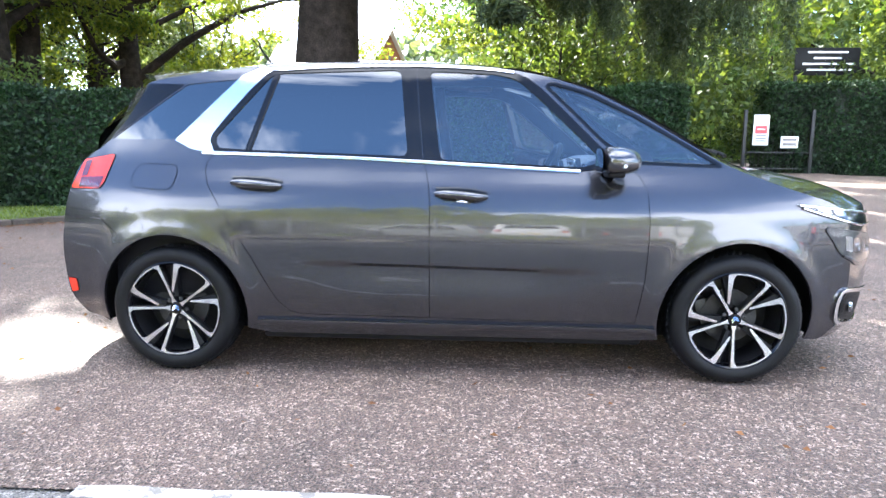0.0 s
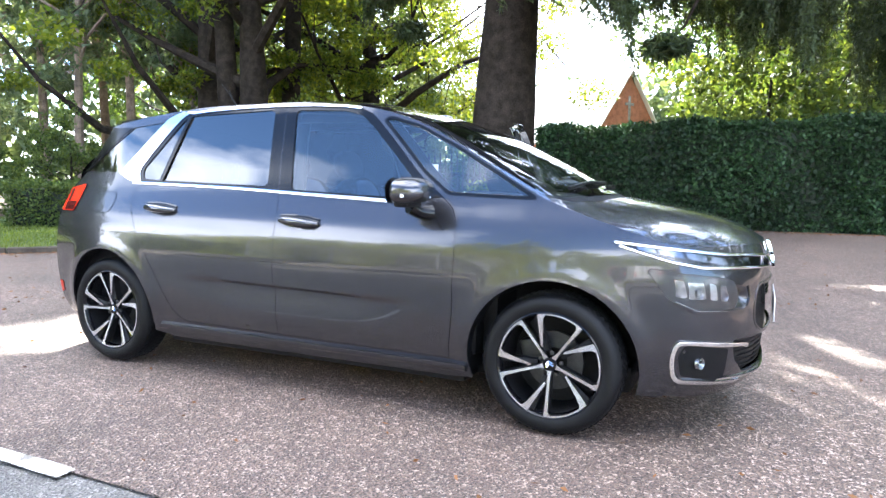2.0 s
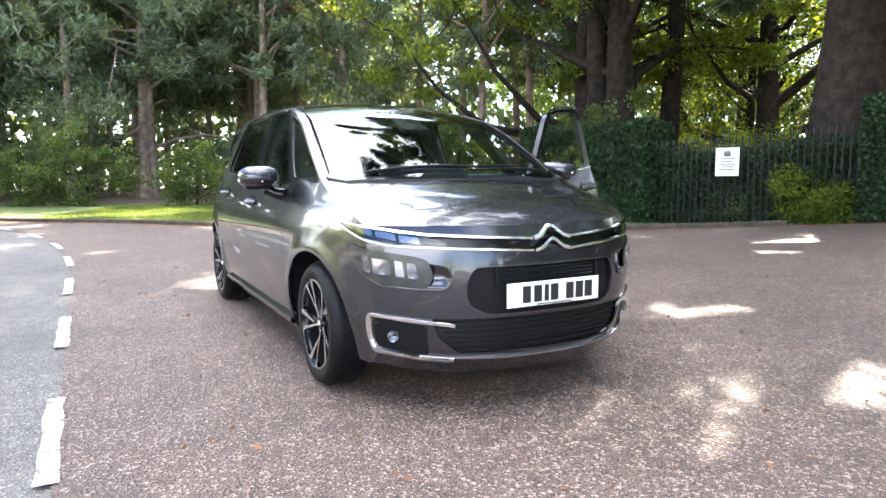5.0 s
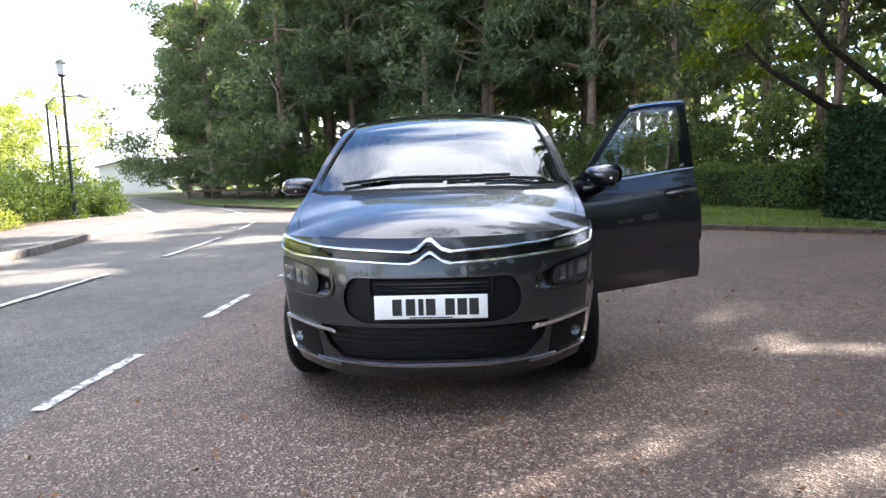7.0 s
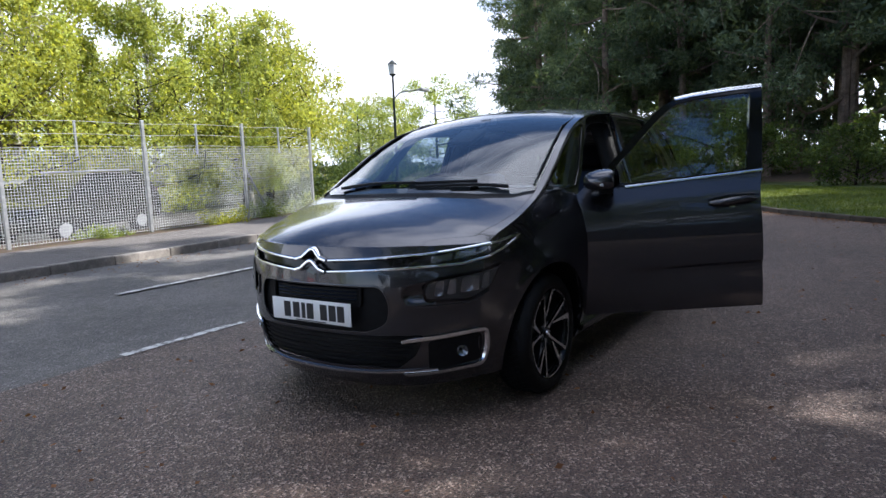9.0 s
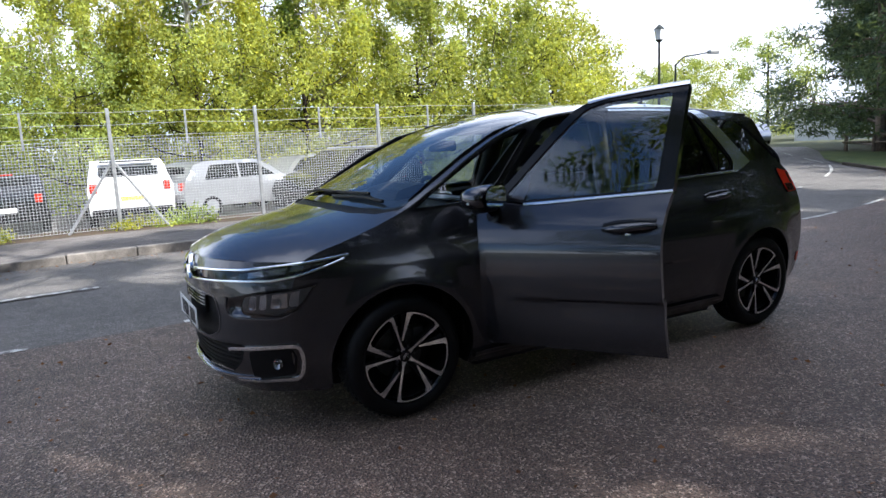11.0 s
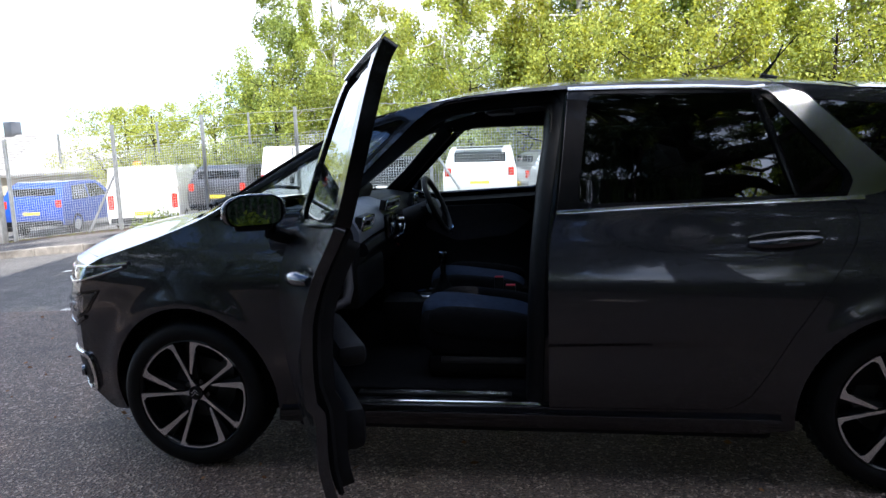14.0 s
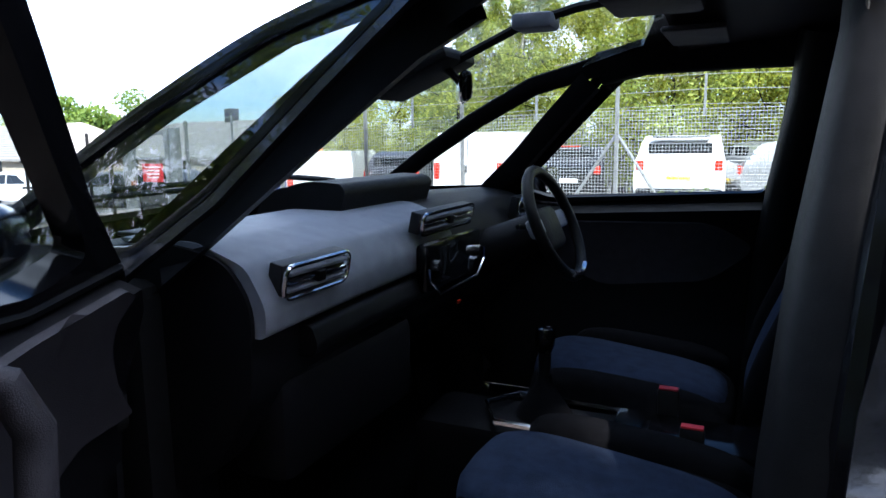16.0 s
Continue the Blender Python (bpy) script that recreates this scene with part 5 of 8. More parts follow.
# --- wheels
def wheel_parts(holder, s):
    """Tyre, two-tone alloy with pairs of swept spokes, hub cap, brake disc; axis along y, outer face towards s."""
    turn = Matrix.Rotation(radians(-90 * s), 4, "X")
    t = lathe([(0.238, 0.095), (0.246, 0.103), (0.272, 0.108), (0.294, 0.104), (0.312, 0.086), (0.321, 0.060), (0.322, 0.0), (0.321, -0.060), (0.312, -0.086), (0.29, -0.104), (0.262, -0.108), (0.238, -0.10)], 72, turn)
    part("tyre", t, M_RUBBER, holder, "black road tyre")
    bm = bmesh.new()
    for k in range(60):
        a = 2 * math.pi * k / 60
        for yy in (-0.058, -0.02, 0.02, 0.058):
            bm_box(bm, (-0.010, yy - 0.013, -0.0015), (0.006, yy + 0.013, 0.0025), m=Matrix.Rotation(a, 4, "Y") @ Matrix.Translation((0, 0, 0.3215)) @ Matrix.Rotation(0.5, 4, "Z"))
    part("tread", bm, M_RUBBER, holder, shade=0)
    part("rim", lathe([(0.245, 0.100), (0.239, 0.103), (0.232, 0.098), (0.223, 0.070), (0.218, -0.06), (0.237, -0.10)], 72, turn), M_GLOSSBLACK, holder, "two-tone alloy rim")
    part("rim_barrel", lathe([(0.222, 0.068), (0.216, 0.0), (0.208, -0.08), (0.001, -0.085)], 48, turn), M_PLASTIC, holder)
    part("brake_disc", lathe([(0.06, -0.012), (0.135, -0.012), (0.135, -0.03), (0.06, -0.03)], 40, turn), M_DARKMETAL, holder, "steel brake disc")
    part("brake_caliper", box((-0.15, s * -0.045 - 0.03, 0.02), (-0.085, s * -0.045 + 0.05, 0.12), 0.012), M_DARKMETAL, holder)
    part("hub_cap", lathe([(0.034, 0.066), (0.030, 0.074), (0.001, 0.076)], 24, turn), M_GLOSSBLACK, holder, "round black hub cap")
    for dz in (0.0, 0.012):
        part("cap_mark", tube([(-0.016, s * 0.0775, -0.010 + dz), (0, s * 0.0775, 0.004 + dz), (0.016, s * 0.0775, -0.010 + dz)], 0.003, 5), M_CHROME, holder)
    def prism(poly, depth, mat, name, lb):
        """A flat spoke piece in the wheel's face (p to the right, q up, seen from outside), dished towards the hub."""
        bm = bmesh.new()
        hi, lo = [], []
        for pp, qq in poly:
            r = math.hypot(pp, qq)
            pp, qq = pp * 1.11, qq * 1.11
            h = 0.070 + 0.030 * min(1.0, max(0.0, (r - 0.03) / 0.17)) ** 1.2
            hi.append(bm.verts.new((-s * pp, s * h, qq)))
            lo.append(bm.verts.new((-s * pp, s * (h - depth), qq)))
        n = len(poly)
        bm.faces.new(hi)
        for i in range(n):
            bm.faces.new((hi[i], lo[i], lo[(i + 1) % n], hi[(i + 1) % n]))
        bmesh.ops.recalc_face_normals(bm, faces=bm.faces)
        part(name, bm, mat, holder, lb, shade=30)

    def polar(r, a):
        return (r * math.cos(a), r * math.sin(a))
    for k in range(5):
        a = 2 * math.pi * k / 5 + 0.63
        off = lambda r, w, b: (r * math.cos(b) - w * math.sin(b), r * math.sin(b) + w * math.cos(b))
        arc = 0.88
        p0, p1 = np.array(polar(0.205, a + arc - 0.045)), np.array(polar(0.080, a + arc + 0.19))
        u = (p0 - p1) / np.linalg.norm(p0 - p1)
        nv = np.array([-u[1], u[0]])
        spoke = [off(0.026, -0.011, a), off(0.05, -0.0056, a), off(0.12, -0.0058, a), off(0.192, -0.0080, a), polar(0.2145, a - 0.035)]
        spoke += [polar(0.2145, b) for b in np.linspace(a + 0.02, a + arc - 0.02, 10)]
        spoke += [tuple(p0 + nv * 0.0115), tuple((p0 + p1) / 2 + nv * 0.0085), tuple(p1 + nv * 0.0045), tuple(p1 - u * 0.003), tuple(p1 - nv * 0.0045), tuple((p0 + p1) / 2 - nv * 0.0085), tuple(p0 - u * 0.012 - nv * 0.0130)]
        spoke += [polar(0.2050, b) for b in np.linspace(a + arc - 0.16, a + 0.10, 7)]
        spoke += [off(0.190, 0.0075, a), off(0.12, 0.0055, a), off(0.05, 0.0056, a), off(0.026, 0.011, a)]
        prism(spoke, 0.016, M_SATIN, "spoke", "polished swept spoke loop")
        for w0, w1, r0, r1, b in ((-0.010, 0.009, 0.03, 0.205, a), (-0.014, 0.012, 0.06, 0.205, a + arc + 0.06)):
            back = [off(r0, w0 * 0.8, b), off(r1 * 1.1, w0, b), off(r1 * 1.1, w1, b), off(r0, w1 * 0.8, b)]
            bm = bmesh.new()
            lo = [bm.verts.new((-s * x, s * (0.048 + 0.030 * (math.hypot(x, z) / 0.2)), z)) for x, z in back]
            l2 = [bm.verts.new((-s * x, s * (0.010 + 0.030 * (math.hypot(x, z) / 0.2)), z)) for x, z in back]
            bm.faces.new(lo)
            for i in range(4):
                bm.faces.new((lo[i], l2[i], l2[(i + 1) % 4], lo[(i + 1) % 4]))
            bmesh.ops.recalc_face_normals(bm, faces=bm.faces)
            part("spoke_web", bm, M_PLASTIC, holder, "gloss black spoke web", shade=30)
        part("wheel_bolt", lathe([(0.010, 0.058), (0.009, 0.066), (0.001, 0.067)], 8, Matrix.Translation((-s * 0.052 * math.cos(a + 0.5), 0, 0.052 * math.sin(a + 0.5))) @ turn), M_DARKMETAL, holder)


for hx in HUBS:
    for s in (-1, 1):
        w = new("wheel")
        w.parent = car
        w.matrix_basis = Matrix.Translation((hx, s * 0.765, R_WHEEL)) @ Matrix.Rotation({(1, -1): -0.29, (-1, -1): 0.0, (1, 1): 0.02, (-1, 1): 0.16}[(1 if hx > 0 else -1, s)], 4, "Y")
        wheel_parts(w, s)
        lin = bmesh.new()
        prof = [(hx + 0.40 * math.cos(a), R_WHEEL + 0.40 * math.sin(a)) for a in np.linspace(-0.22, math.pi + 0.22, 22)]
        ra = [lin.verts.new((x, s * 0.45, z)) for x, z in prof]
        rb = [lin.verts.new((x, s * (float(side_y(x, z)) - 0.03), z)) for x, z in prof]
        for i in range(21):
            lin.faces.new((ra[i], ra[i + 1], rb[i + 1], rb[i]))
        lin.faces.new(ra)
        part("arch_liner", lin, M_PLASTIC, car, "black wheel arch liner")
# underbody
part("underbody", box((-1.78, -0.62, 0.17), (1.72, 0.62, 0.30), 0.02), M_PLASTIC, car, "black underbody")
part("floor_pan", box((-0.96, -0.79, 0.165), (0.96, 0.79, 0.30), 0.02), M_PLASTIC, car, "black cabin floor")


# ---------------------------------------------------------------- plants
def mesh_np(name, verts, faces, material):
    """A mesh straight from arrays; faces all of one size."""
    me = bpy.data.meshes.new(name)
    n, k = faces.shape
    me.vertices.add(len(verts))
    me.vertices.foreach_set("co", np.ascontiguousarray(verts, np.float32).ravel())
    me.loops.add(n * k)
    me.loops.foreach_set("vertex_index", np.ascontiguousarray(faces, np.int32).ravel())
    me.polygons.add(n)
    me.polygons.foreach_set("loop_start", np.arange(0, n * k, k, dtype=np.int32))
    me.polygons.foreach_set("loop_total", np.full(n, k, np.int32))
    me.update(calc_edges=True)
    me.validate()
    me.materials.append(material)
    return me


def leaf_quads(p, length, width, rng, droop=0.0, flat=0.0):
    """Pointed leaves at the places p, turned at random; droop pulls their tips down, flat lays them level."""
    n = len(p)
    d = rng.normal(size=(n, 3))
    d[:, 2] = d[:, 2] * (1 - flat) - droop
    d /= np.linalg.norm(d, axis=1)[:, None]
    q = rng.normal(size=(n, 3))
    w = np.cross(d, q)
    w /= np.linalg.norm(w, axis=1)[:, None] + 1e-9
    ln = length * rng.uniform(0.6, 1.3, (n, 1))
    wd = width * rng.uniform(0.7, 1.3, (n, 1))
    v = np.stack([p, p + d * ln * 0.5 + w * wd * 0.5, p + d * ln, p + d * ln * 0.5 - w * wd * 0.5], 1).reshape(-1, 3)
    return v, np.arange(4 * n).reshape(n, 4)


def leaf_tris(p, length, width, rng, droop=0.0):
    """Small three-cornered leaves or needle tufts at the places p."""
    n = len(p)
    d = rng.normal(size=(n, 3))
    d[:, 2] -= droop
    d /= np.linalg.norm(d, axis=1)[:, None]
    w = np.cross(d, rng.normal(size=(n, 3)))
    w /= np.linalg.norm(w, axis=1)[:, None] + 1e-9
    ln = length * rng.uniform(0.6, 1.3, (n, 1))
    wd = width * rng.uniform(0.7, 1.3, (n, 1))
    v = np.stack([p - w * wd * 0.5, p + w * wd * 0.5, p + d * ln], 1).reshape(-1, 3)
    return v, np.arange(3 * n).reshape(n, 3)


def clump_points(centres, radii, per, rng, squash=0.7):
    """Points thickly strewn in soft clumps."""
    out = []
    for c, r in zip(centres, radii):
        q = rng.normal(size=(per, 3))
        q /= np.linalg.norm(q, axis=1)[:, None]
        q *= (rng.uniform(0.15, 1.0, (per, 1)) ** 0.6) * r
        q[:, 2] *= squash
        out.append(np.asarray(c) + q)
    return np.concatenate(out)


def limb(bm, a, b, r0, r1, rng, bend=0.12, seg=6, steps=5):
    a, b = np.array(a, float), np.array(b, float)
    ln = np.linalg.norm(b - a)
    k = rng.normal(size=3) * ln * bend
    pts = [a + (b - a) * t + k * math.sin(math.pi * t) for t in np.linspace(0, 1, steps)]
    bm_tube(bm, pts, [r0 + (r1 - r0) * t for t in np.linspace(0, 1, steps)], seg, cap=False)
    return pts


# small openings in the cedar's crown, by the places on the ground that the sun reaches through them
SUN_FLECKS = [(-0.50, 3.15, 0.34), (0.08, 3.48, 0.24), (-0.84, 4.95, 0.36), (1.05, 2.01, 0.30), (1.29, 2.53, 0.22), (1.88, 1.52, 0.22), (2.43, 1.27, 0.12), (0.11, 2.56, 0.18), (-2.17, -0.74, 0.6), (-0.72, 3.14, 0.3), (-3.2, 2.9, 0.4)]
CEDAR_TURN = 5.498
CEDAR_SPOT = np.array([-3.45, 11.5])


def clear_of_flecks(p):
    """Which of the cedar's leaf places leave those openings free."""
    c, s = math.cos(CEDAR_TURN), math.sin(CEDAR_TURN)
    w = np.c_[p[:, 0] * c - p[:, 1] * s + CEDAR_SPOT[0], p[:, 0] * s + p[:, 1] * c + CEDAR_SPOT[1], p[:, 2] + float(ground_z(*CEDAR_SPOT))]
    d = np.array(sun_dir)
    ok = np.ones(len(p), bool)
    for x, y, r in SUN_FLECKS:
        v = w - np.array([x, y, 0.05])
        off = v - (v @ d)[:, None] * d
        wave = 1 + 0.35 * np.sin(9.0 * v[:, 0]) * np.sin(7.0 * v[:, 2])
        ok &= np.linalg.norm(off, axis=1) > r * wave
    return ok


def grow(name, label, height, r, crown_from, spread, limbs, per, ll, lw, bark, leafmat, seed, droop=0.0, shape="round", twigs=4, squash=0.7, clump=1.0, stems=1, low=None, category="tree", bare=None):
    """A tree: tapered trunk, limbs with twigs, and a crown of leaf clumps with gaps."""
    rng = np.random.default_rng(seed)
    holder = thing(name, label, category)
    bm = bmesh.new()
    cents, rads = [], []
    for sidx in range(stems):
        lean = rng.normal(size=2) * height * 0.03 + (np.array([math.cos(2.4 * sidx), math.sin(2.4 * sidx)]) * r * 1.6 if stems > 1 else 0)
        tip = np.array([lean[0], lean[1], height * (0.9 if stems == 1 else rng.uniform(0.75, 0.92))])
        base = np.array([lean[0] * 0.3, lean[1] * 0.3, -0.3]) if stems > 1 else np.array([0, 0, -0.3])
        trunk = [base + (tip - base) * t + np.array([math.sin(3 * t + seed) * 0.04, math.cos(2 * t + seed) * 0.04, 0]) * height * 0.3 * t for t in np.linspace(0, 1, 10)]
        rr = [r * (1.25 if t == 0 else 1.0) * (1 - 0.85 * t) + 0.02 for t in np.linspace(0, 1, 10)]
        bm_tube(bm, trunk, rr, 12 if r > 0.3 else 8, cap=False)
        for k in range(limbs):
            t = crown_from + (0.97 - crown_from) * (k + rng.uniform(0, 0.8)) / limbs
            a = trunk[0] + (trunk[-1] - trunk[0]) * t
            ang = k * 2.4 + rng.uniform(-0.4, 0.4) + sidx
            f = (t - crown_from) / (1 - crown_from)
            if shape == "cone":
                reach = spread * (1.05 - 0.8 * f)
            elif shape == "column":
                reach = spread * (0.55 + 0.45 * math.sin(math.pi * min(1, f + 0.15)))
            else:
                reach = spread * (0.45 + 0.55 * math.sin(math.pi * (0.15 + 0.8 * f)))
            reach *= rng.uniform(0.75, 1.15)
            rise = (0.45 - droop * 0.5) * reach * (1 if shape != "cone" else 0.3) + (rng.uniform(-0.1, 0.15) * reach)
            b = a + np.array([math.cos(ang) * reach, math.sin(ang) * reach, rise])
            lr = max(0.018, r * 0.42 * (1 - 0.7 * f))
            cut = bare is not None and f < bare[2] and bare[0] < ang % (2 * math.pi) < bare[1]
            if cut:
                b = a + (b - a) * 0.12
            pts = limb(bm, a, b, lr, 0.015, rng)
            if cut:
                continue
            for j in range(twigs):
                q = pts[min(len(pts) - 1, 2 + j % 4)]
                e = q + rng.normal(size=3) * reach * 0.26 * clump + np.array([0, 0, -droop * reach * rng.uniform(0.1, 0.5)])
                if low is None or e[2] > low + 0.3:
                    limb(bm, q, e, 0.02 + r * 0.04, 0.008, rng, 0.1, 4, 4)
                cents.append(e)
                rads.append((0.16 * reach + 0.25) * rng.uniform(0.7, 1.4) * clump)
            cents.append(b)
            rads.append((0.16 * reach + 0.3) * clump)
    part("trunk", bm, bark, holder)
    p = clump_points(cents, rads, per, rng, squash)
    if low is not None:
        p = p[p[:, 2] > low]
    if name == "cedar_tree":
        p = p[clear_of_flecks(p)]
    v, f = leaf_tris(p, ll, lw, rng, droop=droop)
    ob = new("crown", mesh_np("crown", v, f, leafmat))
    ob.parent = holder
    return holder


def plant_copies(proto, spots, group, z_off=0.0, seed=1, lo=0.85, hi=1.15):
    """Copies of a plant at (x, y) or (x, y, scale); the first one is moved to the first spot."""
    rng = random.Random(seed)
    for i, sp in enumerate(spots):
        sc = sp[2] if len(sp) > 2 else rng.uniform(lo, hi)
        turn, tall_by = (sp[3], 1.0) if len(sp) > 3 else (rng.uniform(0, 6.28), rng.uniform(0.93, 1.08))
        m = Matrix.Translation((sp[0], sp[1], float(ground_z(sp[0], sp[1])) + z_off)) @ Matrix.Rotation(turn, 4, "Z") @ Matrix.Diagonal((sc, sc, sc * tall_by, 1))
        if i == 0:
            proto.matrix_basis = m
            proto["group"] = group
        else:
            o = copy_thing(proto, m)
            o.matrix_basis = m


def hedge(name, label, a, b, width, height, n, mat=None, seed=3, ragged=0.06, ll=0.085, lw=0.05):
    """A clipped hedge from a to b: a plain block coloured as inner shade, and a coat of leaves."""
    rng = np.random.default_rng(seed)
    a, b = np.array(a, float), np.array(b, float)
    ln = np.linalg.norm(b - a)
    d = (b - a) / ln
    s = np.array([-d[1], d[0]])
    holder = thing(name, label, "hedge")
    za, zb = float(ground_z(*a)), float(ground_z(*b))
    ang = math.atan2(d[1], d[0])
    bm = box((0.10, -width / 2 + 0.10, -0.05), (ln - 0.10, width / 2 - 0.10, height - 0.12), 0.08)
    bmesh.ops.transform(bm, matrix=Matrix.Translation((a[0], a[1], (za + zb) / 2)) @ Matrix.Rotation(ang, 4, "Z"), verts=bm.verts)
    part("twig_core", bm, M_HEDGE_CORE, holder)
    areas = np.array([ln * height, ln * height, ln * width, width * height, width * height])
    cnt = (n * areas / areas.sum()).astype(int)
    pts = []
    for k, c in enumerate(cnt):
        u, v = rng.uniform(0, 1, c), rng.uniform(0, 1, c)
        dep = np.abs(rng.normal(0, ragged, c)) - ragged * 0.6
        wob = 0.05 * np.sin(u * ln * 2.1 + k) + 0.04 * np.sin(u * ln * 5.3 + 2 * k + v * 5)
        if k < 2:
            sg = 1 if k == 0 else -1
            q = np.c_[u * ln, sg * (width / 2 - dep + wob), v * height]
        elif k == 2:
            q = np.c_[u * ln, (v - 0.5) * width, height - dep + wob]
        else:
            q = np.c_[np.where(k == 3, dep, ln - dep), (u - 0.5) * width, v * height]
        pts.append(q)
    q = np.concatenate(pts)
    z = q[:, 2] + za + (zb - za) * q[:, 0] / ln
    p = np.c_[a[0] + d[0] * q[:, 0] + s[0] * q[:, 1], a[1] + d[1] * q[:, 0] + s[1] * q[:, 1], z]
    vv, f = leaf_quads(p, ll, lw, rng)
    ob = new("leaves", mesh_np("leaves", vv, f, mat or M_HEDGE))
    ob.parent = holder
    return holder


def bush(name, label, c, rx, ry, h, n, mat, seed, ll=0.10, lw=0.05, group=""):
    """A loose bush: thin stems and a dome of uneven leaf clumps."""
    rng = np.random.default_rng(seed)
    holder = thing(name, label, "bush", group)
    z0 = float(ground_z(c[0], c[1]))
    bm = bmesh.new()
    k = max(8, int(10 * rx * ry))
    cents, rads = [], []
    for i in range(k):
        a, t = rng.uniform(0, 6.28), rng.uniform(0, 1) ** 0.5
        hh = h * (1 - 0.55 * t * t) * rng.uniform(0.6, 1.05)
        e = np.array([c[0] + rx * t * math.cos(a), c[1] + ry * t * math.sin(a), z0 + hh * 0.78])
        limb(bm, (c[0] + 0.6 * rx * t * math.cos(a), c[1] + 0.6 * ry * t * math.sin(a), z0 - 0.1), e, 0.02, 0.006, rng, 0.1, 5, 4)
        for zz in (0.8, 0.45, 0.2):
            cents.append((e[0] + rng.normal() * 0.15, e[1] + rng.normal() * 0.15, z0 + hh * zz))
            rads.append(rng.uniform(0.25, 0.45) * (0.4 + 0.35 * h))
    part("stems", bm, M_BARK, holder)
    p = clump_points(cents, rads, max(30, 2 * n // len(cents)), rng, 0.8)
    p = p[p[:, 2] > z0]
    v, f = leaf_tris(p, ll, lw, rng)
    ob = new("leaves", mesh_np("leaves", v, f, mat))
    ob.parent = holder
    return holder


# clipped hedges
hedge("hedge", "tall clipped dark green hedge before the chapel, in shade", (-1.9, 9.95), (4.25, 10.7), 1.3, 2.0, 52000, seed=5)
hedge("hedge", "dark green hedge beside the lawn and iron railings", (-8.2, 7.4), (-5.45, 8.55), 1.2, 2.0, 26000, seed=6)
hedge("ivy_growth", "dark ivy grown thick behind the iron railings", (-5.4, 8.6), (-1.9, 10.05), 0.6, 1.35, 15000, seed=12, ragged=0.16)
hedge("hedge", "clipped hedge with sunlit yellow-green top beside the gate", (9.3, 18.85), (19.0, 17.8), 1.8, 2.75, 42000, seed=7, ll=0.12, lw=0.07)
# out of view, added to darken what the open door reflects
hedge("hedge", "unseen dark hedge added to darken reflections in the open door", (19.3, 17.4), (27.0, 5.0), 1.8, 2.75, 16000, seed=17, ll=0.2, lw=0.12)
hedge("hedge", "low clipped hedge behind the lawn", (-13.2, 6.3), (-10.2, 7.9), 1.3, 1.0, 12000, M_SHRUB, seed=8)
hedge("hedge", "dark yew hedge at the back of the churchyard", (0.5, 43), (22, 41), 1.5, 2.3, 10000, seed=9, ll=0.2, lw=0.12)

# the great cedar by the hedge, and the spreading twin trunks beyond the lawn
cedar = grow("cedar_tree", "huge dark cedar with thick trunk and drooping sprays", 19.0, 0.84, 0.33, 10.8, 32, 560, 0.26, 0.066, M_BARK, M_CEDAR, 11, droop=0.55, twigs=5, squash=0.45, clump=0.38, stems=1, low=3.2, bare=(radians(80), radians(190), 0.5))


def cedar_boughs(holder, specs):
    """Long low boughs of the cedar, arching out and hung with drooping needle sprays."""
    rng = np.random.default_rng(15)
    bm = bmesh.new()
    pts = []
    for deg, z0, reach, z1 in specs:
        a = radians(deg) - CEDAR_TURN
        d = np.array([math.cos(a), math.sin(a), 0])
        s = np.array([-d[1], d[0], 0])
        way = [np.array([0, 0, z0]) + d * reach * t + np.array([0, 0, (z1 - z0) * t + 0.9 * math.sin(math.pi * t) * 0.6]) + s * 0.25 * math.sin(4 * t + deg) for t in np.linspace(0, 1, 10)]
        bm_tube(bm, way, list(np.linspace(0.15, 0.02, 10)), 7, cap=False)
        for k in range(int(reach * 5)):
            t = rng.uniform(0.3, 1.0)
            q = way[0] + (way[-1] - way[0]) * t
            i = min(8, int(t * 9))
            q = way[i] + (way[i + 1] - way[i]) * (t * 9 - i)
            e = q + s * rng.uniform(-1.5, 1.5) * (1.15 - 0.5 * t) + d * rng.uniform(0, 0.6) + np.array([0, 0, rng.uniform(-0.45, 0.05)])
            bm_tube(bm, [q, (q + e) / 2 + np.array([0, 0, 0.08]), e], [0.02, 0.013, 0.006], 5, cap=False)
            for m in range(5):
                o = q + (e - q) * rng.uniform(0.3, 1.0)
                ln = rng.uniform(0.4, 1.2) * (1.6 if abs(deg) < 50 else 0.8)
                n = int(60 * ln) + 12
                u = rng.uniform(0, 1, (n, 1))
                pts.append(o + rng.normal(size=(n, 3)) * (0.10 * (1.1 - 0.7 * u)) + u * np.array([0.0, 0.0, -ln]) + u * u * d * 0.12)
    part("bough", bm, M_BARK, holder)
    pts = np.concatenate(pts)
    v, f = leaf_tris(pts[clear_of_flecks(pts)], 0.15, 0.035, rng, droop=1.2)
    ob = new("spray", mesh_np("spray", v, f, M_CEDAR))
    ob.parent = holder


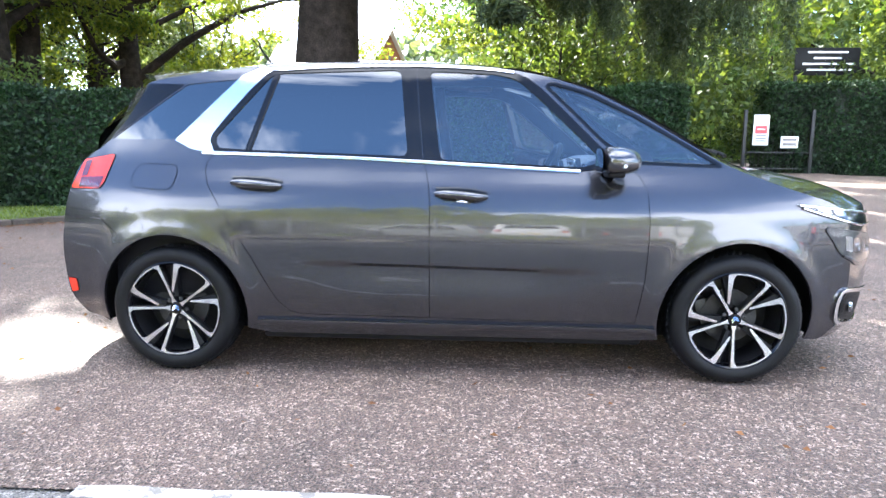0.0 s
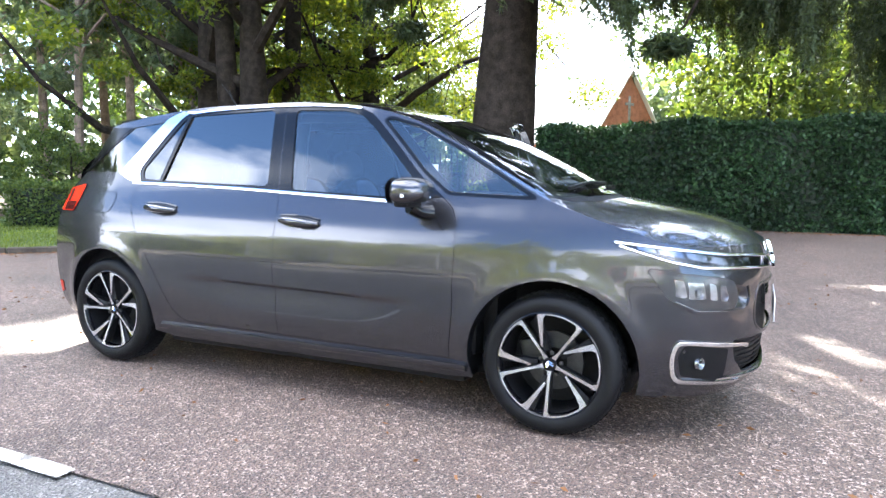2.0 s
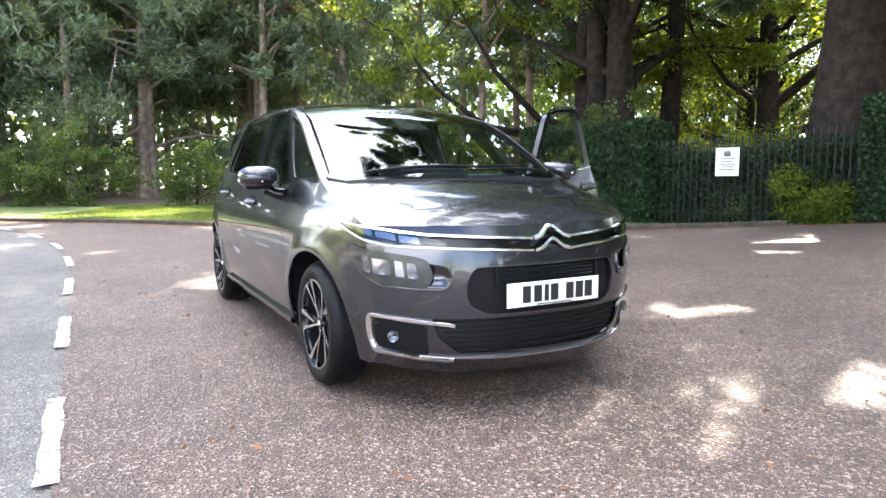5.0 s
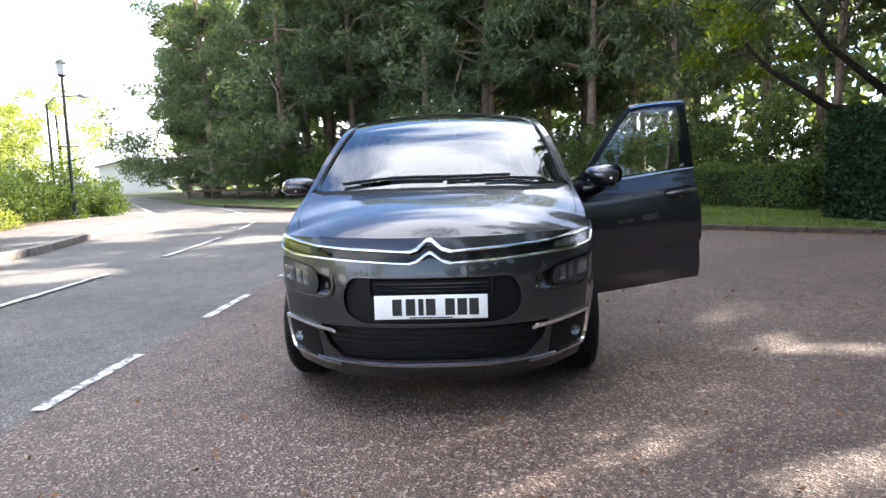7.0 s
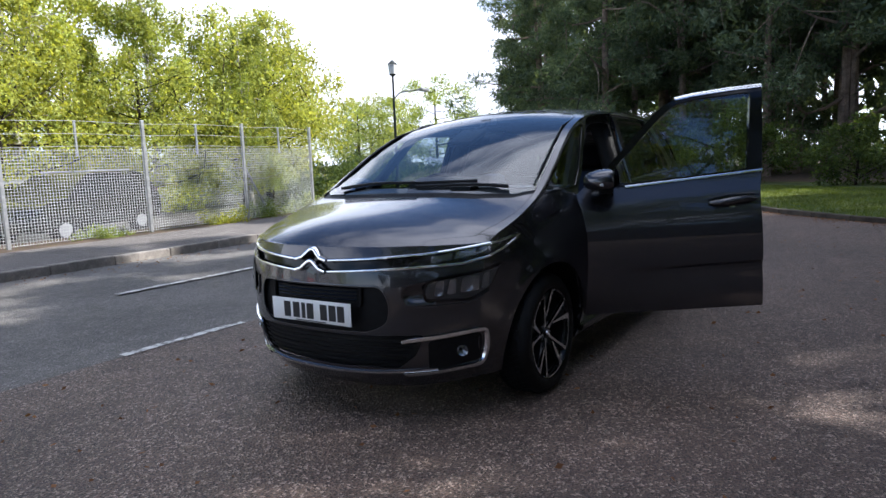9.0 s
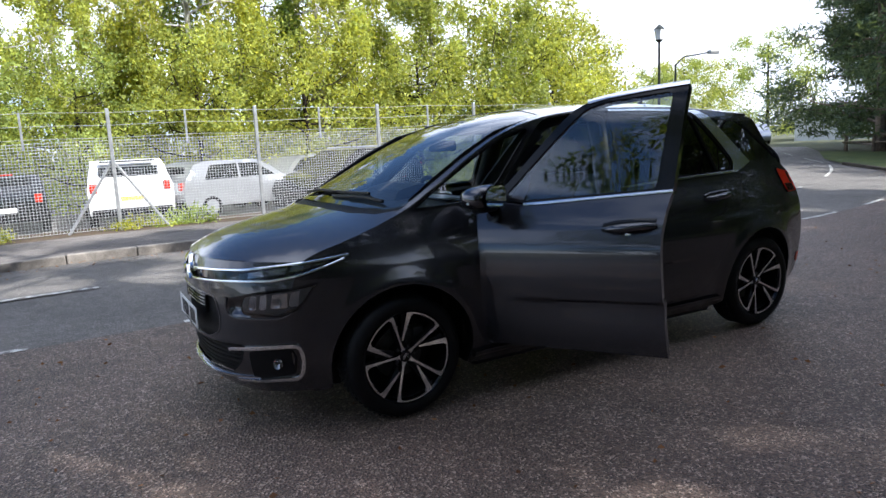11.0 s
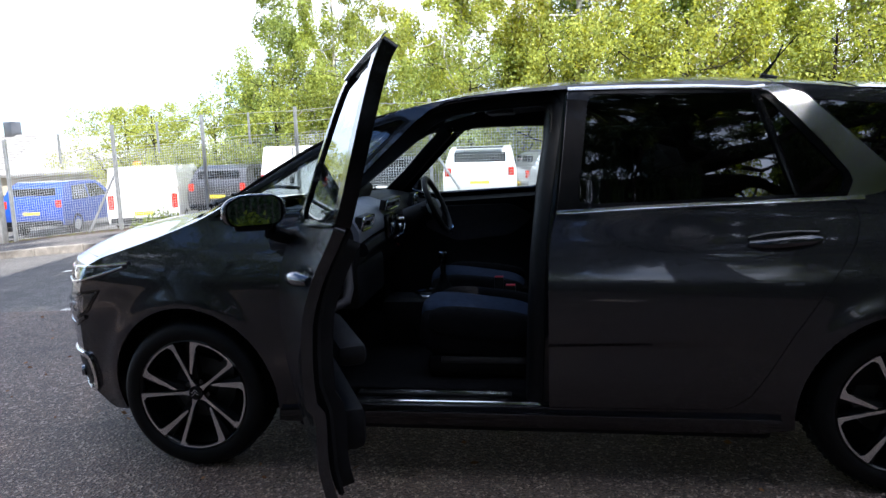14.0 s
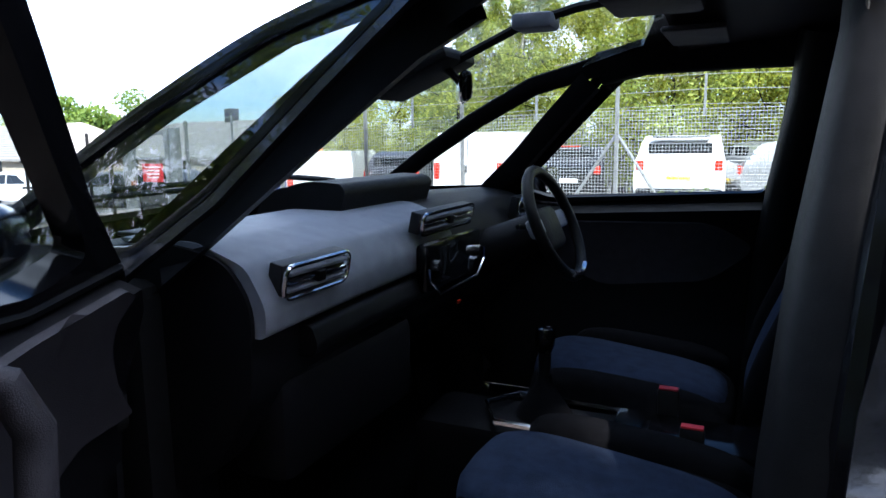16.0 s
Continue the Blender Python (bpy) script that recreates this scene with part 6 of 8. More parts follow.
# boughs rooted above 9.5 m are out of view, added to shade the car
cedar_boughs(cedar, [(-14, 7.0, 6.5, 4.9), (2, 6.6, 8.0, 4.2), (-6, 7.0, 9.5, 4.4), (16, 8.4, 10.0, 5.9), (-40, 8.2, 6.5, 6.2), (170, 7.4, 4.0, 6.0), (-75, 8.0, 8.0, 7.2), (-100, 9.0, 8.5, 8.0), (-60, 9.0, 9.5, 7.8), (205, 8.0, 5.5, 6.6), (72, 8.2, 6.5, 6.9), (50, 8.0, 6.0, 6.6), (28, 7.6, 7.5, 6.0), (-93, 10.2, 8.0, 9.2), (-106, 10.4, 7.5, 9.0), (-84, 9.6, 7.5, 8.8), (-36, 6.5, 4.8, 4.9), (-58, 6.7, 4.2, 5.2)])
cedar.matrix_basis = Matrix.Translation((CEDAR_SPOT[0], CEDAR_SPOT[1], float(ground_z(*CEDAR_SPOT)))) @ Matrix.Rotation(CEDAR_TURN, 4, "Z")
oak = grow("oak_tree", "broad tree with dark trunk and long arching limbs", 15.0, 0.52, 0.14, 8.5, 18, 300, 0.17, 0.12, M_BARK, M_OAK, 21, droop=0.1, twigs=5, squash=0.6, clump=0.8, low=2.2)
twin = grow("oak_tree", "stout dark trunk forking into long arching limbs", 14.5, 0.62, 0.16, 8.6, 15, 240, 0.17, 0.12, M_BARK, M_OAK, 23, droop=0.05, twigs=5, squash=0.6, clump=0.5, low=3.7)
plant_copies(twin, [(-16.2, 15.6, 1.0), (-13.6, 14.9, 1.0)], "stout forking trees", seed=16)
plant_copies(oak, [(-13.6, 22.8, 1.0), (-19.5, 31.0, 1.2)], "broad trees behind the hedge", seed=3)
mixed = grow("tree", "leafy green tree behind the churchyard", 15.0, 0.30, 0.12, 5.2, 20, 165, 0.22, 0.155, M_BARK, M_MIXED, 31, droop=0.15, twigs=4, squash=0.75, clump=1.15, low=0.4)
# trees at (25, 10.5) and (30, 5.5) are unseen, added to darken reflections
plant_copies(mixed, [(3.9, 25.5, 1.0), (5.0, 35.0, 1.45), (16.5, 22.5, 1.4), (21.0, 19.5, 1.4), (13.0, 45.0, 1.5), (4.5, 47, 1.5), (22.0, 30.0, 1.2), (28.5, 14.0, 1.4), (25.0, 10.5, 1.3), (30.0, 5.5, 1.2), (9.5, 50.0, 1.1), (-28.0, 39.0, 1.2), (-17.5, 26.5, 0.9), (-31.0, 29.0, 1.1)], "leafy trees of the churchyard", seed=4)
shrub = grow("shrub", "rounded green shrub of the churchyard", 4.6, 0.10, 0.05, 2.3, 14, 125, 0.21, 0.14, M_BARK, M_SHRUB, 41, droop=0.1, twigs=3, squash=0.85, clump=1.35, low=0.1, category="shrub")
plant_copies(shrub, [(2.2, 15.2, 0.8), (4.2, 17.2, 1.0), (5.4, 19.6, 1.0), (1.6, 19.5, 0.66), (6.3, 27.5, 1.1), (13.5, 20.0, 0.9), (17.5, 19.5, 1.0), (15.0, 33.0, 1.3), (9.0, 46.0, 1.3), (16.5, 42.0, 1.3), (2.0, 40.0, 1.3),
                     (-19.5, 1.5, 0.42), (-21.5, -1.8, 0.5), (-22.6, -3.8, 0.4), (-20.6, 4.5, 0.5), (-24.5, -6.5, 0.45), (-18.0, 7.5, 0.5), (-16.5, 10.0, 0.5), (-26.5, -9.0, 0.4), (-11.0, 11.5, 0.5)], "shrubs", seed=5)

# added to block sun and sky; the crowns start above what is in view
tall = grow("tall_tree", "tall tree added to shade the lay-by, its high crown out of view", 20.0, 0.34, 0.45, 6.6, 20, 230, 0.32, 0.22, M_BARK, M_MIXED, 36, droop=0.2, twigs=4, squash=0.75, clump=0.46, low=7.6)
plant_copies(tall, [(-15.73, 19.25, 1.25, 3.62), (-19.5, 18.95, 1.2, 4.46), (-14.52, 14.91, 1.2, 0.8)], "tall trees behind the hedges", seed=14, lo=1, hi=1)

# pine wood beyond the lawn
pine = grow("pine_tree", "tall dark pine with bare reddish trunk", 17.0, 0.20, 0.34, 3.3, 18, 76, 0.40, 0.12, M_PINEBARK, M_PINE, 51, droop=0.15, shape="column", twigs=3, squash=0.6, clump=1.1)
pine_low = grow("pine_tree", "dense pine branched low at the wood's edge", 14.0, 0.22, 0.08, 4.0, 24, 230, 0.28, 0.075, M_PINEBARK, M_PINE, 52, droop=0.25, shape="cone", twigs=3, squash=0.65, clump=1.15, low=0.8)


def far_wood():
    """The dark depth of the wood: one mass of leaf clumps far behind the pines."""
    rng = np.random.default_rng(77)
    n = 22000
    u = rng.uniform(0, 1, n)
    p = np.c_[-47 - 6 * rng.uniform(0, 1, n) + 6 * u, -24 + 88 * u, 15 * rng.uniform(0, 1, n) ** 1.05]
    q = np.c_[-34 + 72 * u, 62 + 5 * rng.uniform(0, 1, n), 11 * rng.uniform(0, 1, n) ** 1.1]
    q2 = np.c_[-1 + 48 * u, 53 + 5 * rng.uniform(0, 1, n), 16 * rng.uniform(0, 1, n) ** 1.1]
    p = np.concatenate([p[::2], q[::2], q2[::2]])
    v, f = leaf_tris(p, 1.15, 0.85, rng)
    ob = new("far_wood", mesh_np("far_wood", v, f, M_PINE))
    tagged(ob, "dark mass of distant trees closing the wood", "wood", kind="stuff")


far_wood()
dome = grow("tree", "round dense green tree behind the yard building", 4.5, 0.22, 0.20, 3.9, 34, 330, 0.30, 0.22, M_BARK, M_SUNLEAF, 39, droop=0.5, twigs=5, squash=0.75, clump=1.15)
dome.matrix_basis = Matrix.Translation((47.0, -36.5, float(ground_z(47.0, -36.5))))
cypress = grow("cypress_tree", "narrow dark conifer beside the chapel", 11.0, 0.16, 0.05, 1.5, 26, 150, 0.22, 0.09, M_BARK, M_PINE, 57, shape="column", twigs=2, squash=1.5, clump=1.1, low=0.3)
plant_copies(cypress, [(-15.6, 32.0, 0.86), (-18.0, 35.0, 0.9)], "narrow conifers", seed=18)
rp = random.Random(9)
spots = []
for i in range(7):
    for j in range(5):
        u, v = (i + rp.uniform(0.1, 0.9)) / 7, (j + rp.uniform(0.1, 0.9)) / 5
        ex = -24.0 - 18.0 * v - 5.0 * (1 - u)
        ey = -10.0 + 24.0 * u - 3.0 * v
        spots.append((ex, ey, rp.uniform(0.85, 1.15)))
spots += [(-22.0, 17.0, 1.0), (-20.5, 20.5, 1.1), (-24.0, 14.5, 0.95), (-19.6, 18.2, 0.9), (-26.0, 19.0, 1.1), (-23.5, 22.5, 1.0), (-20.6, 13.4, 0.9)]
plant_copies(pine, spots, "pines of the wood", seed=6)
plant_copies(pine_low, [(-30.0, -13.6, 1.0), (-34.0, -15.8, 0.95), (-27.5, -9.2, 1.0), (-36.0, -11.0, 1.15), (-40.0, -18.0, 1.0), (-31.5, -5.5, 1.1), (-29.0, 1.0, 1.1), (-33, 6.5, 1.1), (-27.5, 10.5, 1.0)], "dense pines at the wood's edge", seed=7)

# birches behind the fence
birch = grow("birch_tree", "yellow-green birch with pale trunk and hanging sprays", 11.5, 0.14, 0.16, 2.6, 22, 240, 0.115, 0.09, M_BIRCHBARK, M_BIRCH, 61, droop=0.9, shape="column", twigs=5, squash=1.7, clump=0.78, low=0.8)
plant_copies(birch, [(-1.6, -20.5, 1.0), (-3.6, -22.0, 1.05), (-5.8, -20.0, 1.0), (-7.8, -22.0, 1.0), (2.6, -21.0, 0.82), (7.2, -21.5, 0.76), (9.4, -22.6, 0.76), (5.4, -25.0, 0.78), (-9.8, -19.0, 0.8), (0.4, -25.5, 0.74), (13.5, -28.5, 0.62), (-12.0, -16.8, 0.55)],
             "birches behind the fence", seed=8)
greenwall = grow("tree", "sunlit bright green tree behind the yard", 8.5, 0.18, 0.08, 3.6, 18, 150, 0.16, 0.12, M_BARK, M_BIRCH, 71, droop=0.25, twigs=4, squash=0.8, clump=1.3, low=0.3)
plant_copies(greenwall, [(-4.6, -18.5, 0.7), (-1.2, -19.0, 0.62), (2.2, -19.6, 0.58), (5.6, -20.6, 0.58), (9.6, -21.2, 0.60), (13.0, -23.0, 0.5), (16.8, -25.0, 0.55), (20.0, -28.0, 0.6), (-8.4, -17.6, 0.62), (-12.8, -18.0, 0.76), (-15.8, -20.0, 0.82), (-19.5, -24.0, 0.8),
                         (-26.0, -23.5, 0.55), (-33.0, -27.5, 0.65), (-25.0, -29.0, 0.8), (-45, -38, 0.9), (-62, -42, 1.2), (-76, -32, 1.3), (56, -30, 1.2)], "bright green trees", seed=9)
bush("bramble_bank", "tangled bank of brambles by the lamp post", (-13.6, -12.6), 3.9, 1.7, 1.9, 15000, M_SHRUB, 81)
bush("bramble_bank", "tangled bank of brambles by the lamp post", (-18.0, -15.9), 3.0, 1.7, 1.7, 10000, M_SHRUB, 82)
for i, (x, y, h) in enumerate([(-6.4, -10.1, 0.8), (-5.2, -9.9, 0.5), (0.9, -9.7, 0.55), (1.6, -9.8, 0.4), (4.0, -9.8, 0.3), (5.2, -9.8, 0.35), (5.7, -10.0, 0.45), (-2.3, -9.8, 0.35), (-8.4, -10.6, 0.8), (7.9, -9.8, 0.5), (-10.0, -11.0, 0.9)]):
    bush("weed_clump", "weeds growing through the foot of the wire fence", (x, y), 0.45, 0.22, h, 700, M_BIRCH, 90 + i, 0.07, 0.035, "weeds along the fence")


def tufts(name, label, poly, count, height, seed, mat):
    """Grass blades strewn over an area, as one mass."""
    rng = np.random.default_rng(seed)
    pl = np.array(poly)
    lo, hi = pl.min(0), pl.max(0)
    q = rng.uniform(lo, hi, (count * 3, 2))
    q = q[inside(poly, q)][:count]
    p = np.c_[q, ground_z(q[:, 0], q[:, 1]) + 0.03]
    n = len(p)
    d = rng.normal(size=(n, 3)) * 0.35
    d[:, 2] = 1
    w = rng.normal(size=(n, 3))
    w[:, 2] = 0
    w /= np.linalg.norm(w, axis=1)[:, None]
    h = height * rng.uniform(0.5, 1.4, (n, 1))
    v = np.stack([p - w * 0.006, p + w * 0.006, p + d * h], 1).reshape(-1, 3)
    ob = new(name, mesh_np(name, v, np.arange(3 * n).reshape(n, 3), mat))
    tagged(ob, label, "grass", kind="stuff")


tufts("grass", "short mown grass of the verge", [(-5.0, 6.9), (-6.2, 5.1), (-8.3, 2.4), (-11.7, -0.5), (-14.5, -3.0), (-20.0, -1.0), (-12, 9.5), (-8.0, 7.0)], 60000, 0.05, 3, M_BLADE)
tufts("grass", "dry weeds and grass below the wire fence", [(x, float(road_s(x)) - 2.6) for x in np.linspace(-18, 14, 20)] + [(x, float(road_s(x)) - 3.6) for x in np.linspace(14, -18, 20)], 22000, 0.09, 4, M_BLADE)


def litter():
    """Fallen leaves and grit strewn over the tarmac."""
    rng = np.random.default_rng(17)
    n = 900
    q = np.c_[rng.uniform(-6, 7, n), rng.uniform(-1.9, 7.5, n)]
    q = np.concatenate([q, np.c_[rng.uniform(-4, 5, 300), rng.normal(-6.4, 0.2, 300)]])
    p = np.c_[q, ground_z(q[:, 0], q[:, 1]) + 0.008]
    v, f = leaf_quads(p, 0.035, 0.022, rng, flat=0.85)
    v[:, 2] = np.maximum(v[:, 2], ground_z(v[:, 0], v[:, 1]) + 0.004)
    ob = new("fallen_leaves", mesh_np("fallen_leaves", v, f, M_LITTER))
    tagged(ob, "small fallen yellow and brown leaves on the tarmac", "leaves", kind="stuff")


litter()


# ---------------------------------------------------------------- the open door
def trim_panel(parent, outline, s, off, thick, label, mat=None):
    return skin("door_trim", outline, on_side, parent, mat or M_TRIM, step=0.06, edge=0.03, thick=thick, flip=s > 0, side=s, off=off, label=label)


def open_door():
    s = 1
    hinge = Vector((0.925, 0.85, 0))
    fd = skin("front_door", inset(DOOR_F, 0.003), on_side, car, M_PAINT, step=0.015, edge=0.0125, thick=0.03, lines=crease(-0.085, 0.82), flip=True, side=s, label="grey front door standing wide open")
    fd.matrix_basis = Matrix.Translation((0, 0, 0.02)) @ Matrix.Translation(hinge) @ Matrix.Rotation(radians(-65), 4, "Z") @ Matrix.Rotation(radians(2.6), 4, "Y") @ Matrix.Translation(-hinge)
    def on_open(v, side, off=0.0):
        """The door's upper frame, standing a little more upright than the cabin side."""
        p = on_side(v, side, off)
        p[:, 1] += side * 0.045 * np.maximum(0, p[:, 2] - 1.06)
        return p
    skin("window_frame", inset(FRAME_F, 0.002), on_open, fd, M_GLOSSBLACK, [GLASS_F], step=0.05, edge=0.015, thick=0.042, flip=True, side=s, label="gloss black window surround")
    skin("window_glass", inset(GLASS_F, -0.004), on_open, fd, M_GLASS, step=0.06, edge=0.03, flip=True, side=s, off=-0.010, label="clear door glass")
    ribbon("belt_strip", BELT_F[:3], on_side, fd, M_SATIN, 0.015, 0.003, s, label="satin chrome waist strip")
    ribbon("roof_strip", FRAME_F_TOP[5:], on_open, fd, M_SATIN, 0.022, 0.003, s, label="satin chrome top strip")
    handle(fd, 0.055, 0.917, s)
    mirror(fd, s)
    tp = inset(DOOR_F, 0.028)
    trim_panel(fd, tp, s, -0.033, 0.055, "charcoal inner door panel")
    trim_panel(fd, rounded([(0.80, 1.010), (0.758, 1.025), (0.56, 1.000), (0.41, 0.967), (0.195, 0.910), (0.12, 0.844), (0.05, 0.74), (0.10, 0.63), (0.30, 0.66), (0.55, 0.73), (0.76, 0.80), (0.925, 0.79), (0.85, 0.865), (0.795, 0.93), (0.772, 0.975)], 0.012), s, -0.090, 0.012, "dark grey door insert", M_CARD)
    pts = [(0.425, 0.790, 1.004), (0.432, 0.740, 1.002), (0.452, 0.702, 0.985), (0.476, 0.692, 0.932), (0.468, 0.690, 0.868), (0.440, 0.692, 0.812), (0.415, 0.705, 0.775), (0.405, 0.740, 0.758), (0.402, 0.790, 0.752)]
    part("pull_handle", tube(pts, [0.014, 0.016, 0.019, 0.020, 0.020, 0.019, 0.017, 0.014, 0.012], 10), M_CARD, fd, "dark grey pull handle")
    part("armrest", box((0.08, 0.70, 0.63), (0.62, 0.79, 0.70), 0.025), M_TRIM, fd, "charcoal armrest")
    part("map_pocket", box((0.10, 0.71, 0.36), (0.80, 0.80, 0.50), 0.03), M_TRIM, fd, "charcoal map pocket")
    part("edge_lamp", box((0.30, 0.700, 0.385), (0.33, 0.708, 0.43), 0.003), M_RED, fd, "small red door edge lamp")
    part("seal", tube(on_side(dense(inset(DOOR_F, 0.02) + inset(DOOR_F, 0.02)[:1], 0.08, False), s, -0.045), 0.009, 5), M_PLASTIC, fd, "black rubber seal")


open_door()

# inner linings of the closed doors
for d in [o for o in car.children if o.name.startswith("rear_door")]:
    s = 1 if d.data.vertices[0].co.y > 0 else -1
    trim_panel(d, inset(DOOR_R, 0.02), s, -0.035, 0.05, "charcoal inner door panel")
for d in [o for o in car.children if o.name.startswith("front_door") and o.data.vertices[0].co.y < 0]:
    trim_panel(d, inset(DOOR_F, 0.02), -1, -0.035, 0.05, "charcoal inner door panel")
    trim_panel(d, rounded([(0.60, 0.97), (0.10, 0.98), (-0.04, 0.90), (0.10, 0.78), (0.45, 0.74), (0.66, 0.84)], 0.05), -1, -0.088, 0.012, "dark grey door insert", M_CARD)

for s in (-1, 1):
    # pillar and rail trims
    ribbon("pillar_trim", [(1.26, 1.085), (1.09, 1.195), (0.88, 1.315), (0.66, 1.42), (0.43, 1.475), (0.20, 1.51), (-0.2, 1.535), (-0.9, 1.515)], on_side, car, M_TRIM, 0.06, -0.040, s, label="charcoal pillar trim", height=-0.02)
    if s > 0:
        ribbon("pillar_trim", [(0.88, 1.045), (0.72, 1.182), (0.59, 1.290), (0.45, 1.402), (0.36, 1.452)], on_side, car, M_TRIM, 0.108, -0.028, s, label="charcoal pillar trim", height=-0.05)
        ribbon("opening_trim", [(0.40, 1.425), (0.34, 1.462), (0.27, 1.487), (0.20, 1.498), (0.0, 1.510), (-0.08, 1.511), (-0.125, 1.495), (-0.145, 1.455), (-0.142, 1.38)], on_side, car, M_PLASTIC, 0.062, -0.024, s, label="black rounded trim over the open doorway", height=-0.035)
    else:
        ribbon("pillar_trim", [(0.87, 1.05), (0.73, 1.172), (0.60, 1.305), (0.47, 1.43)], on_side, car, M_TRIM, 0.080, -0.028, s, label="charcoal pillar trim", height=-0.04)
        ribbon("header_trim", [(0.44, 1.462), (0.30, 1.488), (0.0, 1.492), (-0.20, 1.488)], on_side, car, M_TRIM, 0.10, -0.035, s, label="charcoal trim over the door", height=-0.03)
    part("centre_pillar", tube(on_side([(-0.09, 0.30), (-0.09, 0.6), (-0.10, 0.9), (-0.12, 1.1), (-0.16, 1.35), (-0.18, 1.53)], s, -0.105), [0.085, 0.075, 0.070, 0.068, 0.068, 0.075], 10), M_PLASTIC, car, "dark centre pillar with trim")
    part("pillar_face", tube(on_side([(-0.098, 0.33), (-0.105, 0.7), (-0.112, 0.95), (-0.142, 1.2), (-0.185, 1.52)], s, -0.034), [0.028, 0.022, 0.020, 0.016, 0.016], 8), M_GLOSSBLACK, car, "dark painted pillar edge")
    part("belt_reel_strap", tube(on_side([(-0.17, 0.95), (-0.19, 1.3), (-0.20, 1.42)], s, -0.13), 0.012, 6), M_BLACKFAB, car, "black seat belt")
    part("sill", box((-0.12, min(s * 0.70, s * 0.85), 0.225), (0.92, max(s * 0.70, s * 0.85), 0.305), 0.02), M_PAINT, car, "painted door sill")
    part("scuff_plate", box((0.05, min(s * 0.70, s * 0.765), 0.304), (0.70, max(s * 0.70, s * 0.765), 0.314), 0.004), M_TRIM, car, "black sill scuff plate")
    for k in range(3):
        part("scuff_rib", box((0.07, s * (0.715 + 0.018 * k) - 0.003, 0.313), (0.68, s * (0.715 + 0.018 * k) + 0.003, 0.318), 0.0015), M_SATIN, car, "bright rib on the sill")
    part("sill_edge", tube([(-0.10, s * 0.83, 0.306), (0.88, s * 0.83, 0.302)], 0.008, 8), M_SATIN, car, "bright sill edge")
    part("hinge", box((0.90, min(s * 0.80, s * 0.86), 0.42), (0.97, max(s * 0.80, s * 0.86), 0.50), 0.012), M_DARKMETAL, car, "dark door hinge")
    part("hinge", box((0.90, min(s * 0.80, s * 0.86), 0.78), (0.97, max(s * 0.80, s * 0.86), 0.86), 0.012), M_DARKMETAL, car, "dark door hinge")
    part("footwell_side", box((0.88, min(s * 0.62, s * 0.79), 0.30), (1.02, max(s * 0.62, s * 0.79), 1.02), 0.03), M_PLASTIC, car, "black footwell side trim")
    part("rear_side_trim", box((-1.75, min(s * 0.62, s * 0.76), 0.35), (-1.15, max(s * 0.62, s * 0.76), 1.08), 0.05), M_TRIM, car, "charcoal load area trim")
part("latch", box((-0.128, 0.79, 0.62), (-0.09, 0.835, 0.69), 0.006), M_SATIN, car, "bright door latch")
part("pillar_sticker", box((-0.094, 0.795, 0.38), (-0.088, 0.833, 0.47), 0.001), M_WHITE, car, "pale sticker on the pillar")
part("firewall", box((1.02, -0.72, 0.28), (1.10, 0.72, 1.0), 0.02), M_PLASTIC, car, "black bulkhead")
part("carpet", box((-1.0, -0.72, 0.30), (1.04, 0.72, 0.325), 0.01), M_BLACKFAB, car, "black carpet")
skin("headlining", inset([(0.20, 0.93), (0.20, -0.93), (-0.6, -0.95), (-1.5, -0.95), (-1.5, 0.95), (-0.6, 0.95)], 0.0), on_top, car, M_CARD, step=0.1, edge=0.06, off=-0.045, label="dark grey headlining")


# ---------------------------------------------------------------- cabin
def profile_bar(name, prof, ys, material, label, parent=None, bevel=0.012, bow=0.0):
    """A section in (x, z) drawn across the cabin between the ys."""
    bm = bmesh.new()
    rings = []
    yy = np.linspace(ys[0], ys[1], 13)
    for y in yy:
        k = bow * (1 - (y / 0.75) ** 2)
        rings.append([bm.verts.new((x + k, y, z)) for x, z in prof])
    n = len(prof)
    for a, b in zip(rings, rings[1:]):
        for i in range(n):
            bm.faces.new((a[i], a[(i + 1) % n], b[(i + 1) % n], b[i]))
    bm.faces.new(rings[0][::-1])
    bm.faces.new(rings[-1])
    bmesh.ops.recalc_face_normals(bm, faces=bm.faces)
    return part(name, bm, material, parent or car, label, shade=45)


dash = profile_bar("dashboard", rounded([(1.36, 0.98), (1.10, 1.045), (0.86, 1.062), (0.74, 1.04), (0.69, 0.97), (0.70, 0.80), (0.80, 0.66), (1.08, 0.55), (1.30, 0.8)], 0.04), (-0.74, 0.74), M_TRIM, "charcoal dashboard", bow=0.03)
profile_bar("dash_panel", rounded([(0.98, 1.066), (0.80, 1.064), (0.705, 1.03), (0.668, 0.965), (0.672, 0.915), (0.70, 0.915), (0.74, 1.0), (0.95, 1.05)], 0.02), (-0.08, 0.73), M_DASH, "mid grey upper dashboard panel", dash, bow=0.03)
profile_bar("dash_lip", rounded([(0.672, 0.845), (0.655, 0.865), (0.668, 0.905), (0.70, 0.905), (0.71, 0.85)], 0.012), (-0.18, 0.60), M_TRIM, "curved charcoal lower dashboard lip", dash, bow=0.03)
hood = profile_bar("instrument_hood", rounded([(1.12, 1.05), (1.08, 1.125), (0.95, 1.155), (0.86, 1.150), (0.845, 1.13), (0.87, 1.06)], 0.025), (-0.235, 0.235), M_TRIM, "charcoal central instrument hood", dash)
dash.matrix_basis = Matrix.Translation((0, 0, 0.022))
hood.matrix_basis = Matrix.Translation((0, -0.02, -0.022))
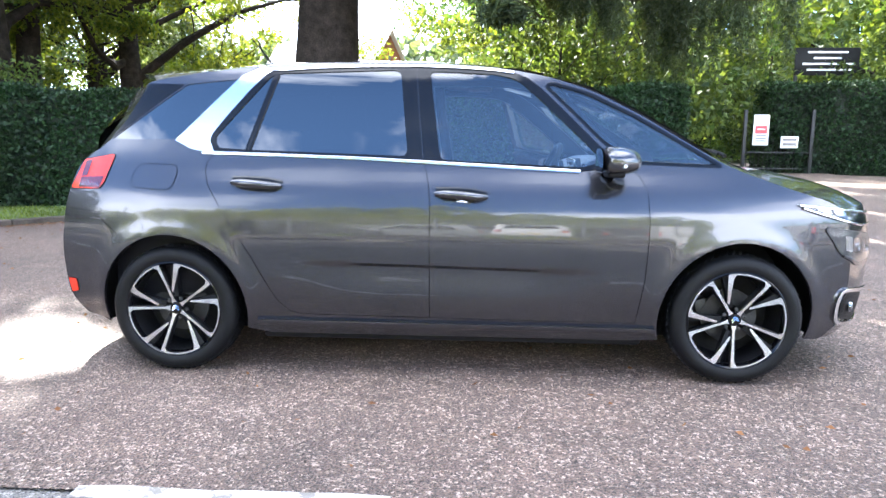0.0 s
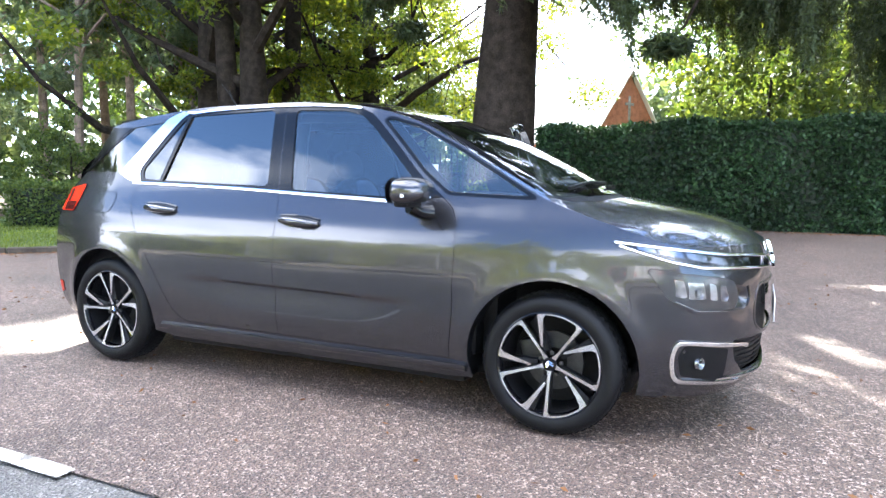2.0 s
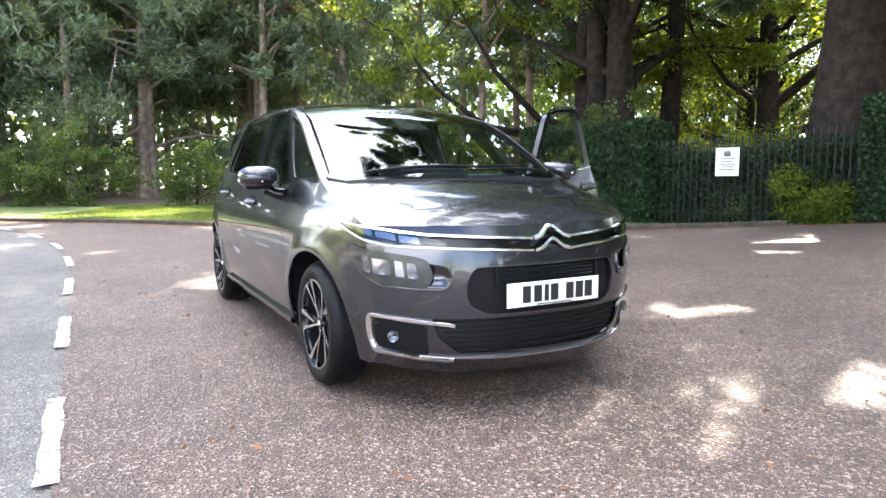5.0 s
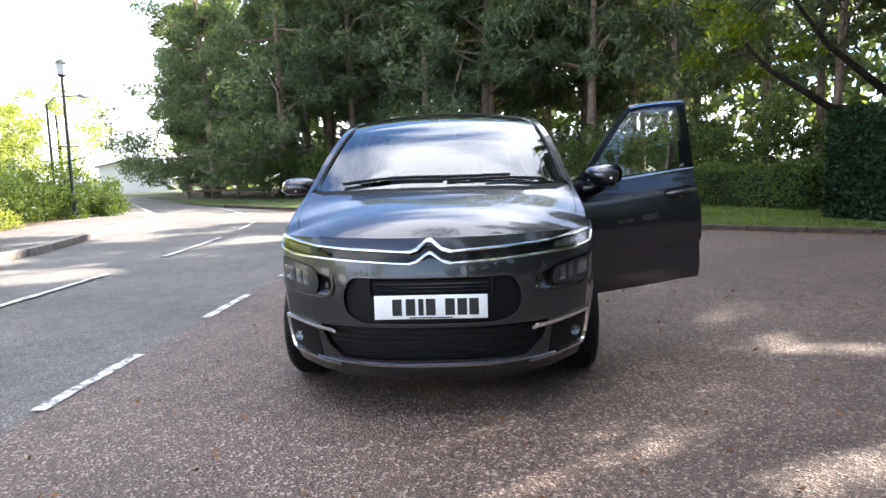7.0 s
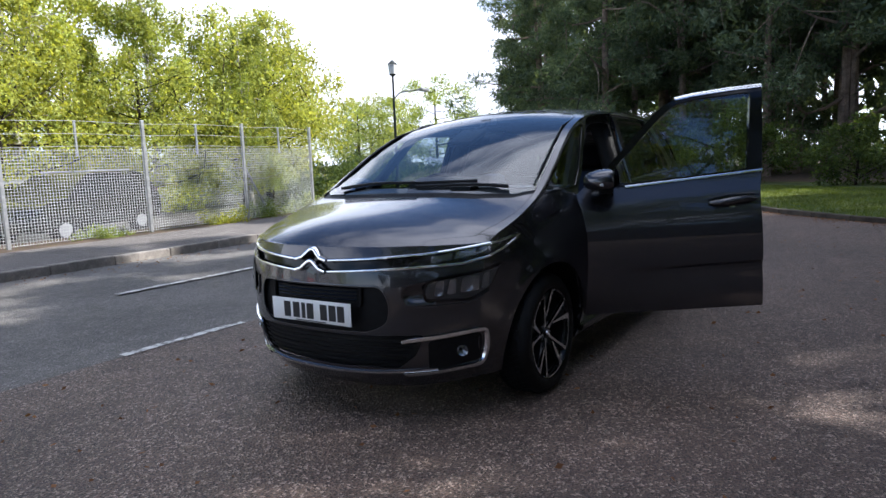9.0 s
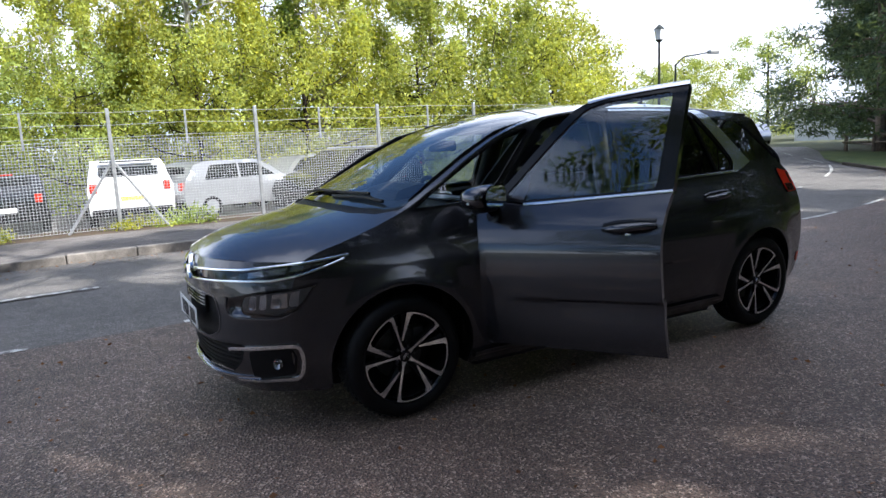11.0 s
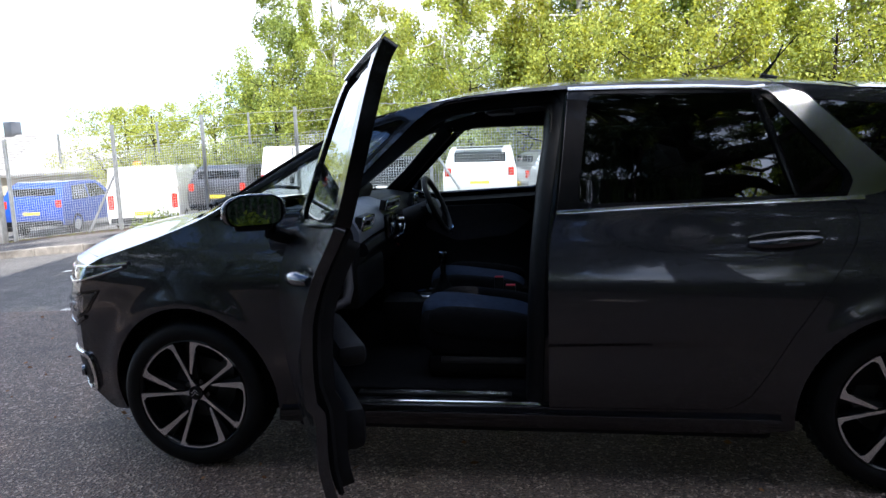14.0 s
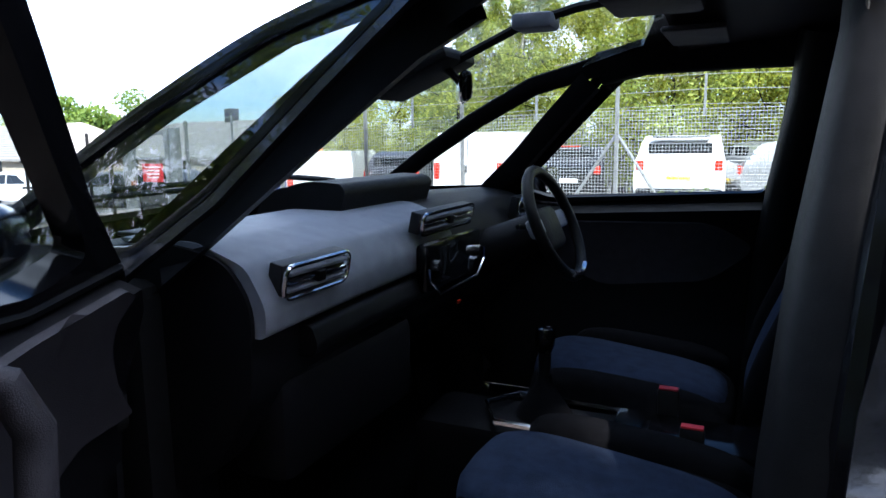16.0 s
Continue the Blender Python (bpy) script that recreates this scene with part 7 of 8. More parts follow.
part("instrument_screen", box((0.868, -0.20, 1.07), (0.874, 0.20, 1.125), 0.004), M_GLOSSBLACK, dash, "dark wide instrument screen")


def vent(yc, zc, w, h, parent, x=0.665, yaw=0.0):
    """An air vent: silver frame with dark slats."""
    m = Matrix.Translation((x, yc, zc)) @ Matrix.Rotation(yaw, 4, "Z") @ Matrix.Rotation(radians(-12), 4, "Y")
    fr = bmesh.new()
    ring = rounded([(-w / 2, -h / 2), (w / 2, -h / 2), (w / 2, h / 2), (-w / 2, h / 2)], min(w, h) * 0.35)
    bm_tube(fr, [m @ Vector((-0.006, a, b)) for a, b in ring + ring[:1]], 0.004, 6, cap=False)
    part("vent_frame", fr, M_SATIN, parent, "silver vent surround")
    part("vent_back", box((0.002, -w / 2, -h / 2), (0.03, w / 2, h / 2), 0.004, m), M_INK, parent, "black vent opening")
    for k in (-0.25, 0.0, 0.25):
        part("vent_slat", box((-0.010, -w / 2 + 0.01, k * h - 0.004), (0.014, w / 2 - 0.01, k * h + 0.004), 0.003, m), M_DASH if k else M_SATIN, parent, "silver edged vent slat")
    part("vent_knob", box((-0.016, -0.012, -0.010), (0.0, 0.012, 0.010), 0.003, m), M_TRIM, parent)


vent(0.590, 0.998, 0.19, 0.058, dash, 0.672)
vent(-0.01, 1.030, 0.31, 0.052, dash, 0.688)
vent(-0.62, 1.0, 0.13, 0.08, dash, 0.68)
part("demister_grille", box((0.93, 0.60, 1.062), (1.02, 0.70, 1.070), 0.003), M_INK, dash, "small black demister grille")
rad = part("radio_panel", box((0.668, -0.195, 0.865), (0.70, 0.155, 0.985), 0.012), M_GLOSSBLACK, dash, "gloss black touchscreen panel")
part("radio_trim", tube([(0.660, 0.16, 0.93), (0.660, 0.155, 0.90), (0.664, 0.09, 0.858), (0.664, -0.15, 0.858), (0.662, -0.20, 0.90), (0.662, -0.20, 0.93)], 0.004, 6), M_SATIN, dash, "silver trim round the touchscreen")
part("radio_screen", box((0.6655, -0.12, 0.885), (0.668, 0.08, 0.97), 0.001), M_CARGLASS, dash, "dark touchscreen")
for y in (-0.135, 0.095):
    part("dial", lathe([(0.013, 0.0), (0.013, 0.014), (0.001, 0.015)], 16, Matrix.Translation((0.668, y * 1.15, 0.93)) @ Matrix.Rotation(radians(-90), 4, "Y")), M_SATIN, dash)
part("warning_button", box((0.664, -0.04, 0.806), (0.668, -0.02, 0.816), 0.001), M_RED, dash, "red warning button")
part("glovebox", box((0.70, 0.16, 0.62), (0.83, 0.66, 0.82), 0.03), M_TRIM, dash, "charcoal glove box lid")

# steering wheel
wm = Matrix.Translation((0.503, -0.37, 1.006)) @ Matrix.Rotation(radians(-66), 4, "Y")
bm = bmesh.new()
ring = [wm @ Vector((0.164 * math.cos(a), 0.176 * math.sin(a), 0)) for a in np.linspace(0, 2 * math.pi, 49)]
bm_tube(bm, ring, 0.0165, 10, cap=False)
bmesh.ops.remove_doubles(bm, verts=bm.verts, dist=0.001)
sw = part("steering_wheel", bm, M_PLASTIC, car, "black leather steering wheel")
part("wheel_hub", box((-0.075, -0.085, -0.045), (0.06, 0.085, -0.005), 0.025, wm), M_TRIM, sw)
for y in (-0.125, 0.125):
    part("wheel_spoke", box((-0.02, min(y * 0.6, y * 1.45), -0.03), (0.035, max(y * 0.6, y * 1.45), -0.008), 0.012, wm), M_DASH, sw)
part("wheel_trim", tube([wm @ Vector((-0.164 * math.cos(a), 0.176 * math.sin(a), 0.010)) for a in np.linspace(-0.45, 0.45, 12)], 0.012, 8), M_SATIN, sw, "silver lower rim trim")
part("column", tube([wm @ Vector((0, 0, -0.03)), wm @ Vector((0, 0, -0.25))], [0.055, 0.07], 12), M_TRIM, sw)
for y in (-0.12, 0.12):
    part("stalk", tube([wm @ Vector((0.02, y * 0.3, -0.07)), wm @ Vector((0.03, y * 1.25, -0.06))], [0.01, 0.007], 6), M_TRIM, sw)

# console and gear lever
con = part("centre_console", box((-0.30, -0.115, 0.31), (0.74, 0.115, 0.565), 0.035), M_TRIM, car, "charcoal centre console")
part("console_trim", tube([(0.24, -0.10, 0.575), (0.52, -0.10, 0.578), (0.58, 0, 0.582), (0.52, 0.10, 0.578), (0.24, 0.10, 0.575)], 0.008, 6), M_SATIN, con, "silver console trim")
part("console_plate", box((0.19, -0.105, 0.562), (0.26, 0.105, 0.580), 0.006), M_SATIN, con, "silver console plate")
part("storage_lid", box((-0.12, -0.09, 0.562), (0.18, 0.09, 0.585), 0.01), M_GLOSSBLACK, con, "gloss black storage lid")
part("gear_gaiter", lathe([(0.07, 0.0), (0.05, 0.03), (0.022, 0.075), (0.018, 0.10)], 16, Matrix.Translation((0.43, -0.01, 0.575))), M_BLACKFAB, con)
part("gear_lever", tube([(0.43, -0.01, 0.66), (0.43, -0.012, 0.74)], [0.014, 0.017], 10), M_PLASTIC, con)
part("gear_knob", lathe([(0.016, 0.0), (0.024, 0.02), (0.027, 0.045), (0.022, 0.062), (0.001, 0.066)], 18, Matrix.Translation((0.43, -0.012, 0.728))), M_GLOSSBLACK, con, "black gear knob")
part("knob_cap", lathe([(0.022, 0.0), (0.018, 0.007), (0.001, 0.009)], 18, Matrix.Translation((0.43, -0.012, 0.787))), M_CHROME, con, "chrome gear knob cap")


def seat(y, x0):
    """A front seat: cushion with sky-tinted panel and bolsters, backrest, head restraint."""
    def pad(c, half, pw=0.6, tilt=0.0, m=None):
        bm = bmesh.new()
        bmesh.ops.create_uvsphere(bm, u_segments=24, v_segments=14, radius=1)
        for v in bm.verts:
            v.co = Vector([math.copysign(abs(q) ** pw, q) * h for q, h in zip(v.co, half)])
        bmesh.ops.transform(bm, matrix=(m or Matrix()) @ Matrix.Translation(c) @ Matrix.Rotation(tilt, 4, "Y"), verts=bm.verts)
        return bm
    base = part("front_seat", pad((x0, y, 0.50), (0.275, 0.245, 0.105), 0.45, radians(-6)), M_BLACKFAB, car, "black fabric front seat")
    part("cushion_panel", pad((x0 + 0.01, y, 0.558), (0.265, 0.165, 0.07), 0.5, radians(-7)), M_FABRIC, base, "fabric cushion panel tinted blue for sky light")
    for k in (-1, 1):
        part("bolster", pad((x0 - 0.02, y + k * 0.215, 0.565), (0.24, 0.05, 0.07), 0.6, radians(-5)), M_BLACKFAB, base)
    back = Matrix.Translation((x0 - 0.36, y, 0.53)) @ Matrix.Rotation(radians(-22), 4, "Y")
    part("backrest", pad((0, 0, 0.32), (0.085, 0.245, 0.34), 0.5, 0, back), M_BLACKFAB, base, "black fabric backrest")
    part("back_panel", pad((0.05, 0, 0.32), (0.055, 0.15, 0.31), 0.55, 0, back), M_FABRIC, base, "fabric back panel tinted blue for sky light")
    for k in (-1, 1):
        part("back_bolster", pad((0.05, k * 0.205, 0.30), (0.07, 0.05, 0.27), 0.6, 0, back), M_BLACKFAB, base)
    part("head_restraint", pad((0.0, 0, 0.77), (0.055, 0.135, 0.095), 0.55, 0, back), M_BLACKFAB, base)
    part("seat_frame", box((x0 - 0.25, y - 0.22, 0.325), (x0 + 0.22, y + 0.22, 0.43), 0.03), M_PLASTIC, base, "black seat base")
    part("seat_rail", box((x0 - 0.28, y + 0.235 if y > 0 else y - 0.25, 0.40), (x0 + 0.16, y + 0.25 if y > 0 else y - 0.235, 0.43), 0.006), M_DARKMETAL, base)
    k = -1 if y > 0 else 1
    part("buckle", box((x0 - 0.15, y + k * 0.262 - 0.012, 0.56), (x0 - 0.10, y + k * 0.262 + 0.012, 0.64), 0.005), M_PLASTIC, base)
    part("buckle_button", box((x0 - 0.148, y + k * 0.262 - 0.010, 0.640), (x0 - 0.102, y + k * 0.262 + 0.010, 0.646), 0.002), M_SIGNRED, base, "red buckle button")
    return base


seat(0.37, 0.20)
seat(-0.37, 0.27)
rs = part("rear_bench", box((-0.95, -0.66, 0.36), (-0.50, 0.66, 0.58), 0.06, None, 3), M_BLACKFAB, car, "dark fabric rear bench")
part("bench_back", box((-1.05, -0.66, 0.50), (-0.90, 0.66, 1.08), 0.06, None, 3), M_BLACKFAB, rs)
for y in (-0.42, 0, 0.42):
    part("head_restraint", box((-1.05, y - 0.11, 1.10), (-0.96, y + 0.11, 1.25), 0.04, None, 3), M_BLACKFAB, rs)
# visors, rear-view mirror, roof console
part("interior_mirror", box((-0.015, -0.105, -0.034), (0.015, 0.105, 0.034), 0.013, Matrix.Translation((0.640, -0.01, 1.372)) @ Matrix.Rotation(radians(26), 4, "Z")), M_GLOSSBLACK, car, "interior rear-view mirror")
part("sensor_cover", box((-0.12, -0.095, -0.024), (0.12, 0.095, 0.010), 0.014, Matrix.Translation((0.755, 0.0, 1.412)) @ Matrix.Rotation(radians(22), 4, "Y")), M_TRIM, car, "charcoal cover behind the mirror")
part("visor_rail", tube([(0.66, 0, 1.435), (0.50, 0, 1.502), (0.36, 0, 1.535), (0.24, 0, 1.548)], 0.011, 8), M_PLASTIC, car, "dark rail under the panoramic screen")
part("visor_clip", box((0.41, -0.04, 1.492), (0.505, 0.04, 1.528), 0.010), M_DASH, car, "grey clip on the visor rail")
part("mirror_stem", tube([(0.63, 0, 1.37), (0.68, 0, 1.42), (0.70, 0, 1.445)], 0.010, 8), M_PLASTIC, car)
for y in (-0.36, 0.36):
    part("sun_visor", box((0.06, y - 0.14, 1.500), (0.21, y + 0.14, 1.514), 0.006), M_CARD, car, "dark grey sun visor")
part("roof_console", box((0.10, -0.11, 1.520), (0.30, 0.11, 1.552), 0.014), M_CARD, car, "dark grey roof console")


# ---------------------------------------------------------------- wire fence along the yard
def fence_y(x):
    return float(np.interp(x, [-14, -8, -5.5, 0, 3, 13], [-11.9, -10.2, -9.75, -9.6, -9.6, -9.5]))


def wire_fence():
    holder = tagged(new("wire_fence"), "tall galvanised mesh fence with barbed strands", "fence")
    posts = [-8.4, -5.75, -3.25, -0.62, 1.98, 4.65, 6.6, 8.55, 11.0]
    bm = box((-0.03, -0.03, -0.2), (0.03, 0.03, 2.16), 0.006)
    me = bpy.data.meshes.new("post")
    bm.to_mesh(me)
    bm.free()
    me.materials.append(M_GALV)
    for x in posts:
        o = new("post", me)
        o.parent = holder
        o.matrix_basis = Matrix.Translation((x, fence_y(x), float(ground_z(x, -9.6)) + 0.1))
    mb = box((-0.018, -0.018, 1.5), (0.018, 0.018, 2.12), 0.003)
    me2 = bpy.data.meshes.new("wire_holder")
    mb.to_mesh(me2)
    mb.free()
    me2.materials.append(M_GALV)
    for a, b in zip(posts, posts[1:]):
        x = (a + b) / 2
        o = new("wire_holder", me2)
        o.parent = holder
        o.matrix_basis = Matrix.Translation((x, fence_y(x) - 0.02, float(ground_z(x, -9.6)) + 0.1))
    for x, k in ((1.98, -0.85), (1.98, 0.85), (8.55, 0.75), (-5.75, -0.9)):
        z = float(ground_z(x, -9.6)) + 0.1
        part("brace", tube([(x, fence_y(x) - 0.03, z + 1.25), (x + k, fence_y(x + k) - 0.03, z - 0.05)], 0.025, 8), M_GALV, holder)
    # strands and mesh
    xs = np.linspace(-8.4, 11.0, 80)
    for h in (1.66, 1.88, 2.10):
        pts = [(x, fence_y(x), float(ground_z(x, -9.6)) + 0.1 + h + 0.012 * math.sin(x * 2.4)) for x in xs]
        part("barbed_strand", tube(pts, 0.0045, 4), M_WIRE, holder)
    r = 0.0038
    verts, faces = [], []

    def wire(a, b):
        k = len(verts)
        for p in (a, b):
            for dx, dy, dz in (WV if abs(a[0] - b[0]) < 0.01 else WH):
                verts.append((p[0] + dx, p[1] + dy, p[2] + dz))
        for i in range(3):
            j = (i + 1) % 3
            faces.append((k + i, k + j, k + 3 + j, k + 3 + i))
    WV = [(r, 0, 0), (-r / 2, r, 0), (-r / 2, -r, 0)]
    WH = [(0, 0, r), (0, r, -r / 2), (0, -r, -r / 2)]
    pitch = 0.052
    n = int((11.0 + 8.4) / pitch)
    cols = [-8.4 + pitch * i for i in range(n + 1)]
    for x in cols:
        z = float(ground_z(x, -9.6)) + 0.1
        wire((x, fence_y(x), z + 0.04), (x, fence_y(x), z + 1.62))
    gx = np.linspace(-8.4, 11.0, 40)
    for j in range(int(1.58 / pitch) + 1):
        for a, b in zip(gx, gx[1:]):
            wire((a, fence_y(a), float(ground_z(a, -9.6)) + 0.14 + j * pitch), (b, fence_y(b), float(ground_z(b, -9.6)) + 0.14 + j * pitch))
    me3 = mesh_np("wire_mesh", np.array(verts), np.array(faces), M_WIRE)
    o = new("wire_mesh", me3)
    o.parent = holder
    tagged(o, "square welded wire mesh", kind="stuff")


wire_fence()


def yard_gate():
    """Steel gate in the fence: two heavy posts, framed leaf, spiked leaf standing beside it, red notice."""
    g = tagged(new("yard_gate"), "grey steel yard gate with a red notice", "gate")
    z = float(ground_z(12.2, -9.5)) - 0.05
    for x, w in ((12.75, 0.13), (11.35, 0.09), (11.55, 0.05)):
        part("gate_post", box((x - w, -9.62, z - 0.2), (x + w, -9.46, z + 2.28), 0.01), M_GALV, g)
    part("gate_rail", box((11.4, -9.57, z + 2.14), (12.7, -9.51, z + 2.22), 0.006), M_GALV, g)
    part("gate_rail", box((11.4, -9.57, z + 1.60), (12.7, -9.51, z + 1.65), 0.006), M_GALV, g)
    part("gate_rail", box((11.4, -9.57, z + 0.12), (12.7, -9.51, z + 0.18), 0.006), M_GALV, g)
    part("lock_box", box((12.52, -9.50, z + 0.98), (12.64, -9.42, z + 1.14), 0.01), M_BRICK, g, "rusty lock box")
    n = part("red_notice", box((11.68, -9.47, z + 1.12), (12.28, -9.455, z + 1.52), 0.004), M_SIGNRED, g, "red notice with white lines")
    for k in range(4):
        part("notice_line", box((11.74 + 0.02 * k, -9.456, z + 1.43 - 0.075 * k), (12.22 - 0.03 * k, -9.452, z + 1.46 - 0.075 * k)), M_SIGNWHITE, n, shade=0)
    for i in range(5):
        x = 13.15 + 0.55 * i
        zz = float(ground_z(x, -9.5)) + 0.1
        part("gate_bar", box((x - 0.025, -9.40 + 0.12 * i, zz), (x + 0.025, -9.34 + 0.12 * i, zz + 2.1), 0.006), M_IRON, g)
    for h in (0.35, 1.05, 1.65):
        part("gate_bar", tube([(12.9, -9.42, z + h), (15.5, -8.86, z - 0.08 + h)], 0.03, 6), M_IRON, g)


yard_gate()


# ---------------------------------------------------------------- parked vehicles
def vehicle(name, label, prof, width, shoulder, lean, paint, glass_side, wheels_x, wr, rear, at, turn, cat="car"):
    """A parked vehicle from its side profile: body, side windows, rear or front face fittings, wheels."""
    v = thing(name, label, cat, at=Matrix.Translation(at) @ Matrix.Rotation(turn, 4, "Z"))
    prof = rounded(prof, 0.10, 4)

    def half(z):
        return width / 2 - lean * max(0.0, z - shoulder) - 0.10 * max(0.0, 0.45 - z)
    vv, ff = fill2d(prof, (), 0.16, 0.08)
    bm = bmesh.new()
    for s in (-1, 1):
        vs = [bm.verts.new((x, s * half(z), z)) for x, z in vv]
        for f in ff:
            bm.faces.new([vs[i] for i in (f if s < 0 else f[::-1])])
    ring = dense(prof, 0.08)
    rows = []
    for k in np.linspace(-1, 1, 7):
        ins = 0.05 * abs(k) ** 6
        cx, cz = np.mean([p[0] for p in ring]), np.mean([p[1] for p in ring])
        rows.append([bm.verts.new((x, k * half(z), z)) for x, z in ring])
    n = len(ring)
    for a, b in zip(rows, rows[1:]):
        for i in range(n):
            bm.faces.new((a[i], a[(i + 1) % n], b[(i + 1) % n], b[i]))
    bmesh.ops.remove_doubles(bm, verts=bm.verts, dist=0.004)
    bmesh.ops.recalc_face_normals(bm, faces=bm.faces)
    part("body", bm, paint, v, shade=35)
    for gp in glass_side:
        gv, gf = fill2d(rounded(gp, 0.05), (), 0.2, 0.08)
        for s in (-1, 1):
            me = mesh_of("side_window", [(x, s * (half(z) + 0.006), z) for x, z in gv], gf if s < 0 else gf[:, ::-1], M_CARGLASS)
            part("side_window", me, None, v)
    for x in wheels_x:
        for s in (-1, 1):
            m = Matrix.Translation((x, s * (width / 2 - 0.10), wr)) @ Matrix.Rotation(radians(-90 * s), 4, "X")
            part("wheel", lathe([(0.001, 0.07), (wr * 0.62, 0.085), (wr * 0.66, 0.10), (wr * 0.9, 0.105), (wr, 0.06), (wr, -0.09), (wr * 0.6, -0.10)], 28, m), M_RUBBER, v, "black tyre")
            part("wheel_disc", lathe([(0.001, 0.098), (wr * 0.2, 0.10), (wr * 0.58, 0.094), (wr * 0.62, 0.08)], 24, m), M_CARSILVER, v, "silver wheel")
    for nm, x0, y, z, dx, w, h, mat, lb in rear:
        part(nm, box((min(x0, x0 + dx), y - w / 2, z - h / 2), (max(x0, x0 + dx), y + w / 2, z + h / 2), min(w, h, abs(dx)) * 0.3), mat, v, lb)
    return v


def tail(xr, w, lamp_y, lamp_z, lamp_h, plate_z, plate_mat, screen):
    """Lamps, plate and rear screen on a tail at x = xr (the vehicle faces +x)."""
    out = []
    for s in (-1, 1):
        out.append(("tail_lamp", xr + 0.04, s * lamp_y, lamp_z, -0.06, 0.16, lamp_h, M_RED, "red tail lamp"))
    out.append(("number_plate", xr + 0.02, 0, plate_z, -0.05, 0.52, 0.11, plate_mat, "plate"))
    if screen:
        out.append(("rear_window", xr + screen[3], 0, screen[0], -0.05, screen[1], screen[2], M_CARGLASS, "dark rear window"))
    out.append(("rear_bumper", xr + 0.04, 0, 0.42, -0.08, w * 0.94, 0.16, M_PLASTIC, "dark bumper"))
    return out


VAN = [(-2.4, 0.30), (-2.46, 0.6), (-2.42, 1.2), (-2.30, 1.93), (0.9, 1.95), (1.35, 1.75), (1.85, 1.18), (2.45, 1.0), (2.55, 0.5), (2.45, 0.28)]
SUV = [(-2.15, 0.35), (-2.22, 0.7), (-2.15, 1.05), (-1.80, 1.52), (-1.4, 1.64), (0.3, 1.62), (0.75, 1.40), (1.15, 1.06), (2.0, 0.92), (2.2, 0.6), (2.1, 0.3)]
HATCH = [(-1.95, 0.35), (-2.02, 0.7), (-1.95, 1.0), (-1.62, 1.42), (-1.2, 1.50), (0.2, 1.49), (0.7, 1.25), (1.05, 1.0), (1.85, 0.85), (2.05, 0.55), (1.95, 0.28)]
SUVG = [[(-1.55, 1.08), (-1.35, 1.50), (-0.5, 1.53), (-0.5, 1.08)], [(-0.42, 1.08), (-0.42, 1.53), (0.3, 1.50), (0.85, 1.10)]]
HATG = [[(-1.4, 1.02), (-1.2, 1.38), (-0.4, 1.41), (-0.4, 1.02)], [(-0.34, 1.02), (-0.34, 1.41), (0.2, 1.38), (0.75, 1.04)]]
VANG = [[(0.4, 1.2), (0.4, 1.75), (1.0, 1.75), (1.6, 1.22)]]
S90 = radians(-90)


def gz(x, y):
    return float(ground_z(x, y)) + 0.06


vehicle("van", "white panel van parked tail to the fence", VAN, 1.92, 1.1, 0.10, M_VANWHITE, VANG, (-1.45, 1.5), 0.33, tail(-2.44, 1.92, 0.86, 0.95, 0.42, 0.72, M_WHITE, None) + [("door_gap", -2.40, 0, 1.2, -0.035, 0.012, 1.4, M_INK, ""), ("door_handle", -2.44, 0.06, 1.0, -0.05, 0.10, 0.2, M_INK, "")],
        (6.55, -16.9, gz(6.5, -16)), S90, "van")
vehicle("hatchback", "black hatchback parked tail to the fence", HATCH, 1.78, 0.95, 0.22, M_CARBLACK, HATG, (-1.25, 1.3), 0.31, tail(-2.0, 1.78, 0.72, 0.88, 0.2, 0.62, M_WHITE, (1.22, 1.2, 0.3, 0.24)) + [("brake_light", -1.66, 0, 1.44, -0.03, 0.5, 0.03, M_RED, "high brake lamp")],
        (4.05, -16.7, gz(4, -16)), S90)
vehicle("estate_car", "white estate car with dark rear window", SUV, 1.86, 1.0, 0.24, M_VANWHITE, SUVG, (-1.35, 1.35), 0.34, tail(-2.18, 1.86, 0.80, 1.0, 0.22, 0.72, M_YELLOW, (1.3, 1.3, 0.34, 0.22)) + [("roof_spoiler", -1.75, 0, 1.60, -0.2, 1.2, 0.04, M_CARBLACK, "black roof spoiler")],
        (1.40, -15.9, gz(1.4, -15)), S90)
vehicle("estate_car", "black estate car standing broadside behind the fence", SUV, 1.86, 1.0, 0.24, M_CARBLACK, SUVG, (-1.35, 1.35), 0.34, tail(-2.18, 1.86, 0.80, 1.0, 0.22, 0.72, M_YELLOW, (1.3, 1.3, 0.34, 0.22)) + [("roof_rail", -1.35, sy * 0.66, 1.665, 1.6, 0.04, 0.05, M_CARSILVER, "silver roof rail") for sy in (-1, 1)],
        (-4.6, -14.95, gz(-5, -14)), radians(20))
vehicle("hatchback", "silver hatchback parked behind the fence", HATCH, 1.78, 0.95, 0.22, M_CARSILVER, HATG, (-1.25, 1.3), 0.31, tail(-2.0, 1.78, 0.72, 0.88, 0.2, 0.62, M_YELLOW, (1.22, 1.2, 0.3, 0.24)), (-1.4, -15.6, gz(-1.4, -15)), radians(200))
vehicle("hatchback", "silver grey hatchback beside the black estate", HATCH, 1.78, 0.95, 0.22, M_CARSILVER, HATG, (-1.25, 1.3), 0.31, tail(-2.0, 1.78, 0.72, 0.88, 0.2, 0.62, M_YELLOW, (1.22, 1.2, 0.3, 0.24)), (-3.4, -17.4, gz(-3.4, -17)), radians(35))
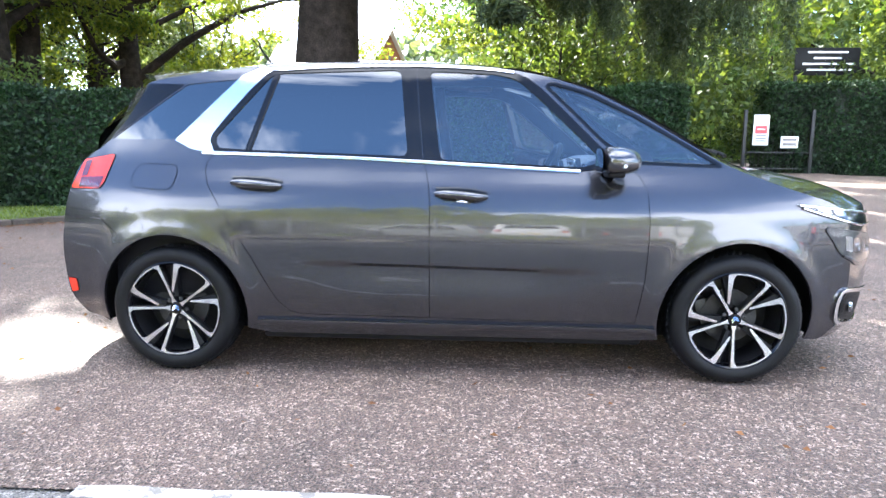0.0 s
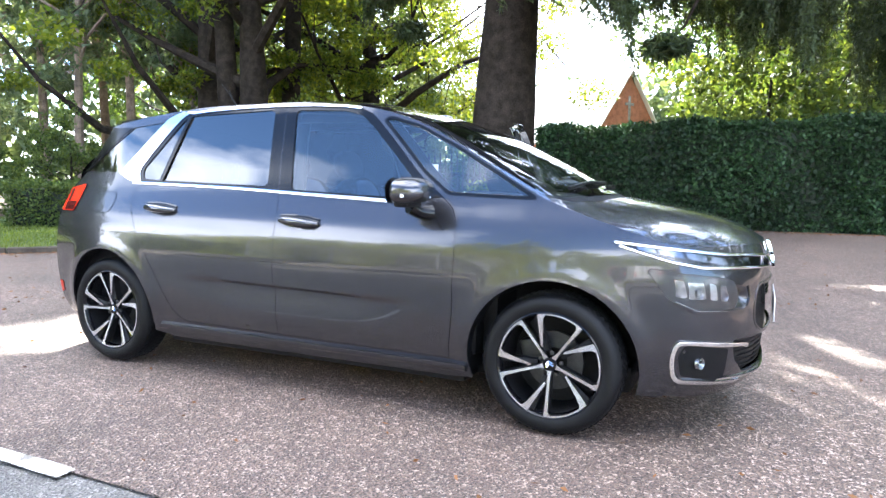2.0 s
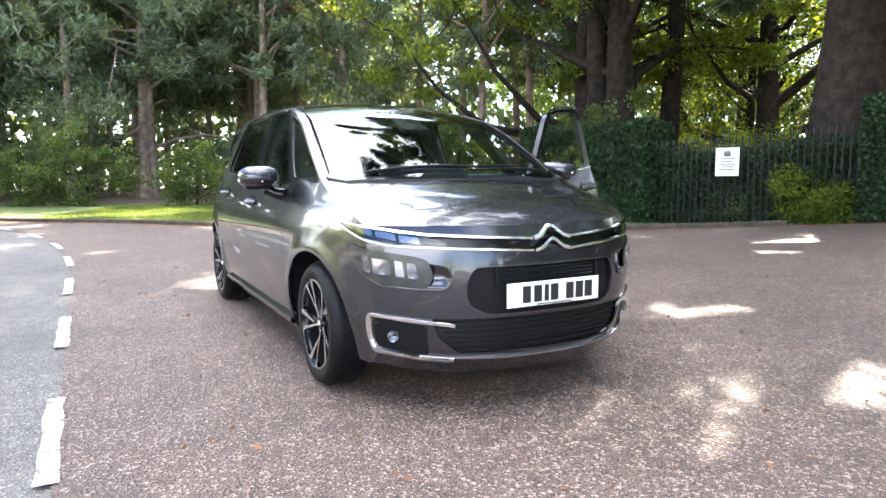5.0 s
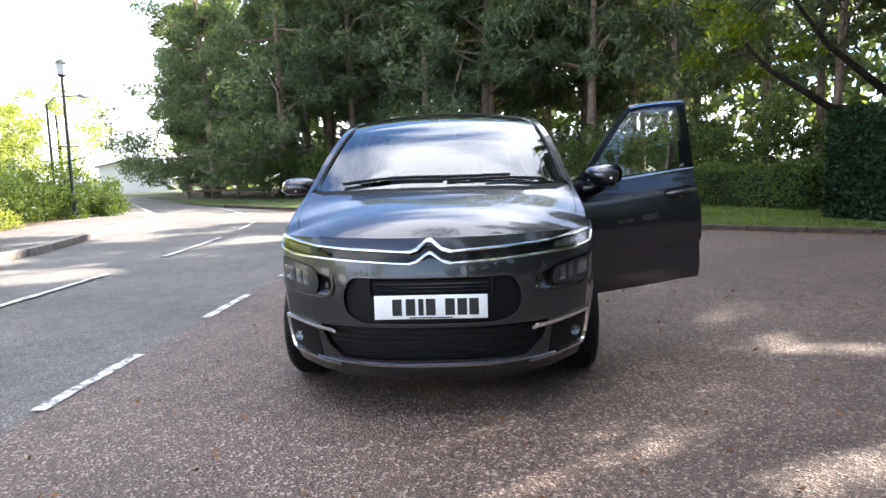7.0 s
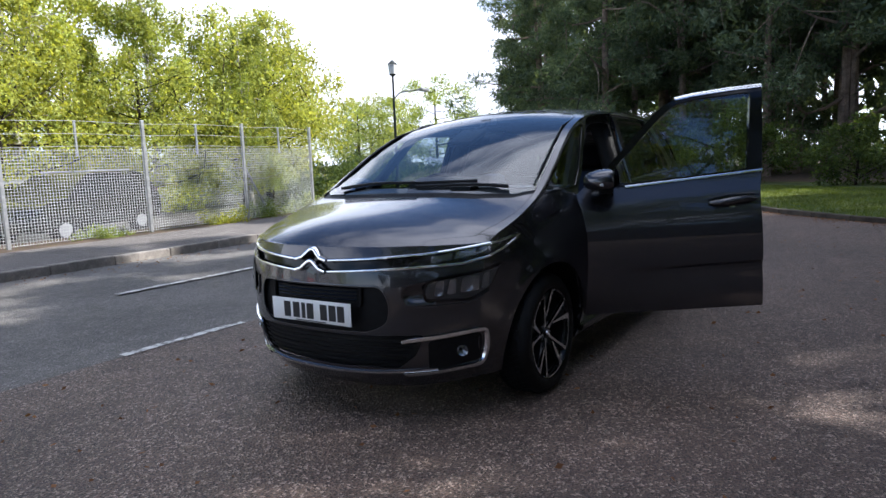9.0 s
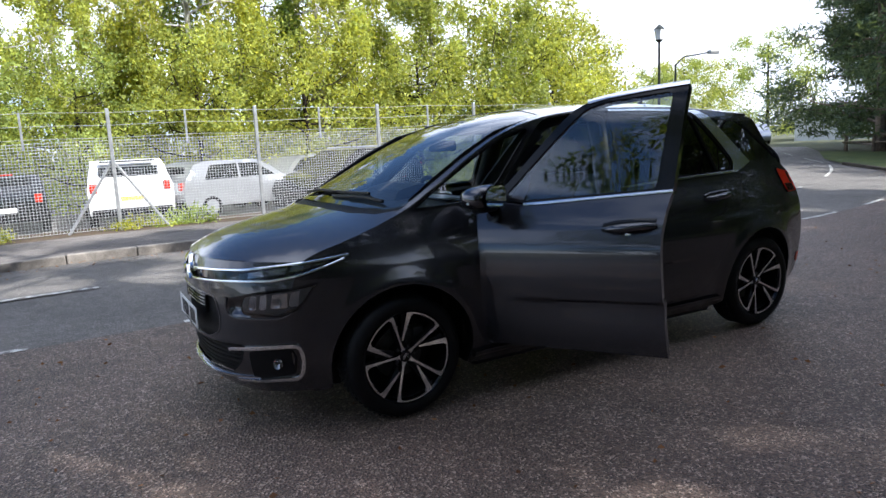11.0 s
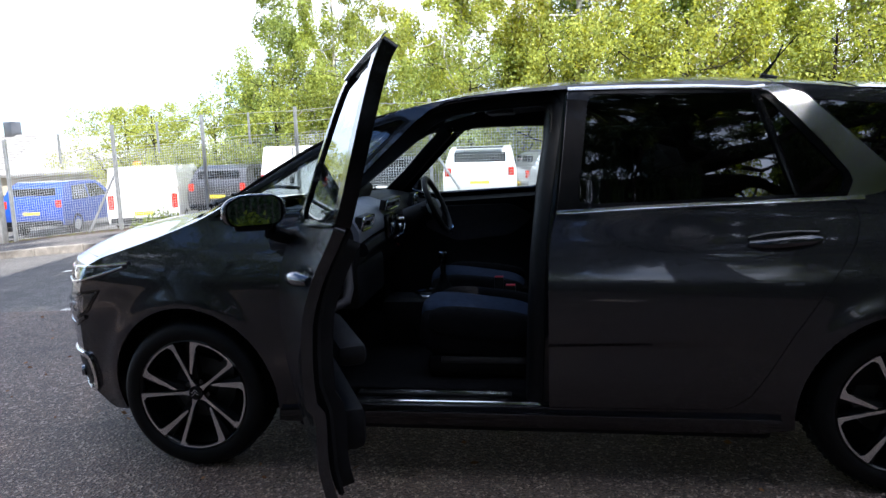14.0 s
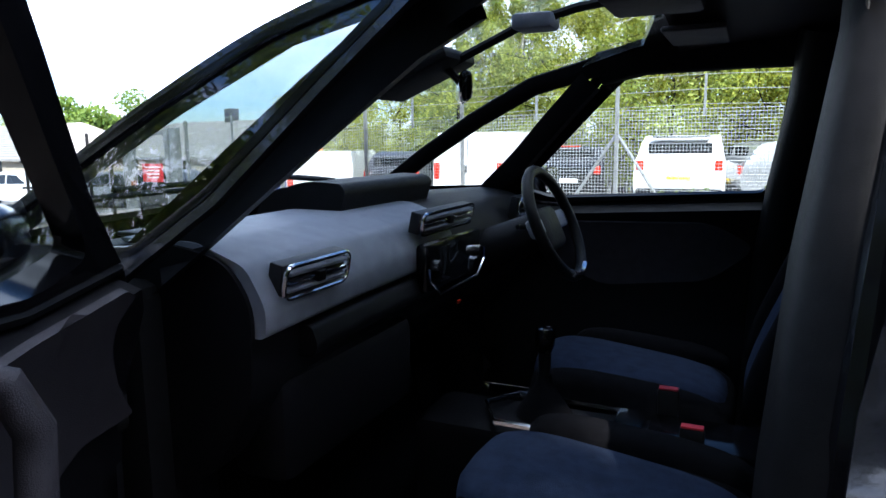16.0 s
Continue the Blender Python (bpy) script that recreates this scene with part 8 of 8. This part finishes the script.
vehicle("van", "white van with an orange roof lamp parked by the gate", VAN, 1.95, 1.1, 0.10, M_VANWHITE, VANG, (-1.45, 1.5), 0.33, tail(-2.44, 1.95, 0.86, 0.95, 0.42, 0.62, M_YELLOW, None) + [("beacon", 0.2, 0.7, 2.0, -0.2, 0.2, 0.16, M_AMBER, "orange lamp")], (11.9, -16.9, gz(12, -16.5)), radians(-72), "van")
vehicle("estate_car", "dark estate car between the vans", SUV, 1.84, 1.0, 0.24, M_CARGREY, SUVG, (-1.35, 1.35), 0.34, tail(-2.18, 1.86, 0.80, 1.0, 0.22, 0.72, M_YELLOW, (1.3, 1.3, 0.34, 0.22)), (9.3, -17.6, gz(9.3, -17)), S90)
vehicle("hatchback", "bright blue hatchback beside the white van", SUV, 1.84, 1.0, 0.24, M_CARBLUE, SUVG, (-1.35, 1.35), 0.34, tail(-2.18, 1.84, 0.80, 1.0, 0.22, 0.72, M_YELLOW, (1.3, 1.3, 0.34, 0.22)), (15.3, -17.0, gz(15.3, -17)), radians(-80))
vehicle("saloon_car", "dark grey car standing broadside beyond the gate", HATCH, 1.78, 0.95, 0.22, M_CARGREY, HATG, (-1.25, 1.3), 0.31, tail(-2.0, 1.78, 0.72, 0.88, 0.2, 0.62, M_YELLOW, None), (19.6, -17.6, gz(19.6, -17)), radians(190))
vehicle("hatchback", "silver car standing broadside beyond the gate", HATCH, 1.78, 0.95, 0.22, M_CARSILVER, HATG, (-1.25, 1.3), 0.31, tail(-2.0, 1.78, 0.72, 0.88, 0.2, 0.62, M_YELLOW, None), (24.0, -18.6, gz(24, -18)), radians(10))
vehicle("hatchback", "white car standing broadside beyond the gate", HATCH, 1.78, 0.95, 0.22, M_VANWHITE, HATG, (-1.25, 1.3), 0.31, tail(-2.0, 1.78, 0.72, 0.88, 0.2, 0.62, M_YELLOW, None), (27.8, -17.5, gz(27.8, -17)), radians(185))
vehicle("hatchback", "silver car far down the road", HATCH, 1.78, 0.95, 0.22, M_CARSILVER, HATG, (-1.25, 1.3), 0.31, tail(-2.0, 1.78, 0.72, 0.88, 0.2, 0.62, M_YELLOW, None), (-43.0, -29.5, gz(-43, -29)), radians(40))


# ---------------------------------------------------------------- buildings
def gable_house(name, label, c, length, depth, eaves, ridge, turn, wall, roofmat, windows, hip=0.0):
    """A house with walls, overhanging roof and windows; the ridge runs along local x."""
    z0 = float(ground_z(c[0], c[1])) - 0.1
    h = thing(name, label, "building", at=Matrix.Translation((c[0], c[1], z0)) @ Matrix.Rotation(turn, 4, "Z"))
    a, b = length / 2, depth / 2
    bm = bmesh.new()
    prof = [(-b, 0), (b, 0), (b, eaves), (0, ridge - 0.12 if not hip else eaves + 0.1), (-b, eaves)]
    e0, e1 = [bm.verts.new((-a, y, z)) for y, z in prof], [bm.verts.new((a, y, z)) for y, z in prof]
    bm.faces.new(e0)
    bm.faces.new(e1[::-1])
    for i in range(5):
        bm.faces.new((e0[i], e1[i], e1[(i + 1) % 5], e0[(i + 1) % 5]))
    bmesh.ops.recalc_face_normals(bm, faces=bm.faces)
    part("wall", bm, wall, h, shade=20)
    for s in (-1, 1):
        bm = bmesh.new()
        o = 0.3
        sl = (ridge - eaves) / b
        p = [(-a - o, s * (b + o), eaves - sl * o), (a + o, s * (b + o), eaves - sl * o), (a + o - hip, 0, ridge), (-a - o + hip, 0, ridge)]
        lo, hi = [bm.verts.new(q) for q in p], [bm.verts.new((q[0], q[1], q[2] + 0.14)) for q in p]
        bm.faces.new(lo)
        bm.faces.new(hi[::-1])
        for i in range(4):
            bm.faces.new((lo[i], hi[i], hi[(i + 1) % 4], lo[(i + 1) % 4]))
        bmesh.ops.recalc_face_normals(bm, faces=bm.faces)
        rf = part("roof", bm, roofmat, h, shade=20)
        rows = int(math.hypot(b, ridge - eaves) / 0.32)
        for r in range(1, rows):
            t = r / rows
            y, z = s * (b + o) * (1 - t), (eaves - sl * o) * (1 - t) + ridge * t
            part("tile_course", box((-a - o + hip * t, y - 0.04, z + 0.13), (a + o - hip * t, y + 0.04, z + 0.165)), roofmat, rf, shade=0)
    for s in (-1, 1) if hip else ():
        bm = bmesh.new()
        o, sl = 0.3, (ridge - eaves) / b
        tri = [(s * (a + o), -b - o, eaves - sl * o), (s * (a + o), b + o, eaves - sl * o), (s * (a + o - hip), 0, ridge)]
        lo, hi = [bm.verts.new(q) for q in tri], [bm.verts.new((q[0] + s * 0.02, q[1], q[2] + 0.13)) for q in tri]
        bm.faces.new(lo)
        bm.faces.new(hi[::-1])
        for i in range(3):
            bm.faces.new((lo[i], hi[i], hi[(i + 1) % 3], lo[(i + 1) % 3]))
        bmesh.ops.recalc_face_normals(bm, faces=bm.faces)
        part("roof_hip", bm, roofmat, h, shade=20)
    for x, y, z, w, hh in windows:
        wn_ = part("window", box((x - w / 2, y - 0.04, z), (x + w / 2, y + 0.04, z + hh), 0.01), M_CARGLASS, h, "dark window")
        part("window_frame", box((x - w / 2 - 0.06, y - 0.06, z - 0.06), (x + w / 2 + 0.06, y - 0.0 if y < 0 else y + 0.06, z + 0.0)), M_SIGNWHITE, wn_, shade=0)
        part("window_frame", box((x - 0.03, y - 0.055, z), (x + 0.03, y + 0.055, z + hh)), M_SIGNWHITE, wn_, shade=0)
    return h


chapel = gable_house("chapel", "small chapel with pale sunlit roof and orange brick gable", (-11.3, 48.9), 12.0, 6.4, 4.6, 9.1, radians(-35), M_BRICK, M_WHITEROOF, [(-2.5, -3.2, 1.4, 0.9, 1.8), (2.0, -3.2, 1.4, 0.9, 1.8)])
part("gable_cross", box((6.0, -0.09, 5.7), (6.08, 0.09, 7.4), 0.01), M_STONE, chapel, "pale stone cross in the gable")
part("gable_cross_arm", box((6.0, -0.4, 6.75), (6.08, 0.4, 6.92), 0.01), M_STONE, chapel)
gable_house("low_building", "low pale building with white walls beyond the bend", (-60.0, -33.0), 12, 6, 2.4, 3.1, radians(25), M_VANWHITE, M_SLATE, [(-3, 3, 0.9, 1.6, 1.0), (2, 3, 0.9, 1.6, 1.0)])
hall = gable_house("yard_building", "long building with pale grey roof and cream walls", (50, -31), 26, 9, 2.0, 4.1, radians(-8), M_CREAMWALL, M_SLATE, [(-8, 4.5, 0.8, 2.0, 1.1), (-3, 4.5, 0.8, 2.0, 1.1), (3, 4.5, 0.8, 2.0, 1.1), (8, 4.5, 0.8, 2.0, 1.1)], hip=3.0)
hall2 = gable_house("yard_building", "grey roofed building with a small chimney", (33.0, -34), 12, 9, 2.0, 4.1, radians(-10), M_CREAMWALL, M_SLATE, [(-3, 4.5, 1.0, 1.6, 1.1), (2.5, 4.5, 1.0, 1.6, 1.1)], hip=2.0)
part("chimney", box((-2.4, -0.35, 3.8), (-1.8, 0.35, 5.0), 0.03), M_CARGREY, hall2, "dark chimney")


# ---------------------------------------------------------------- lamps, rails, signs, stones
def lamp_post(x, y, h, arm=False):
    z = float(ground_z(x, y))
    lp = thing("street_lamp", "dark green street lamp with a glass lantern" if not arm else "tall dark street lamp with side arm", "street lamp", at=(x, y, z))
    part("base", lathe([(0.13, -0.05), (0.13, 0.05), (0.10, 0.12), (0.095, 0.75), (0.07, 0.82), (0.05, 0.9)], 16), M_LAMPPOST, lp)
    part("pole", tube([(0, 0, 0.85), (0, 0, h * 0.5), (0, 0, h - 0.45)], [0.05, 0.045, 0.035], 12), M_LAMPPOST, lp)
    if arm:
        part("arm", tube([(0, 0, h - 0.5), (-0.3, 0.1, h - 0.2), (-1.3, 0.5, h - 0.05)], 0.03, 8), M_LAMPPOST, lp)
        part("lantern", box((-1.7, 0.42, h - 0.12), (-1.2, 0.62, h + 0.02), 0.03), M_GALV, lp, "grey lamp head")
    else:
        part("lantern_seat", lathe([(0.035, h - 0.48), (0.11, h - 0.42), (0.12, h - 0.40)], 12), M_LAMPPOST, lp)
        part("lantern_glass", lathe([(0.11, h - 0.40), (0.15, h - 0.10), (0.145, h - 0.09)], 6), M_SIGNWHITE, lp, "pale lantern glass")
        part("lantern_cap", lathe([(0.17, h - 0.10), (0.10, h - 0.02), (0.03, h + 0.03), (0.001, h + 0.07)], 6), M_LAMPPOST, lp, "dark lantern cap")


lamp_post(-13.3, -11.2, 4.5)
lamp_post(-17.8, -14.6, 4.3, True)


def iron_railings():
    """Spiked iron railings grown through with ivy, with a white notice."""
    a, b = np.array([-5.39, 8.075]), np.array([-1.85, 9.6])
    ln = np.linalg.norm(b - a)
    d = (b - a) / ln
    h = tagged(new("iron_railings"), "black spiked iron railings grown through with ivy", "railings")
    ang = math.atan2(d[1], d[0])
    bm = box((-0.008, -0.008, 0.0), (0.008, 0.008, 1.52), 0.002)
    bm_tube(bm, [(0, 0, 1.50), (0, 0, 1.55), (0, 0, 1.66)], [0.010, 0.018, 0.001], 6)
    me = bpy.data.meshes.new("bar")
    bm.to_mesh(me)
    bm.free()
    me.materials.append(M_IRON)
    n = int(ln / 0.115)
    for i in range(n + 1):
        p = a + d * (i * 0.115)
        o = new("bar", me)
        o.parent = h
        o.matrix_basis = Matrix.Translation((p[0], p[1], float(ground_z(*p)) + 0.02))
    z = float(ground_z(*((a + b) / 2))) + 0.02
    for hh in (0.18, 1.42):
        part("rail", box((0, -0.02, z + hh), (ln, 0.02, z + hh + 0.012), 0.002, Matrix.Translation((a[0], a[1], 0)) @ Matrix.Rotation(ang, 4, "Z")), M_IRON, h)
    m = Matrix.Translation((a[0], a[1], z)) @ Matrix.Rotation(ang, 4, "Z")
    nt = part("notice", box((1.38, -0.035, 0.88), (1.80, -0.022, 1.40), 0.003, m), M_SIGNWHITE, h, "white notice with grey lines")
    part("notice_mark", box((1.53, -0.039, 1.24), (1.65, -0.034, 1.34), 0.002, m), M_CARGREY, nt)
    for k in range(5):
        part("notice_line", box((1.45 + 0.03 * (k % 2), -0.039, 1.19 - 0.05 * k), (1.73 - 0.03 * (k % 2), -0.034, 1.205 - 0.05 * k), 0, m), M_CARGREY, nt, shade=0)


iron_railings()
bush("ivy_growth", "dark ivy and yellow-green shrubs behind the railings", (-3.3, 9.5), 1.6, 0.5, 1.5, 5000, M_OAK, 120)
bush("shrub", "yellow-green shrubs lit from behind, past the railings", (-6.3, 12.3), 1.5, 1.1, 2.2, 5000, M_OAK, 121)
bush("shrub", "yellow-green shrubs lit from behind, past the railings", (-9.4, 14.2), 1.8, 1.2, 2.6, 6000, M_OAK, 122)
bush("shrub", "yellow-green shrubs lit from behind, past the railings", (-10.8, 18.5), 2.2, 1.6, 3.4, 7000, M_OAK, 123)


def churchyard_gate():
    g = tagged(new("churchyard_gate"), "black iron gate open against the hedge, with notices", "gate")
    z = float(ground_z(9.3, 17.9)) + 0.0
    for x in (8.4, 10.45):
        part("gate_post", box((x - 0.05, 17.75, z - 0.1), (x + 0.05, 17.85, z + 1.95), 0.01), M_IRON, g)
    for i in range(15):
        x = 8.5 + 0.13 * i
        part("gate_bar", tube([(x, 17.8, z + 0.12), (x, 17.8, z + 1.0 + 0.35 * abs(math.cos(i / 14 * math.pi)))], 0.009, 5), M_IRON, g)
    for hh in (0.12, 0.62):
        part("gate_rail", box((8.4, 17.78, z + hh), (10.45, 17.82, z + hh + 0.04), 0.004), M_IRON, g)
    nb = part("notice", box((8.62, 17.70, z + 0.86), (9.10, 17.715, z + 1.80), 0.003), M_SIGNWHITE, g, "white notice with a red panel")
    part("notice_panel", box((8.68, 17.692, z + 1.22), (9.04, 17.70, z + 1.46), 0.001), M_SIGNRED, nb, "red panel", 0)
    for k in range(3):
        part("notice_line", box((8.70, 17.692, z + 1.14 - 0.08 * k), (9.02, 17.70, z + 1.17 - 0.08 * k)), M_CARGREY, nb, shade=0)
    part("notice_line", box((8.74, 17.692, z + 1.34), (8.98, 17.688, z + 1.37)), M_SIGNWHITE, nb, shade=0)
    n2 = part("small_notice", box((9.48, 17.70, z + 0.78), (10.02, 17.715, z + 1.14), 0.003), M_SIGNWHITE, g, "small white notice with dark bars")
    for k in range(2):
        part("notice_line", box((9.54, 17.692, z + 1.0 - 0.14 * k), (9.96, 17.70, z + 1.08 - 0.14 * k)), M_CARGREY, n2, shade=0)
    bd = thing("notice_board", "large black notice board with pale bars above the hedge", "notice board")
    zz = float(ground_z(11.6, 19.9))
    for x in (10.75, 12.55):
        part("board_post", box((x - 0.05, 19.9, zz), (x + 0.05, 20.0, zz + 4.1), 0.01), M_IRON, bd)
    pn = part("panel", box((10.65, 19.84, zz + 3.2), (12.75, 19.90, zz + 4.1), 0.01), M_SIGNBLACK, bd)
    for k, (w, o) in enumerate(((1.3, 0.3), (0.9, 0.5), (1.7, 0.15), (1.5, 0.3))):
        part("text_bar", box((10.75 + o, 19.832, zz + 3.92 - 0.19 * k), (10.75 + o + w, 19.84, zz + 3.98 - 0.19 * k)), M_SIGNWHITE, pn, "pale lettering bar", 0)


churchyard_gate()


def headstone_cross(x, y, h):
    z = float(ground_z(x, y))
    c = thing("headstone", "grey stone cross on a stepped base", "headstone", "stone crosses", at=(x, y, z))
    for k, w in enumerate((0.5, 0.36)):
        part("base", box((-w, -w * 0.7, 0.22 * k - 0.05), (w, w * 0.7, 0.22 * (k + 1)), 0.02), M_STONE, c)
    part("shaft", box((-0.11, -0.08, 0.42), (0.11, 0.08, h), 0.02), M_STONE, c)
    part("cross_arm", box((-0.36, -0.075, h - 0.52), (0.36, 0.075, h - 0.30), 0.02), M_STONE, c)


headstone_cross(10.6, 35.5, 1.6)
headstone_cross(12.0, 35.8, 1.6)


def timber_rail():
    t = tagged(new("timber_rail"), "low weathered timber rail before the wood", "fence")
    for i in range(4):
        y = -10.6 - 1.45 * i
        x = -28.6 - 0.35 * i
        part("post", box((x - 0.06, y - 0.06, -0.1), (x + 0.06, y + 0.06, 0.85), 0.01), M_WOOD, t)
    for h in (0.45, 0.78):
        part("rail", tube([(-28.6, -10.4, h), (-29.65, -15.1, h)], 0.05, 7), M_WOOD, t)


timber_rail()


def leaf_litter():
    """Brown leaves drifted along the foot of the lawn's kerb and thinly over the lay-by."""
    rng = np.random.default_rng(44)
    k = np.array(WEST_KERB[2:16], float)
    s = np.r_[0, np.cumsum(np.linalg.norm(np.diff(k, axis=0), axis=1))]
    u = rng.uniform(0, s[-1], 5200)
    x, y = np.interp(u, s, k[:, 0]), np.interp(u, s, k[:, 1])
    away = np.stack([np.full_like(x, 0.68), np.full_like(y, -0.73)], 1) * (0.08 + rng.exponential(0.16, len(x)))[:, None]
    x, y = x + away[:, 0], y + away[:, 1]
    p = np.c_[x, y, [float(ground_z(a, b)) + 0.008 for a, b in zip(x, y)]]
    v, f = leaf_tris(p, 0.05, 0.035, rng)
    v = np.asarray(v, float)
    base = np.array([float(ground_z(a, b)) for a, b in v[:, :2]])
    v[:, 2] = base + 0.006 + np.abs(v[:, 2] - base) * 0.35
    ob = new("leaf_litter", mesh_np("leaf_litter", v, f, M_LITTER))
    tagged(ob, "brown fallen leaves drifted along the kerb", "leaves", kind="stuff")


leaf_litter()


def trail_post(x, y):
    """A short leaning timber post with a small square marker board."""
    z = float(ground_z(x, y))
    post = tagged(new("marker_post"), "leaning weathered timber post with a small board", "post")
    post.matrix_basis = Matrix.Translation((x, y, z)) @ Matrix.Rotation(radians(42), 4, "Z") @ Matrix.Rotation(radians(9), 4, "Y")
    part("post_shaft", box((-0.05, -0.05, -0.2), (0.05, 0.05, 1.62), 0.01), M_WOOD, post)
    part("board", box((0.052, -0.16, 1.28), (0.075, 0.16, 1.72), 0.006), M_WOOD, post, "weathered marker board")


trail_post(-14.4, 5.5)
